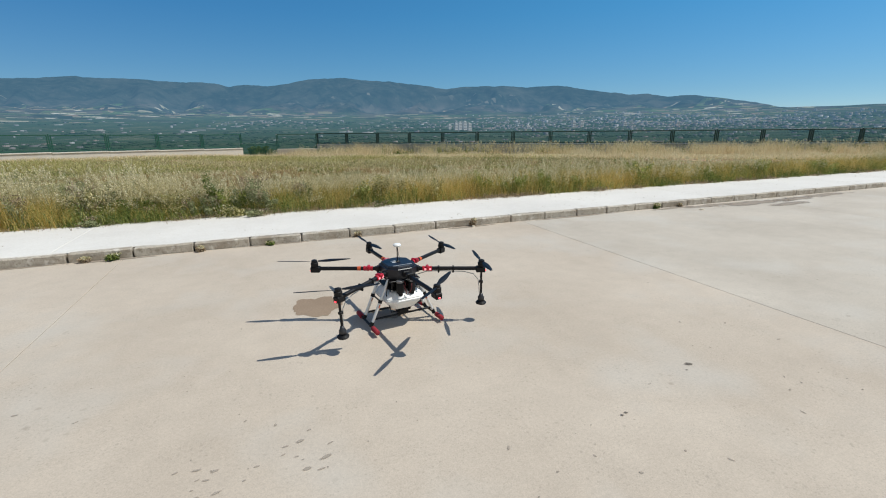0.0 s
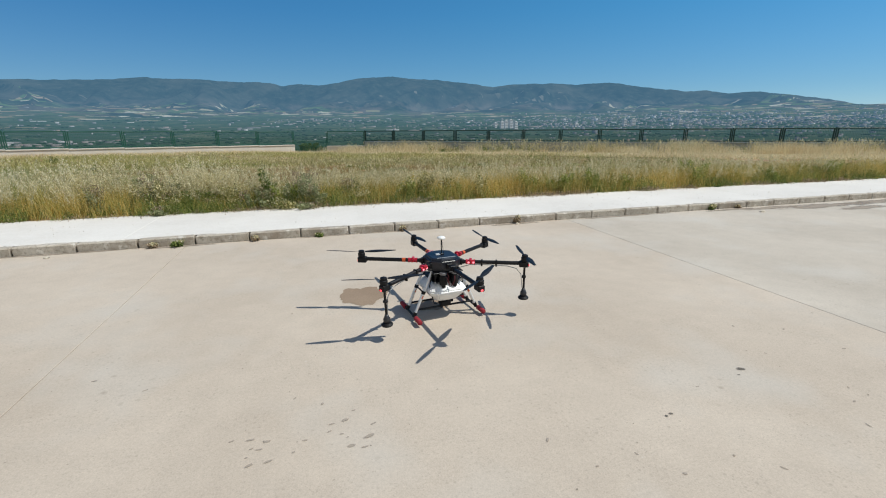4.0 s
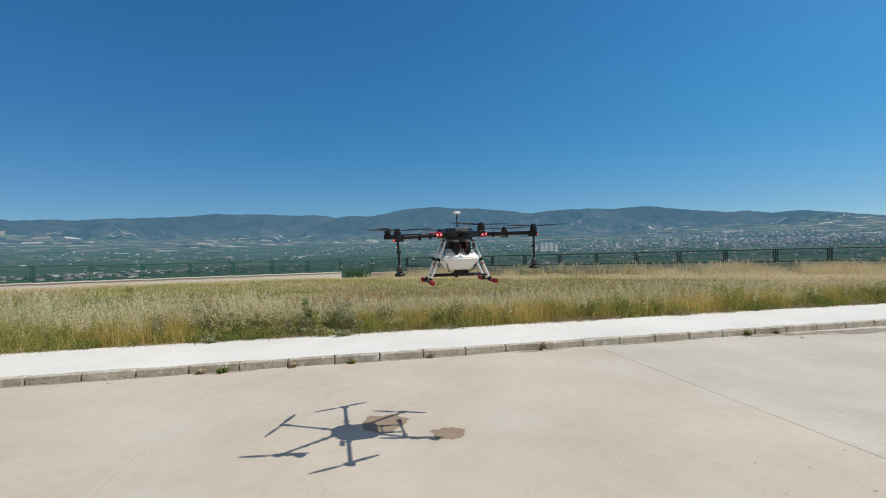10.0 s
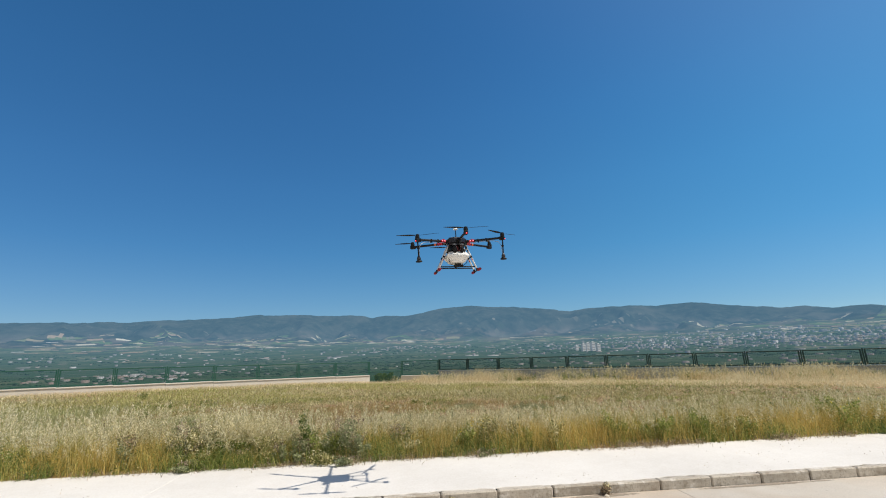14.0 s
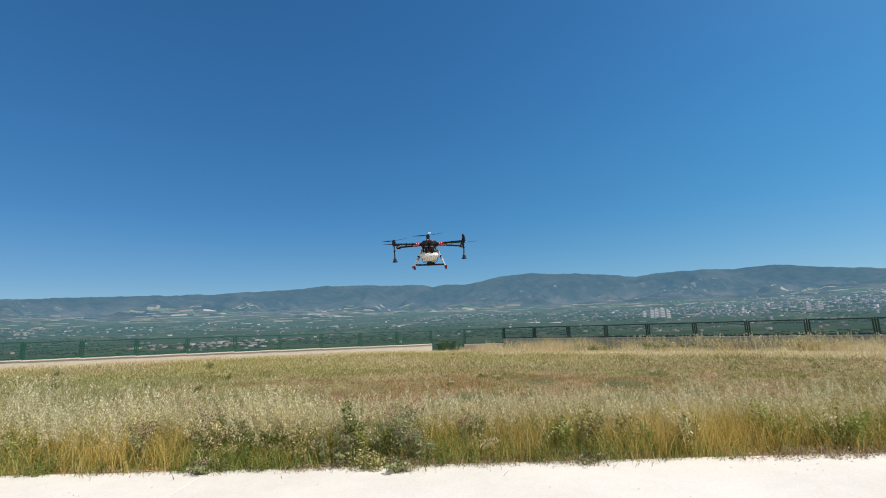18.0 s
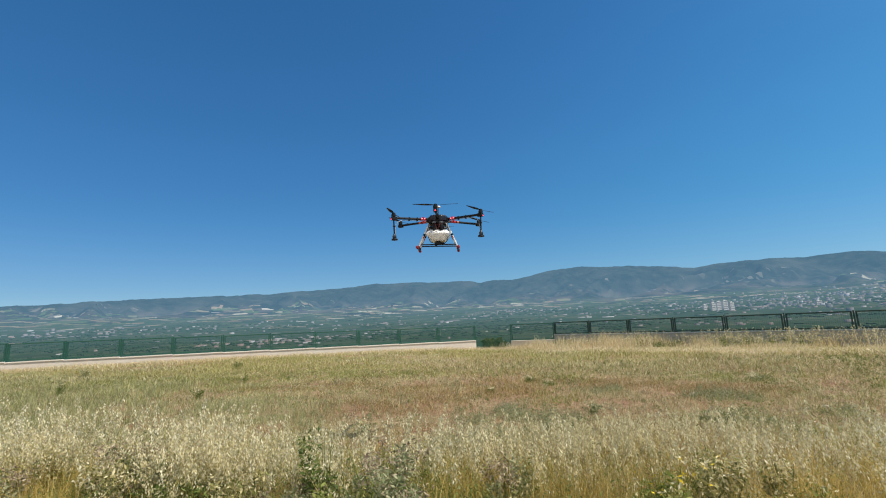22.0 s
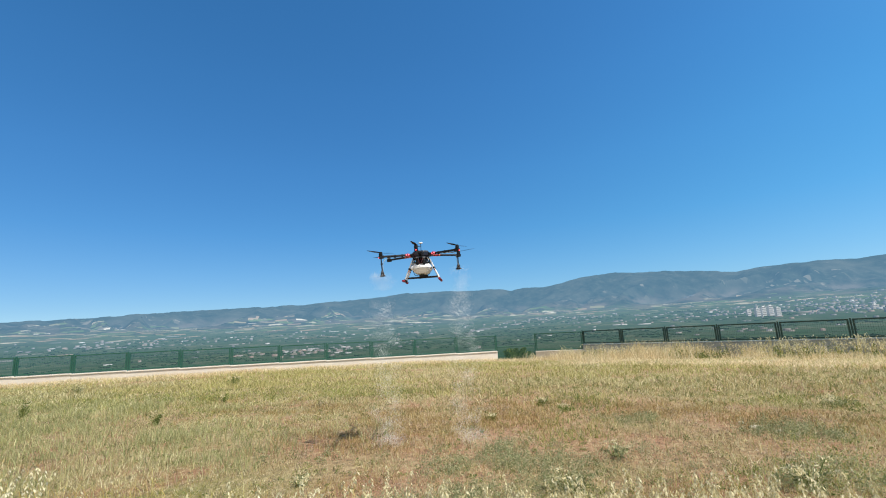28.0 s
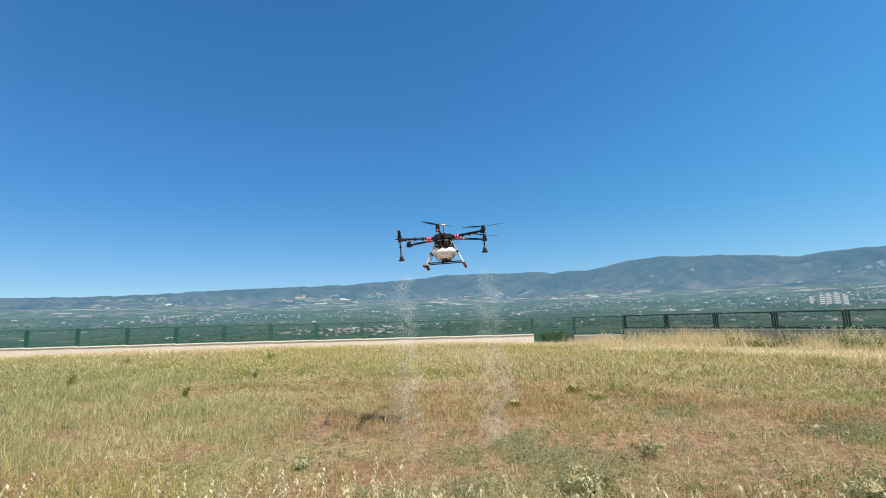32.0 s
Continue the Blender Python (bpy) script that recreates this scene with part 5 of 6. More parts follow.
    x, y, rng = scatter(26000, -10, 9, EDGE_N + 1.0, 14, 34, lambda x, y, s, n: 0.6 * cover(x, y, LITTER))
    v, _ = blades(x, y, rng.uniform(0.12, 0.42, len(x)), rng.uniform(0.003, 0.005, len(x)), rng, 1.6)
    blade_mesh("lodged_oats", v, OATS, "lodged dry oats leaning over")
    tagged(fill("lodged_heads", oat_heads(v[::4], rng, 14, 0.014, 0.04, 0.0), 4, SEED), "pale seed heads of the lodged oats", "grass", kind="stuff")
    # brown leaf litter over the whole ground
    cx, cy, rng = scatter(15000, -20, 16, EDGE_N + 1.2, 22, 35, lambda x, y, s, n: np.clip(drift(x + 2, y, 0.9, 2) * 4 - 1.3, 0.15, 1) * np.clip(1.2 - (n - 10) / 14, 0.2, 1))
    mats("leaf_litter", cx, cy, rng, (0.04, 0.22), (0.008, 0.05), 18, (0.007, 0.017), THISTLE, "brown leaf litter on the meadow soil")
    cx, cy, rng = scatter(9000, -24, 16, EDGE_N + 1.6, 22, 27, lambda x, y, s, n: np.clip(drift(x, y + 70, 1.2, 2) * 4 - 1.6, 0.1, 1))
    mats("rosettes", cx, cy, rng, (0.02, 0.09), (0.02, 0.10), 16, (0.008, 0.022), HERB, "small dark green rosettes in the meadow")
    cx, cy, rng = scatter(6500, -10, 14, EDGE_N + 1.8, 20, 36, lambda x, y, s, n: np.maximum(cover(x, y, RUST), 0.15) * np.clip(drift(x, y + 9, 0.5, 2) * 5 - 1.9, 0.06, 1))
    mats("brown_herbs", cx, cy, rng, (0.03, 0.14), (0.04, 0.17), 44, (0.006, 0.016), THISTLE, "dry brown herbs standing on the bare soil")
    # low mats of herbs
    cx, cy, rng = scatter(6500, -24, 18, EDGE_N + 1.6, 24, 19, lambda x, y, s, n: (1 - 0.8 * bare(x, y)) * np.clip(drift(x, y + 20, 2.2, 2) * 3 - 0.9, 0.12, 1))
    mats("meadow_herbs", cx, cy, rng, (0.05, 0.26), (0.03, 0.15), 28, (0.008, 0.02), PALE, "low pale herb mats in the meadow")
    cx, cy, rng = scatter(15000, -8, 12, EDGE_N + 1.4, 18, 25, lambda x, y, s, n: cover(x, y, SAGES) * np.clip(drift(x, y - 20, 0.7, 2) * 6 - 2.4, 0.06, 1))
    mats("grey_herbs", cx, cy, rng, (0.04, 0.22), (0.06, 0.30), 90, (0.006, 0.019), SAGE, "grey-green herb mats in the meadow")
    # far meadow and the pale belt before the walls
    x, y, rng = scatter(330000, -34, 42, 16.5, 48, 16, lambda x, y, s, n: np.clip((n - 16.5) / 4 + 0.8 * (drift(x, y, 2.5) - 0.5), 0, 1) * np.clip(drift(x, y, 1.2) * 2.0 - 0.2, 0.25, 1) * np.clip(1.2 - (n - 20) / 40, 0.4, 1))
    h = rng.uniform(0.04, 0.18, len(x)) * (0.5 + drift(x, y, 2.0))
    v, _ = blades(x, y, h, rng.uniform(0.014, 0.028, len(x)), rng, 1.5)
    warm = drift(x + 11, y, 3.5, 2) + rng.normal(0, 0.08, len(x)) + np.clip((x * KN.x + y * KN.y - 21) / 12, -0.3, 0.15) > 0.46
    blade_mesh("far_meadow", v[~warm], MIXED, "far meadow grass")
    blade_mesh("golden_grass", v[warm], GOLDEN, "golden dry grass on the far side of the meadow")

    rng = np.random.default_rng(17)
    k = 150000
    along, off = rng.uniform(-1.5, 17, k), rng.uniform(0.0, 1, k) ** 2.2 * 6.5 + 0.17
    nr = np.array((FRD.y, -FRD.x)) / FRD.length
    x, y = FR0.x + FRD.x * along + nr[0] * off, FR0.y + FRD.y * along + nr[1] * off
    ok = inside(x, y) & (rng.random(k) < np.clip(drift(x, y, 1.6) * 4 - 1.4, 0.06, 1) * np.clip((along + 1.3) / 1.2, 0, 1) * np.interp(along, [2.0, 3.6, 6.8, 7.6], [0.5, 0.45, 0.45, 0.8]))
    x, y, off, along = x[ok], y[ok], off[ok], along[ok]
    h = rng.uniform(0.18, 0.66, len(x)) * (0.15 + 1.4 * drift(x, y, 0.9)) * np.clip(1.15 - off / 6, 0.3, 1) * np.interp(along, [0, 0.6, 2.3, 3.0, 3.6, 6.8, 7.6, 17], [1.3, 1.9, 1.8, 1.35, 1.05, 1.05, 1.45, 1.5])
    v, _ = blades(x, y, h, rng.uniform(0.010, 0.022, len(x)), rng, 0.7)
    blade_mesh("dry_belt", v, STRAW, "pale tall dry grass before the grey wall")
    q = oat_heads(v[::4], rng, 5, 0.04, 0.08)
    tagged(fill("belt_heads", q, 4, SEED), "pale seed heads before the grey wall", "grass", kind="stuff")
    k = 2600
    along, off = rng.uniform(0.1, 16, k), rng.random(k) ** 1.3 * 2.4 + 0.2
    x, y = FR0.x + FRD.x * along + nr[0] * off, FR0.y + FRD.y * along + nr[1] * off
    ok = rng.random(k) < np.clip(drift(x, y, 1.1, 2) * 6 - 2.4, 0.08, 1)
    x, y = x[ok], y[ok]
    v, _ = blades(x, y, rng.uniform(0.55, 1.05, len(x)), rng.uniform(0.006, 0.012, len(x)), rng, 0.6)
    blade_mesh("wall_oats", v, OATS, "sparse tall oats before the grey wall")
    tagged(fill("wall_oat_heads", oat_heads(v, rng, 14, 0.05, 0.07, 0.0), 4, SEED), "pale plumes of the tall oats before the grey wall", "grass", kind="stuff")
    k = 900
    along, off = rng.uniform(0.2, 16, k), rng.random(k) ** 1.4 * 1.6 + 0.25
    cx, cy = FR0.x + FRD.x * along + nr[0] * off, FR0.y + FRD.y * along + nr[1] * off
    ok = rng.random(k) < np.clip(drift(cx, cy, 1.8, 2) * 6 - 2.9, 0.03, 0.9)
    mats("wall_herbs", cx[ok], cy[ok], rng, (0.08, 0.3), (0.25, 0.85), 50, (0.02, 0.05), HERB, "dark green herbs along the grey wall")
    k = 22000
    along, off = rng.uniform(-2, 16, k), rng.random(k) ** 1.5 * 2.2 + 0.16
    nl = np.array((-FLD.y, FLD.x)) / FLD.length
    x, y = FL0.x + FLD.x * along + nl[0] * off, FL0.y + FLD.y * along + nl[1] * off
    h = rng.uniform(0.08, 0.30, len(x)) * (0.45 + 0.8 * drift(x, y, 2.0))
    v, _ = blades(x, y, h, rng.uniform(0.012, 0.024, len(x)), rng, 0.8)
    blade_mesh("dry_fringe", v, STRAW, "low dry grass along the pale wall")
    # mown pale straw before the belt
    k = 150000
    along, off = rng.uniform(0.6, 16, k), 2.2 + 5.6 * rng.beta(2, 2, k) + 0.5
    x, y = FR0.x + FRD.x * along + nr[0] * off, FR0.y + FRD.y * along + nr[1] * off
    ok = rng.random(k) < np.clip(drift(x, y, 3.0) * 3 - 0.5, 0.15, 0.9) * np.clip((along - 0.6) / 2.0, 0, 1)
    x, y = x[ok], y[ok]
    v, _ = blades(x, y, rng.uniform(0.05, 0.17, len(x)), rng.uniform(0.014, 0.026, len(x)), rng, 1.8)
    blade_mesh("mown_straw", v, STRAW, "pale mown straw lying before the dry belt")


build_grass()


# ---- walls and fences ----
def bars(bm, w, z0, z1, tk):
    """A panel's frame of four bars, w long, from its first corner."""
    box(bm, (0.06, -tk, z0), (0.06 + 2 * tk, tk, z1), 0.006)
    box(bm, (w - 0.06 - 2 * tk, -tk, z0), (w - 0.06, tk, z1), 0.006)
    box(bm, (0.06 + 2 * tk, -tk, z1 - 2 * tk), (w - 0.06 - 2 * tk, tk, z1), 0.006)
    box(bm, (0.06 + 2 * tk, -tk, z0), (w - 0.06 - 2 * tk, tk, z0 + 2 * tk), 0.006)


def build_fence(name, p0, d, steps, top, drop, height, paint, wires, label, gap=(), thick=0.027):
    """Posts and framed mesh panels on a low wall; top rises by drop a step."""
    fence = thing(name, label, "fence", kind="structure")
    w = d.length
    turn = math.degrees(math.atan2(d.y, d.x))
    bm = bmesh.new()
    box(bm, (-0.03, -0.03, -0.06), (0.03, 0.03, height + 0.03), 0.008)
    box(bm, (-0.07, -0.07, -0.06), (0.07, 0.07, -0.045))
    first = part("post", bm, paint, fence)
    post = first.data
    bm = bmesh.new()
    bars(bm, w, 0.05, height, thick)
    frame_me = part("panel", bm, paint, fence)
    panel = frame_me.data
    bm = bmesh.new()
    k = int((w - 0.2) / 0.075)
    for j in range(k):
        xx = 0.1 + (w - 0.2) * (j + 0.5) / k
        box(bm, (xx - wires, -wires, 0.08), (xx + wires, wires, height - 0.03))
    for zz in np.arange(0.16, height - 0.05, 0.16):
        box(bm, (0.1, -wires - 0.004, zz - wires), (w - 0.1, -wires, zz + wires))
    net_ob = part("mesh_infill", bm, paint, frame_me)
    net = net_ob.data
    used = False
    for i in steps:
        p = p0 + d * i
        z = top + drop * i - height
        m = pose(p.x, p.y, z, 0, 0, turn)
        if not used:
            first.matrix_basis = m
        else:
            share("post", post, fence, m)
        if i in gap or i == steps[-1]:
            used = True
            continue
        if not used:
            frame_me.matrix_basis = m
            used = True
        else:
            pn = share("panel", panel, fence, m)
            share("mesh_infill", net, pn, Matrix.Identity(4))
    return fence


def build_wall(name, p0, d, a, b, z_top, drop, label, stuff=None):
    wall = thing(name, label, "wall", kind="structure")
    u = d.normalized()
    turn = math.degrees(math.atan2(d.y, d.x))
    for i in range(a, b):
        p = p0 + d * i
        z = z_top + drop * i
        bm = bmesh.new()
        box(bm, (0.002, -0.11, -0.95), (d.length - 0.002, 0.11, -0.05), 0.006)
        part("wall_section", bm, stuff or WALLC, wall, at=pose(p.x, p.y, z, 0, 0, turn))
        bm = bmesh.new()
        box(bm, (0.002, -0.15, -0.048), (d.length - 0.002, 0.15, 0.02), 0.012)
        part("coping", bm, stuff or WALLC, wall, at=pose(p.x, p.y, z, 0, 0, turn))


UP = -FLD
build_fence("fence_west", FL0, FLD, list(range(0, 17)), 1.38, 0.028, 0.98, GREEN_PAINT, 0.0026, "green painted mesh fence panels on a low pale wall")
build_wall("wall_west", FL0, FLD, 0, 17, 0.38, 0.028, "low pale plastered wall with a coping")
TURN_POST = FL0 + UP
build_fence("fence_corner", TURN_POST, FR0 - TURN_POST, [0, 1], 1.36, 0.0, 1.14, GREEN_PAINT, 0.0026, "green mesh fence beyond the gate")
build_wall("wall_corner", TURN_POST, FR0 - TURN_POST, 0, 1, 0.21, 0.0, "short pale wall beside the gate")
build_fence("fence_north", FR0, FRD, list(range(0, 18)), 1.39, 0.004, 0.84, SHADE_PAINT, 0.0025, "green mesh fence panels on a low wall, backlit shade in their colour", thick=0.032)
build_wall("wall_north", FR0, FRD, 0, 18, 0.54, 0.004, "low concrete wall under the fence, its shade put in as grey", SHADED_WALL)


# ---- plants and stones ----
def leaf_cloud(rng, n, r, h, size):
    """Leaf quads set along a few leaning stems, with gaps between them."""
    m = max(7, int(18 * r))
    k = rng.integers(0, m, n)
    ca, cq, ch = rng.uniform(0, math.tau, m), np.sqrt(rng.random(m)) * 0.85, rng.uniform(0.5, 1.05, m)
    zz = rng.random(n) ** 0.75
    a, q = rng.uniform(0, math.tau, n), np.sqrt(rng.random(n)) * (0.03 + 0.28 * r * (1.05 - 0.75 * zz))
    reach = r * cq[k] * (0.35 + 0.65 * zz)
    c = np.stack([np.cos(ca[k]) * reach + np.cos(a) * q, np.sin(ca[k]) * reach + np.sin(a) * q, zz * h * ch[k]], -1)
    s = size * rng.uniform(0.5, 1.3, n)
    u = rng.normal(size=(n, 3))
    u /= np.linalg.norm(u, axis=1)[:, None]
    v = np.cross(u, rng.normal(size=(n, 3)))
    v /= np.linalg.norm(v, axis=1)[:, None]
    u, v = u * s[:, None], v * (s * 0.38)[:, None]
    return np.stack([c - u, c + v, c + u, c - v], 1)


def build_weed(x, y, r, h, kind, seed, z=None, label=None, heads=0.5, flower=False, leaf=None, dense=1.0):
    """A bushy weed: stems, leaves and seed heads."""
    rng = np.random.default_rng(seed)
    z = float(field_z(np.array(x * 1.0), np.array(y * 1.0))) if z is None else z
    t = thing("weed", label or "bushy dark green weed with dry seed heads in the grass", "weed", group="weeds", at=pose(x, y, z - 0.01))
    bm = bmesh.new()
    for k in range(int(9 + 30 * r)):
        a, q = rng.uniform(0, math.tau), r * 0.8 * rng.random()
        top = (q * math.cos(a), q * math.sin(a), h * rng.uniform(0.55, 1.0))
        tube(bm, (0.15 * q * math.cos(a), 0.15 * q * math.sin(a), 0), top, 0.004, 0.0015, 4)
    tagged(part("stalk", bm, HERB, t), kind="stuff")
    n = int((300 + 5200 * r * h) * dense)
    tagged(fill("foliage", leaf_cloud(rng, n, r, h * 0.92, 0.024), 4, leaf or HERB, t), kind="stuff")
    if heads:
        q = leaf_cloud(rng, int(n * heads), r * 1.05, h * 0.5, 0.018)
        q[..., 2] += h * 0.5
        tagged(fill("seed_fluff", q, 4, THISTLE if kind == 1 else SEED, t), kind="stuff")
    if flower:
        q = leaf_cloud(rng, 14, r, h * 0.4, 0.022)
        q[..., 2] += h * 0.62
        tagged(fill("blossom", q, 4, YELLOW, t), kind="stuff")
    return t


EDGE_WEEDS = ((-2.9, 8.75, 0.36, 0.40, 1), (-2.8, 9.1, 0.5, 0.70, 1), (-2.1, 8.8, 0.36, 0.40, 0), (-1.6, 8.65, 0.3, 0.5, 0), (-0.86, 8.72, 0.24, 0.84, 0), (-0.34, 8.68, 0.42, 0.74, 1), (-0.05, 8.5, 0.30, 0.5, 1), (-0.55, 8.32, 0.4, 0.24, 0), (-0.25, 8.26, 0.3, 0.16, 1), (-2.6, 8.36, 0.3, 0.18, 1), (2.0, 8.3, 0.2, 0.12, 1), (2.12, 8.75, 0.3, 0.62, 0), (1.75, 8.7, 0.24, 0.52, 0), (-5.6, 8.8, 0.3, 0.45, 0), (4.4, 8.8, 0.25, 0.6, 0), (0.6, 9.0, 0.3, 0.5, 1))
WEEDS = tuple((*plan(ws, wn_)[:2], wr, wh, wk) for ws, wn_, wr, wh, wk in EDGE_WEEDS) + ((4.9, 11.4, 0.45, 0.66, 0), (1.5, 10.0, 0.35, 0.55, 0), (9.2, 13.3, 0.4, 0.6, 0), (-8.8, 7.0, 0.4, 0.5, 0), (7.2, 12.3, 0.35, 0.5, 0), (11.6, 14.0, 0.5, 0.55, 0), (-12.6, 5.4, 0.45, 0.5, 0), (3.0, 10.6, 0.3, 0.45, 0))
for k, (wx, wy, wr, wh, wk) in enumerate(WEEDS):
    build_weed(wx, wy, wr, wh, wk, 100 + k, label=("grey-brown thistle bush with dark green leaves at the pavement edge" if wk else "bushy green weed among the oats"), heads=0.3 if wk else 0.12, flower=k in (11, 12, 16, 18), leaf=SAGE if wk else (HERB, PALE)[k % 2] if k < 12 else FRESH)
STRIP = random.Random(61)
for k in range(36):
    ws = STRIP.uniform(-7.5, 0.2) if k < 22 else STRIP.uniform(0.4, 12)
    wr, wh = STRIP.uniform(0.12, 0.32), STRIP.uniform(0.25, 0.62)
    p = plan(ws, EDGE_N + 0.12 + 1.0 * STRIP.random() ** 1.5)
    kind = STRIP.randrange(3)
    build_weed(p.x, p.y, wr, wh, kind % 2, 400 + k, label=("half-dry bushy weed among the oats", "grey-brown thistle among the oats", "fresh green weed among the oats")[kind], heads=(0.3, 0.4, 0.1)[kind], leaf=(PALE, SAGE, FRESH)[kind], dense=0.8)
FIELD_WEEDS = ((-12.44, 11.58, 0.2, 0.3), (-14.2, 14.1, 0.14, 0.32), (-19.5, 17.5, 0.3, 0.45), (-5.47, 16.2, 0.16, 0.22), (-4.8, 15.7, 0.2, 0.18), (-5.77, 14.5, 0.13, 0.17), (-17.7, 10.6, 0.2, 0.5), (-6.1, 10.45, 0.14, 0.13), (-0.5, 17.7, 0.35, 0.2), (-3.2, 13.0, 0.28, 0.2), (-3.3, 11.6, 0.3, 0.2), (-1.3, 12.6, 0.4, 0.26), (-24.0, 13.6, 0.3, 0.45))
for k, (wx, wy, wr, wh) in enumerate(FIELD_WEEDS):
    build_weed(wx, wy, wr, wh, 0, 200 + k, label="low grey-green weed standing in the dry meadow", heads=0.6, leaf=HERB if k < 7 else SAGE, dense=0.4)
for k, (ws, wr, wh) in enumerate(((-1.93, 0.22, 0.13), (-2.2, 0.1, 0.1), (-0.92, 0.08, 0.11), (-0.04, 0.12, 0.08), (1.21, 0.06, 0.12), (3.15, 0.09, 0.19), (7.21, 0.15, 0.15), (7.83, 0.06, 0.09), (-5.6, 0.10, 0.10), (-7.4, 0.10, 0.10))):
    p = plan(ws, KERB_N - 0.05)
    build_weed(p.x, p.y, wr * 0.55, wh * 0.75, 0, 300 + k, z=0.01, label="small half-dry weed growing out of the kerb joint", heads=0.35, leaf=THISTLE if k % 3 else HERB, dense=0.6)


def build_gate():
    turn = math.degrees(math.atan2(UP.y, UP.x))
    w = UP.length
    t = thing("metal_gate", "closed green mesh gate in the opening of the wall", "gate", at=pose(FL0.x, FL0.y, -0.40, 0, 0, turn))
    bm = bmesh.new()
    bars(bm, w, 0.03, 1.06, 0.018)
    part("gate_frame", bm, GREEN_PAINT, t)
    bm = bmesh.new()
    for j in range(64):
        xx = 0.12 + (w - 0.24) * (j + 0.5) / 64
        box(bm, (xx - 0.006, -0.005, 0.06), (xx + 0.006, 0.005, 1.03))
    part("mesh_infill", bm, GREEN_PAINT, t)
    bm = bmesh.new()
    box(bm, (w - 0.2, -0.05, 0.5), (w - 0.12, -0.022, 0.60), 0.006)
    part("latch", bm, SHADE_PAINT, t)


build_gate()


def build_gap_bush():
    p = FL0 + UP * 0.66 + Vector((-0.75, 0.75, 0))
    t = thing("shrub", "dark green shrub behind the mesh gate", "shrub", at=pose(p.x, p.y, -0.60))
    rng = np.random.default_rng(77)
    bm = bmesh.new()
    for k in range(26):
        a, q = rng.uniform(0, math.tau), 1.0 * rng.random()
        tube(bm, (0.4 * q * math.cos(a), 0.4 * q * math.sin(a), 0), (q * math.cos(a), q * math.sin(a), 0.95 * rng.uniform(0.5, 1)), 0.02, 0.006, 5)
    tagged(part("stalk", bm, HERB, t), kind="stuff")
    tagged(fill("foliage", leaf_cloud(rng, 12000, 1.15, 1.05, 0.06), 4, HERB, t), kind="stuff")


build_gap_bush()


def build_rock(x, y, r, flat, seed, z=None, name="stone", label="pale limestone lying in the dry grass"):
    bm = bmesh.new()
    bmesh.ops.create_icosphere(bm, subdivisions=2, radius=1.0)
    for v in bm.verts:
        q = 1 + 0.35 * noise.noise(v.co * 1.3 + Vector((seed * 5.1, 0, 0)))
        v.co = Vector((v.co.x * r * q, v.co.y * r * 0.75 * q, v.co.z * r * flat * q))
    z = float(field_z(np.array(x * 1.0), np.array(y * 1.0))) if z is None else z
    ob = part(name, bm, STONE, at=pose(x, y, z + r * flat * 0.1, 0, 0, seed * 47))
    tagged(ob, label, "stone", group="stones")


for k, (rx, ry, rr) in enumerate(((-1.7, 15.3, 0.11), (-1.45, 15.15, 0.07), (-1.9, 15.6, 0.07), (-3.9, 18.3, 0.05), (-2.4, 19.2, 0.05), (0.2, 14.6, 0.08), (-0.2, 13.2, 0.05), (1.9, 15.9, 0.06), (-3.1, 11.0, 0.04))):
    build_rock(rx, ry, rr, 0.35, k)
build_rock(-5.466, 4.44, 0.045, 0.5, 30, 0.0, label="small white stone lying on the concrete")
p_s = plan(7.9, KERB_N - 0.5)
build_rock(p_s.x, p_s.y, 0.05, 0.5, 31, 0.0, label="small white stone beside the kerb")
build_rock(0.45, 7.02, 0.04, 0.6, 32, 0.0, label="small pale stone at the kerb foot")


# ---- drone ----
ARM_R, ARM_Z, PROP_Z = 0.69, 0.450, 0.512


def polar(r, a, z):
    return (r * math.cos(radians(a)), r * math.sin(radians(a)), z)


def prop_place(k):
    """The hub of the propeller on an arm; one arm droops a little."""
    return polar(ARM_R, 60 * k, PROP_Z - (0.027 if k == 5 else 0.0))


def blade_body(bm, side):
    """One twisted propeller blade along +x or -x."""
    rows = []
    for k in range(9):
        f = k / 8
        x = 0.028 + 0.267 * f
        c = (0.018 + 0.034 * math.sin(min(1, f * 1.7) * math.pi * 0.55)) * (1 - 0.62 * f**2)
        tw = radians(22 - 17 * f)
        pts = []
        for u, v in ((-0.5, 0), (-0.1, 0.1), (0.5, 0.0), (-0.1, -0.04)):
            yy, zz = c * u * math.cos(tw) - c * v * math.sin(tw), c * u * math.sin(tw) + c * v * math.cos(tw)
            pts.append(bm.verts.new((side * x, side * (yy + 0.006), zz + 0.012 * f)))
        rows.append(pts)
    for a, b in zip(rows, rows[1:]):
        for k in range(4):
            bm.faces.new((a[k], a[(k + 1) % 4], b[(k + 1) % 4], b[k]))
    bm.faces.new(rows[0])
    bm.faces.new(rows[-1][::-1])


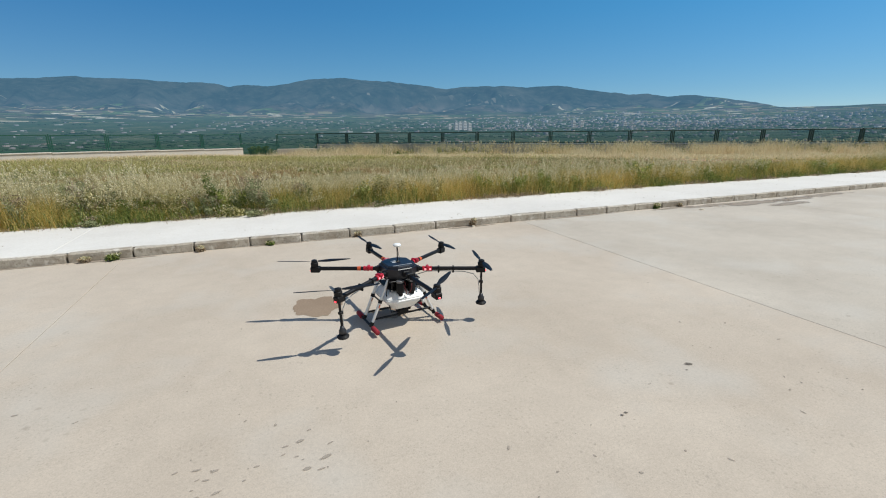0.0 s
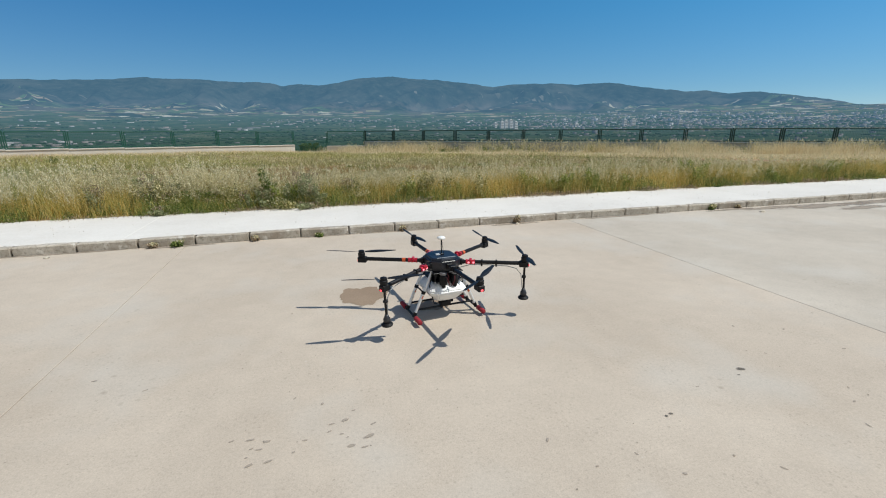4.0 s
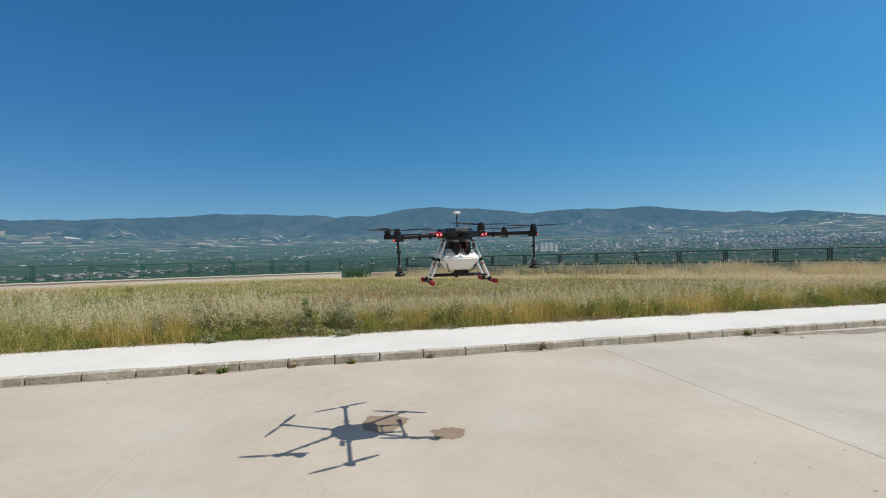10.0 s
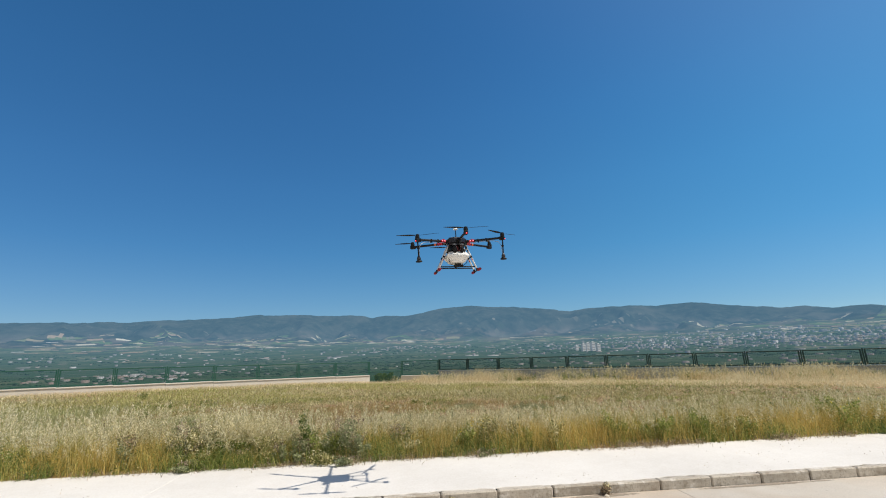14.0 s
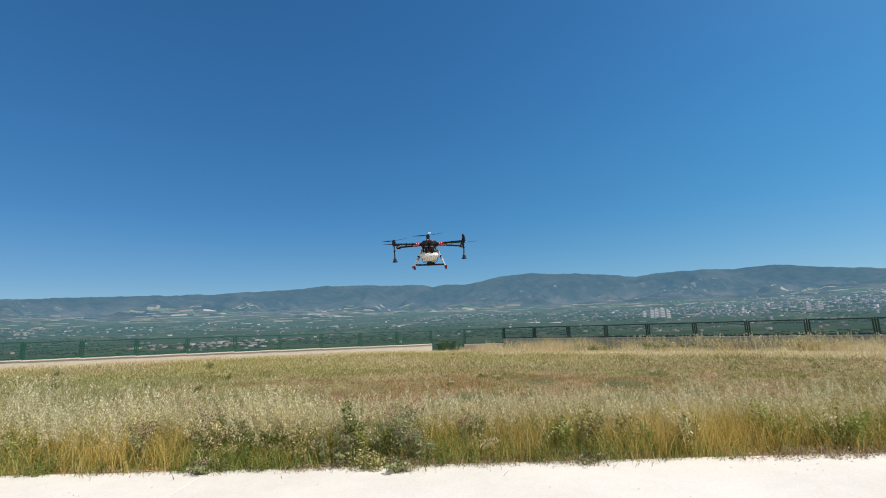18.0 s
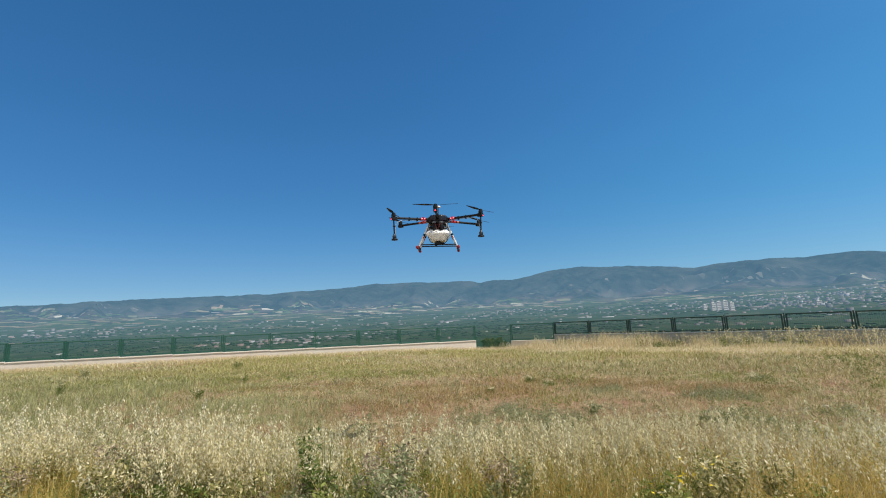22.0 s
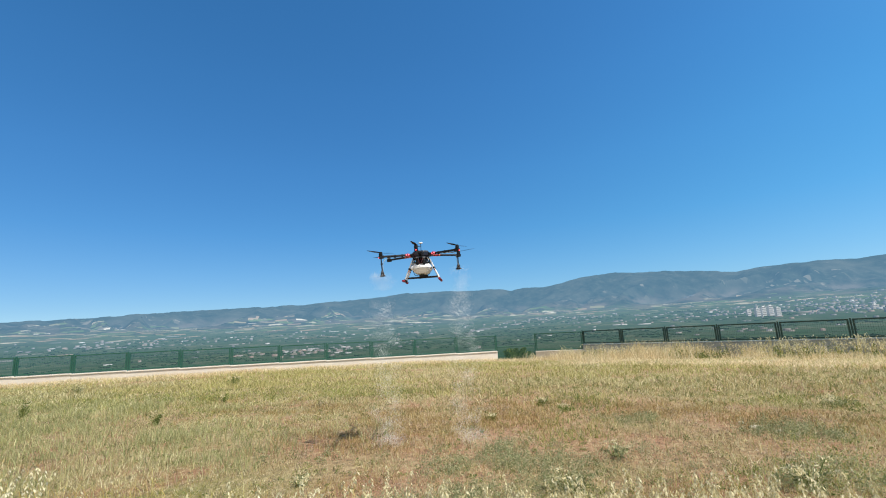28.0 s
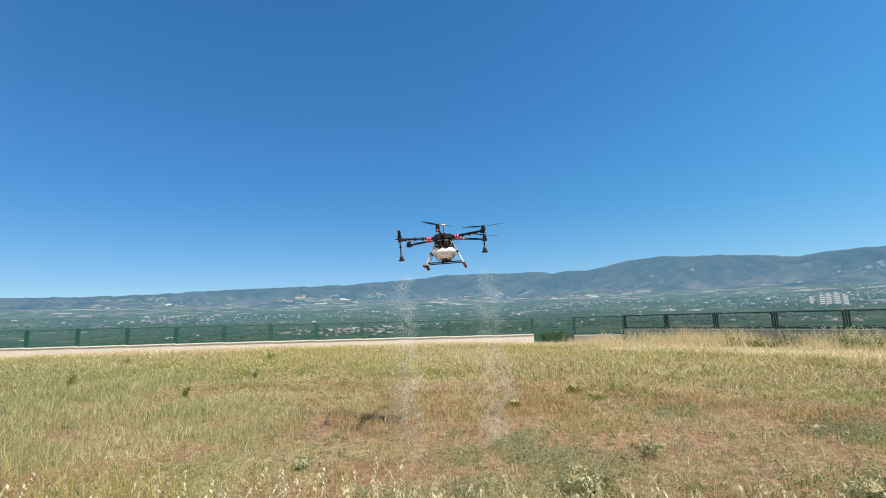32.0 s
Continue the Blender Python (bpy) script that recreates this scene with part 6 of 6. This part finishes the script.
def build_drone():
    d = thing("drone", "large black six-armed spraying drone with a white tank and red clamps", "drone")
    # body shell with chamfered corners and a raised lid
    bm = bmesh.new()
    for z0, z1, a, b in ((0.398, 0.425, 0.135, 0.122), (0.425, 0.488, 0.150, 0.134), (0.488, 0.508, 0.140, 0.122)):
        pts = [(a, b * 0.45), (a * 0.62, b), (-a * 0.62, b), (-a, b * 0.45), (-a, -b * 0.45), (-a * 0.62, -b), (a * 0.62, -b), (a, -b * 0.45)]
        q = 0.93 if z0 > 0.48 else 1.0
        v0 = [bm.verts.new((x, y, z0)) for x, y in pts]
        v1 = [bm.verts.new((x * q, y * q, z1)) for x, y in pts]
        for k in range(8):
            bm.faces.new((v0[k], v0[(k + 1) % 8], v1[(k + 1) % 8], v1[k]))
        bm.faces.new(v0[::-1])
        bm.faces.new(v1)
    bmesh.ops.bevel(bm, geom=bm.edges[:], offset=0.004, segments=1, affect="EDGES")
    shell = part("body_shell", bm, SHELL, d, "dark navy plastic shell")
    bm = bmesh.new()
    box(bm, (-0.03, -0.05, 0.5085), (-0.015, 0.02, 0.5105))
    box(bm, (0.0, -0.05, 0.5085), (0.012, -0.01, 0.5105))
    part("marking", bm, WHITE, shell, "plain pale bars")
    bm = bmesh.new()
    box(bm, (0.1, -0.08, 0.5), (0.105, 0.08, 0.5105))
    part("edge_strip", bm, ALU, shell)
    # plates, battery, electronics under the shell
    bm = bmesh.new()
    box(bm, (-0.15, -0.13, 0.388), (0.15, 0.13, 0.398), 0.003)
    box(bm, (-0.15, -0.13, 0.318), (0.15, 0.13, 0.326), 0.003)
    for sx in (-1, 1):
        for sy in (-1, 1):
            tube(bm, (sx * 0.13, sy * 0.11, 0.32), (sx * 0.13, sy * 0.11, 0.395), 0.006, seg=6)
    part("centre_plate", bm, CARBON, d, "carbon plates")
    bm = bmesh.new()
    box(bm, (-0.10, -0.085, 0.327), (0.10, -0.008, 0.386), 0.006)
    box(bm, (-0.10, 0.008, 0.327), (0.10, 0.085, 0.386), 0.006)
    part("battery", bm, BLACK, d, "black battery packs")
    bm = bmesh.new()
    for sy in (-0.04, 0.0, 0.035):
        hose(bm, [(0.105, sy, 0.34), (0.135, sy + 0.008, 0.33), (0.145, sy, 0.36), (0.12, sy - 0.01, 0.392)], 0.004)
    part("cable", bm, WIRE, d, "red power leads")
    # two pump motors hang before the tank, each under a silver collar
    px = 0.152
    for sy in (-1, 1):
        bm = bmesh.new()
        lathe(bm, [(0.022, 0.292), (0.031, 0.297), (0.033, 0.34), (0.028, 0.372), (0.018, 0.384)], 14, Matrix.Translation((px, sy * 0.05, 0)))
        box(bm, (0.138, sy * 0.05 - 0.016, 0.272), (0.172, sy * 0.05 + 0.016, 0.294), 0.004)
        pump = part("pump_motor", bm, BLACK, d, "black pump motor")
        bm = bmesh.new()
        lathe(bm, [(0.026, 0.380), (0.031, 0.383), (0.031, 0.398), (0.026, 0.401)], 16, Matrix.Translation((px, sy * 0.05, 0)))
        part("collar", bm, STEEL, pump, "dull silver collar")
        bm = bmesh.new()
        hose(bm, [(0.190, sy * 0.035, 0.372), (0.204, sy * 0.03, 0.345), (0.202, sy * 0.018, 0.312), (0.186, sy * 0.008, 0.290)], 0.0045)
        part("cable", bm, WIRE, pump, "red lead")
    bm = bmesh.new()
    hose(bm, [(0.14, 0.10, 0.385), (0.165, 0.118, 0.372), (0.172, 0.128, 0.345), (0.165, 0.118, 0.318), (0.15, 0.10, 0.312), (0.14, 0.085, 0.325)], 0.0048)
    part("hose", bm, HOSE_PALE, d, "pale looped hose")
    # satellite mast
    bm = bmesh.new()
    tube(bm, (0, 0, 0.505), (0, 0, 0.642), 0.005, seg=8)
    box(bm, (-0.014, -0.014, 0.506), (0.014, 0.014, 0.517), 0.003)
    hose(bm, [(0.03, 0.006, 0.508), (0.026, 0.006, 0.545), (0.012, 0.004, 0.59), (0.006, 0.002, 0.636)], 0.002, 5)
    mast = part("mast", bm, CARBON, d)
    bm = bmesh.new()
    lathe(bm, [(0.02, 0.638), (0.034, 0.643), (0.034, 0.652), (0.026, 0.660), (0.01, 0.663)], 18)
    part("antenna", bm, WHITE, mast, "white round antenna", True)
    # tank with a boat-shaped bottom
    bm = bmesh.new()
    rings = []
    for z, a, b in ((0.136, 0.095, 0.075), (0.146, 0.125, 0.103), (0.222, 0.188, 0.162), (0.244, 0.190, 0.165), (0.286, 0.150, 0.132), (0.302, 0.128, 0.112)):
        pts = [(a, b * 0.68), (a * 0.78, b), (-a * 0.78, b), (-a, b * 0.68), (-a, -b * 0.68), (-a * 0.78, -b), (a * 0.78, -b), (a, -b * 0.68)]
        rings.append([bm.verts.new((x, y, z)) for x, y in pts])
    for u, w in zip(rings, rings[1:]):
        for k in range(8):
            bm.faces.new((u[k], u[(k + 1) % 8], w[(k + 1) % 8], w[k]))
    bm.faces.new(rings[0][::-1])
    bm.faces.new(rings[-1])
    bmesh.ops.bevel(bm, geom=bm.edges[:], offset=0.008, segments=2, affect="EDGES")
    tank = part("tank", bm, TANKM, d, "white translucent spray tank")
    bm = bmesh.new()
    lathe(bm, [(0.035, 0.305), (0.04, 0.31), (0.04, 0.322), (0.03, 0.326)], 16, Matrix.Translation((-0.05, 0, 0)))
    part("cap", bm, BLACK, tank, "black filler cap")
    bm = bmesh.new()
    box(bm, (0.02, -0.045, 0.082), (0.10, 0.045, 0.128), 0.008)
    tube(bm, (0.03, 0.045, 0.105), (0.03, 0.085, 0.105), 0.022)
    tube(bm, (0.06, -0.03, 0.082), (0.06, -0.03, 0.062), 0.016)
    part("pump", bm, BLACK, d, "black pump under the tank")
    bm = bmesh.new()
    hose(bm, [(0.06, -0.045, 0.105), (0.10, -0.11, 0.12), (0.125, -0.135, 0.19), (0.10, -0.15, 0.28), (0.10, -0.125, 0.39)], 0.0045)
    part("hose", bm, BLACK, d)
    bm = bmesh.new()
    hose(bm, [(0.03, 0.085, 0.105), (0.08, 0.13, 0.14), (0.12, 0.138, 0.20), (0.10, 0.15, 0.28), (0.10, 0.125, 0.39)], 0.0045)
    part("hose", bm, BLACK, d)
    # arms, clamps, motors
    for k in range(6):
        a = 60 * k
        droop = 3.2 if a == 300 else 0.0
        turn = pose(0, 0, 0, 0, 0, a) @ Matrix.Translation((0.2, 0, ARM_Z)) @ pose(0, 0, 0, 0, droop, 0) @ Matrix.Translation((-0.2, 0, -ARM_Z))
        bm = bmesh.new()
        tube(bm, (0.13, 0, ARM_Z), (ARM_R + 0.02, 0, ARM_Z), 0.0165, seg=12)
        bmesh.ops.transform(bm, matrix=turn, verts=bm.verts)
        arm = part("arm", bm, CARBON, d, smooth=False)
        bm = bmesh.new()
        tube(bm, (0.138, 0, ARM_Z), (0.188, 0, ARM_Z), 0.0198, seg=12)
        box(bm, (0.150, -0.024, ARM_Z - 0.024), (0.176, 0.024, ARM_Z + 0.022), 0.004)
        bmesh.ops.transform(bm, matrix=turn, verts=bm.verts)
        part("hinge", bm, BLACK, arm, "black hinge block")
        bm = bmesh.new()
        tube(bm, (0.206, 0, ARM_Z), (0.282, 0, ARM_Z), 0.0188, seg=12)
        tube(bm, (0.206, 0, ARM_Z), (0.216, 0, ARM_Z), 0.0212, seg=12)
        tube(bm, (0.272, 0, ARM_Z), (0.282, 0, ARM_Z), 0.0212, seg=12)
        box(bm, (0.232, -0.027, ARM_Z - 0.014), (0.254, 0.027, ARM_Z + 0.026), 0.004)
        tube(bm, (0.243, -0.036, ARM_Z + 0.012), (0.243, 0.036, ARM_Z + 0.012), 0.006, seg=8)
        bmesh.ops.transform(bm, matrix=turn, verts=bm.verts)
        part("clamp", bm, RED if k else BLACK, arm, "red anodised folding clamp" if k else "black folding clamp")
        if k in (2, 3, 4):
            bm = bmesh.new()
            tube(bm, (0.306, 0, ARM_Z), (0.334, 0, ARM_Z), 0.0182, seg=12)
            bmesh.ops.transform(bm, matrix=turn, verts=bm.verts)
            part("ring", bm, ORANGE, arm, "orange ring")
        bm = bmesh.new()
        box(bm, (ARM_R - 0.045, -0.026, ARM_Z - 0.03), (ARM_R + 0.032, 0.026, ARM_Z + 0.018), 0.006)
        lathe(bm, [(0.026, ARM_Z + 0.018), (0.030, ARM_Z + 0.022), (0.030, ARM_Z + 0.05), (0.02, ARM_Z + 0.056)], 16, Matrix.Translation((ARM_R, 0, 0)))
        bmesh.ops.transform(bm, matrix=turn, verts=bm.verts)
        motor = part("motor", bm, BLACK, d, "black motor")
        bm = bmesh.new()
        box(bm, (ARM_R + 0.0325, -0.009, ARM_Z - 0.022), (ARM_R + 0.038, 0.009, ARM_Z - 0.010), 0.002)
        bmesh.ops.transform(bm, matrix=turn, verts=bm.verts)
        part("light", bm, LED_RED, motor, "red position light")
        if k in (1, 5):
            front = -1 if k == 1 else 1
            # two small glowing pink pieces added on the front of each nozzle arm's clamp
            for xx in (0.222, 0.262):
                bm = bmesh.new()
                box(bm, (xx, front * 0.0275 - 0.003, ARM_Z - 0.006), (xx + 0.016, front * 0.0275 + 0.003, ARM_Z + 0.008), 0.002)
                bmesh.ops.transform(bm, matrix=turn, verts=bm.verts)
                part("light", bm, PINK_GLOW, arm, "small glowing pink piece on the clamp")
        bm = bmesh.new()
        blade_body(bm, 1)
        blade_body(bm, -1)
        lathe(bm, [(0.024, -0.008), (0.026, 0.0), (0.024, 0.010), (0.008, 0.016)], 12)
        bmesh.ops.recalc_face_normals(bm, faces=bm.faces[:])
        prop = part("propeller", bm, BLADE, d, "black two-blade propeller")
        prop.matrix_basis = pose(*prop_place(k), 0, 0, PROP_START[k] + 60)
        PROPS.append(prop)
        if a in (60, 300):
            bm = bmesh.new()
            tube(bm, (ARM_R, 0, 0.225), (ARM_R, 0, ARM_Z - 0.03), 0.0095, seg=10)
            box(bm, (ARM_R - 0.018, -0.014, 0.325), (ARM_R + 0.014, 0.014, 0.345), 0.003)
            bmesh.ops.transform(bm, matrix=turn, verts=bm.verts)
            noz = part("nozzle_tube", bm, CARBON, d, "black hanging nozzle tube")
            bm = bmesh.new()
            lathe(bm, [(0.016, 0.168), (0.027, 0.172), (0.027, 0.198), (0.018, 0.214), (0.013, 0.232)], 16, Matrix.Translation((ARM_R, 0, 0)))
            bmesh.ops.transform(bm, matrix=turn, verts=bm.verts)
            part("nozzle_motor", bm, GUNMETAL, noz, "dark metal nozzle motor", True)
            bm = bmesh.new()
            lathe(bm, [(0.02, 0.138), (0.042, 0.142), (0.045, 0.152), (0.034, 0.164), (0.02, 0.169)], 18, Matrix.Translation((ARM_R, 0, 0)))
            bmesh.ops.transform(bm, matrix=turn, verts=bm.verts)
            part("nozzle_disc", bm, BLACK, noz, "black spray disc")
            bm = bmesh.new()
            hose(bm, [(0.16, 0, 0.40), (0.24, 0, 0.425), (0.34, 0.004, 0.428), (0.45, -0.004, 0.427), (0.55, 0.0, 0.422), (0.625, 0.0, 0.402), (0.663, 0.0, 0.355), (0.672, 0.0, 0.29), (0.676, 0.0, 0.235)], 0.0034)
            bmesh.ops.transform(bm, matrix=turn, verts=bm.verts)
            part("spray_hose", bm, HOSE_PALE, noz, "pale plastic spray hose")
            for xx in (0.33, 0.45):
                bm = bmesh.new()
                box(bm, (xx, -0.02, 0.418), (xx + 0.015, 0.02, ARM_Z + 0.02), 0.003)
                bmesh.ops.transform(bm, matrix=turn, verts=bm.verts)
                part("hose_clip", bm, BLACK, noz)
    # landing gear
    for sy in (-1, 1):
        bm = bmesh.new()
        tube(bm, (-0.20, sy * 0.285, 0.032), (0.20, sy * 0.285, 0.032), 0.0105)
        skid = part("skid", bm, CARBON, d, "dark skid bar")
        for sx in (-1, 1):
            bm = bmesh.new()
            tube(bm, (sx * 0.13, sy * 0.285, 0.032), (sx * 0.235, sy * 0.285, 0.032), 0.0205, seg=14)
            bmesh.ops.bevel(bm, geom=bm.edges[:], offset=0.003, segments=1, affect="EDGES")
            part("foot_pad", bm, FOAM, skid, "red foam sleeve", True)
            bm = bmesh.new()
            tube(bm, (sx * 0.085, sy * 0.120, 0.40), (sx * 0.085, sy * 0.276, 0.05), 0.0125)
            leg = part("leg", bm, ALU, d, "silver landing leg tube")
            bm = bmesh.new()
            tube(bm, (sx * 0.085, sy * 0.192, 0.238), (sx * 0.085, sy * 0.203, 0.213), 0.0165)
            part("joint", bm, BLACK, leg)
            bm = bmesh.new()
            tube(bm, (sx * 0.085, sy * 0.270, 0.063), (sx * 0.085, sy * 0.287, 0.026), 0.0165)
            part("joint", bm, BLACK, leg)
            bm = bmesh.new()
            tube(bm, (sx * 0.085, sy * 0.208, 0.202), (sx * 0.085, sy * 0.219, 0.177), 0.0125)
            part("band", bm, ORANGE, leg, "orange band")
        bm = bmesh.new()
        tube(bm, (-0.085, sy * 0.197, 0.226), (0.085, sy * 0.197, 0.226), 0.007)
        part("leg_brace", bm, CARBON, d)
    for sx in (-1, 1):
        bm = bmesh.new()
        tube(bm, (sx * 0.085, -0.262, 0.084), (sx * 0.085, 0.262, 0.084), 0.0085)
        part("cross_tube", bm, CARBON, d, "dark cross tube between the legs")
    return d


DROPS = []


def build_spray(d):
    """Water carried in the tank: clusters of fine drops that the discs throw out later."""
    rng = np.random.default_rng(55)
    n = 1300
    c = rng.normal(size=(n, 3))
    c *= (np.minimum(1, rng.random(n) ** 0.45) / np.linalg.norm(c, axis=1))[:, None] * (0.125, 0.115, 0.078)
    v = c[:, None] + rng.normal(size=(n, 3, 3)) * rng.uniform(0.0005, 0.0010, n)[:, None, None]
    first = fill("spray_puff", v, 3, WATER, d)
    tagged(first, "fine white spray drops", kind="stuff")
    for side in (60, 300):
        for k in range(110):
            ob = first if not DROPS else share("spray_puff", first.data, d, pose(0, 0, 0.215))
            ob.matrix_basis = pose(0, 0, 0.215)
            tagged(ob, "fine white spray drops", kind="stuff")
            DROPS.append((ob, side, k))


WATER = plain("spray_water", (0.8, 0.82, 0.84), 0.3, 0.0, 40.0, 0.05)
PROPS = []
# blade bearing of each propeller while the drone stands, from the arm that faces the lot
PROP_START = [-109, -80, -65, -59, 6, 17]
PHASE = {
    7: (128, 152, -162, -142, -117, 126),
    8: (130, 168, -147, -81, 159, 69),
    9: (65, 58, -139, -102, 122, 114),
    11: (-34, -91, -90, -52, 8, -135),
    12: (34, 6, -24, -100, 22, -53),
    16: (-47, -121, -25, -124, -88, -163),
    17: (72, None, 58, None, -113, -125),
    20: (36, 108, None, None, None, 45),
    21: (120, 69, None, None, None, 147),
    22: (90, 138, None, None, None, 171),
    23: (147, 159, None, None, None, 72),
    24: (51, 60, None, None, None, 129),
    27: (18, 51, None, None, None, 114),
    28: (None, 150, None, None, None, 147),
    29: (147, 48, None, None, None, 21),
    30: (162, 159, None, None, None, 129),
    31: (162, 42, None, None, None, 105),
    32: (141, 84, None, None, None, 9),
}
PROP_SIX = [10, 60, 36, 9, -33, 15]
drone = build_drone()
build_spray(drone)
drone.matrix_basis = pose(-0.354, 3.31, 0.009, 0, 0, -60)


# ---- what moves ----
FLIGHT = [
    (9.2, -0.353, 3.337, 0.122, -64.0, -4.2, -1.2),
    (9.4, -0.346, 3.337, 0.267, -65.4, -4.9, 1.3),
    (9.6, -0.348, 3.346, 0.539, -66.2, -4.0, 1.4),
    (9.8, -0.354, 3.381, 0.920, -65.9, -2.0, 0.1),
    (10, -0.326, 3.421, 1.397, -64.2, 1.4, 0.0),
    (10.2, -0.305, 3.416, 1.877, -63.2, 2.7, -0.2),
    (10.4, -0.275, 3.444, 2.249, -62.2, 2.8, 0.4),
    (10.6, -0.225, 3.483, 2.465, -61.1, 1.0, 0.5),
    (10.8, -0.159, 3.550, 2.599, -61.8, -1.8, 0.5),
    (11, -0.087, 3.610, 2.737, -62.3, -5.8, -0.6),
    (11.5, -0.077, 3.879, 2.779, -62.0, -12.3, -0.6),
    (12, -0.339, 4.589, 2.749, -61.8, -8.8, -0.1),
    (12.5, -0.745, 5.597, 2.699, -61.8, 6.0, 3.1),
    (13, -1.179, 6.206, 2.773, -62.0, 8.3, 0.8),
    (13.5, -1.246, 6.843, 2.838, -64.7, 6.6, 0.6),
    (15.5, -1.794, 6.647, 2.906, -60.2, -5.8, 0.3),
    (16, -2.152, 6.959, 2.880, -61.9, 0.0, 0.3),
    (16.5, -2.604, 7.638, 2.830, -62.6, 2.0, 0.3),
    (17, -3.119, 8.161, 2.855, -62.8, 0.3, 0.3),
    (17.5, -3.558, 8.950, 2.793, -63.3, 0.4, -0.5),
    (18, -3.978, 9.658, 2.763, -65.8, 3.1, -0.3),
    (18.5, -4.208, 10.055, 2.754, -65.5, 4.1, -0.3),
    (19, -4.279, 10.168, 2.771, -63.1, 4.2, 0.4),
    (19.5, -4.315, 10.182, 2.693, -63.8, 2.1, -0.2),
    (20, -4.351, 10.145, 2.690, -62.1, 2.8, -1.0),
    (20.5, -4.356, 10.074, 2.711, -63.6, 4.5, -1.7),
    (21, -4.409, 10.079, 2.707, -62.0, 3.5, -2.5),
    (21.5, -4.458, 10.129, 2.726, -62.0, 2.8, -2.3),
    (22, -4.495, 10.269, 2.733, -61.8, 1.3, -2.0),
    (22.5, -4.656, 10.548, 2.739, -62.8, 0.8, -2.8),
    (23, -4.870, 10.908, 2.707, -61.2, 0.0, -1.3),
    (23.5, -5.075, 11.338, 2.681, -61.8, 1.0, -1.2),
    (24, -5.302, 11.794, 2.666, -61.7, 1.2, -0.8),
    (24.5, -5.555, 12.223, 2.647, -63.2, 2.3, -1.6),
    (26.5, -5.742, 12.530, 2.559, -59.9, 0.4, 0.1),
    (27, -5.799, 12.565, 2.562, -57.5, 0.1, 0.1),
    (27.5, -5.806, 12.590, 2.556, -56.8, 1.5, 0.7),
    (28, -5.790, 12.578, 2.546, -59.1, 2.5, 0.6),
    (28.5, -5.775, 12.593, 2.533, -56.3, 1.7, 1.1),
    (29, -5.745, 12.561, 2.523, -55.3, 1.0, 1.4),
    (29.5, -5.676, 12.473, 2.517, -56.8, 1.4, 0.6),
    (30, -5.649, 12.470, 2.504, -59.2, 1.7, 1.0),
    (30.5, -5.658, 12.495, 2.494, -58.1, 1.1, 1.7),
    (31, -5.637, 12.477, 2.478, -60.4, 1.6, 1.2),
    (31.5, -5.619, 12.540, 2.429, -58.0, 0.7, 1.9),
    (32, -5.653, 12.546, 2.385, -57.0, -0.3, 1.8),
]


def motions():
    """The drone stands, spins up, lifts off and is flown over the field."""
    rows = [(0.0, pose(-0.354, 3.31, 0.009, 0, 0, -60)), (9.0, pose(-0.354, 3.31, 0.009, 0, 0, -60))]
    rows += [(t, pose(x, y, z, roll, pitch, yaw)) for t, x, y, z, yaw, pitch, roll in FLIGHT]
    walk(drone, rows)
    for k, prop in enumerate(PROPS):
        at = prop_place(k)
        a0 = PROP_START[k] + 60
        way = 1 if k % 2 else -1
        turn = [(0.0, a0), (4.6, a0)]
        gap = (PROP_SIX[k] - PROP_START[k]) % 180
        gap = gap if way > 0 else gap - 180
        a, t = a0, 4.6
        for j in range(14):
            f = (j + 1) / 14
            turn.append((4.6 + 0.1 * (j + 1), a0 + (gap + way * 360) * f * f))
        a = turn[-1][1]
        known = [(t, PHASE[t][k]) for t in sorted(PHASE) if PHASE[t][k] is not None]
        now = 60
        for t, goal in known + [(32, None)]:
            n = t * 10 - now
            total = way * 70.3 * n
            if goal is not None:
                total += (goal - a - total + 90) % 180 - 90
            for j in range(1, n + 1):
                turn.append(((now + j) / 10, a + total * j / n))
            a, now = turn[-1][1], t * 10
        walk(prop, [(tt, pose(*at, 0, 0, aa)) for tt, aa in turn])
    # the spray: each cluster leaves the tank, falls from its disc to the grass, and is followed by the next
    rng = random.Random(8)
    for ob, side, k in DROPS:
        fall, span = 2.45, 1.1
        t0 = 26.75 + span * k / 110 + (0.2 if side == 60 else 0)
        rows = [(0.0, pose(0, 0, 0.215)), (t0 - 0.0334, pose(0, 0, 0.215))]
        x, y, z = polar(ARM_R, side, 0.125)
        while t0 < 31.9:
            a, q = rng.uniform(0, math.tau), 0.22 * math.sqrt(rng.random())
            dx, dy, turn = q * math.cos(a), q * math.sin(a), rng.uniform(-80, 80)
            end = min(t0 + span - 0.0334, 32.0)
            f = (end - t0) / (span - 0.0334)
            rows.append((t0, pose(x + dx * 0.5, y + dy * 0.5, z)))
            if end > t0 + 0.4:
                rows.append((t0 + 0.3, pose(x + dx * 0.75, y + dy * 0.75, z - fall * 0.3 / span)))
            rows.append((end, pose(x + dx * (0.5 + 0.5 * f), y + dy * (0.5 + 0.5 * f), z - fall * f)))
            t0 += span
        if rows[-1][0] < 32.0:
            rows.append((32.0, rows[-1][1]))
        walk(ob, rows)


motions()
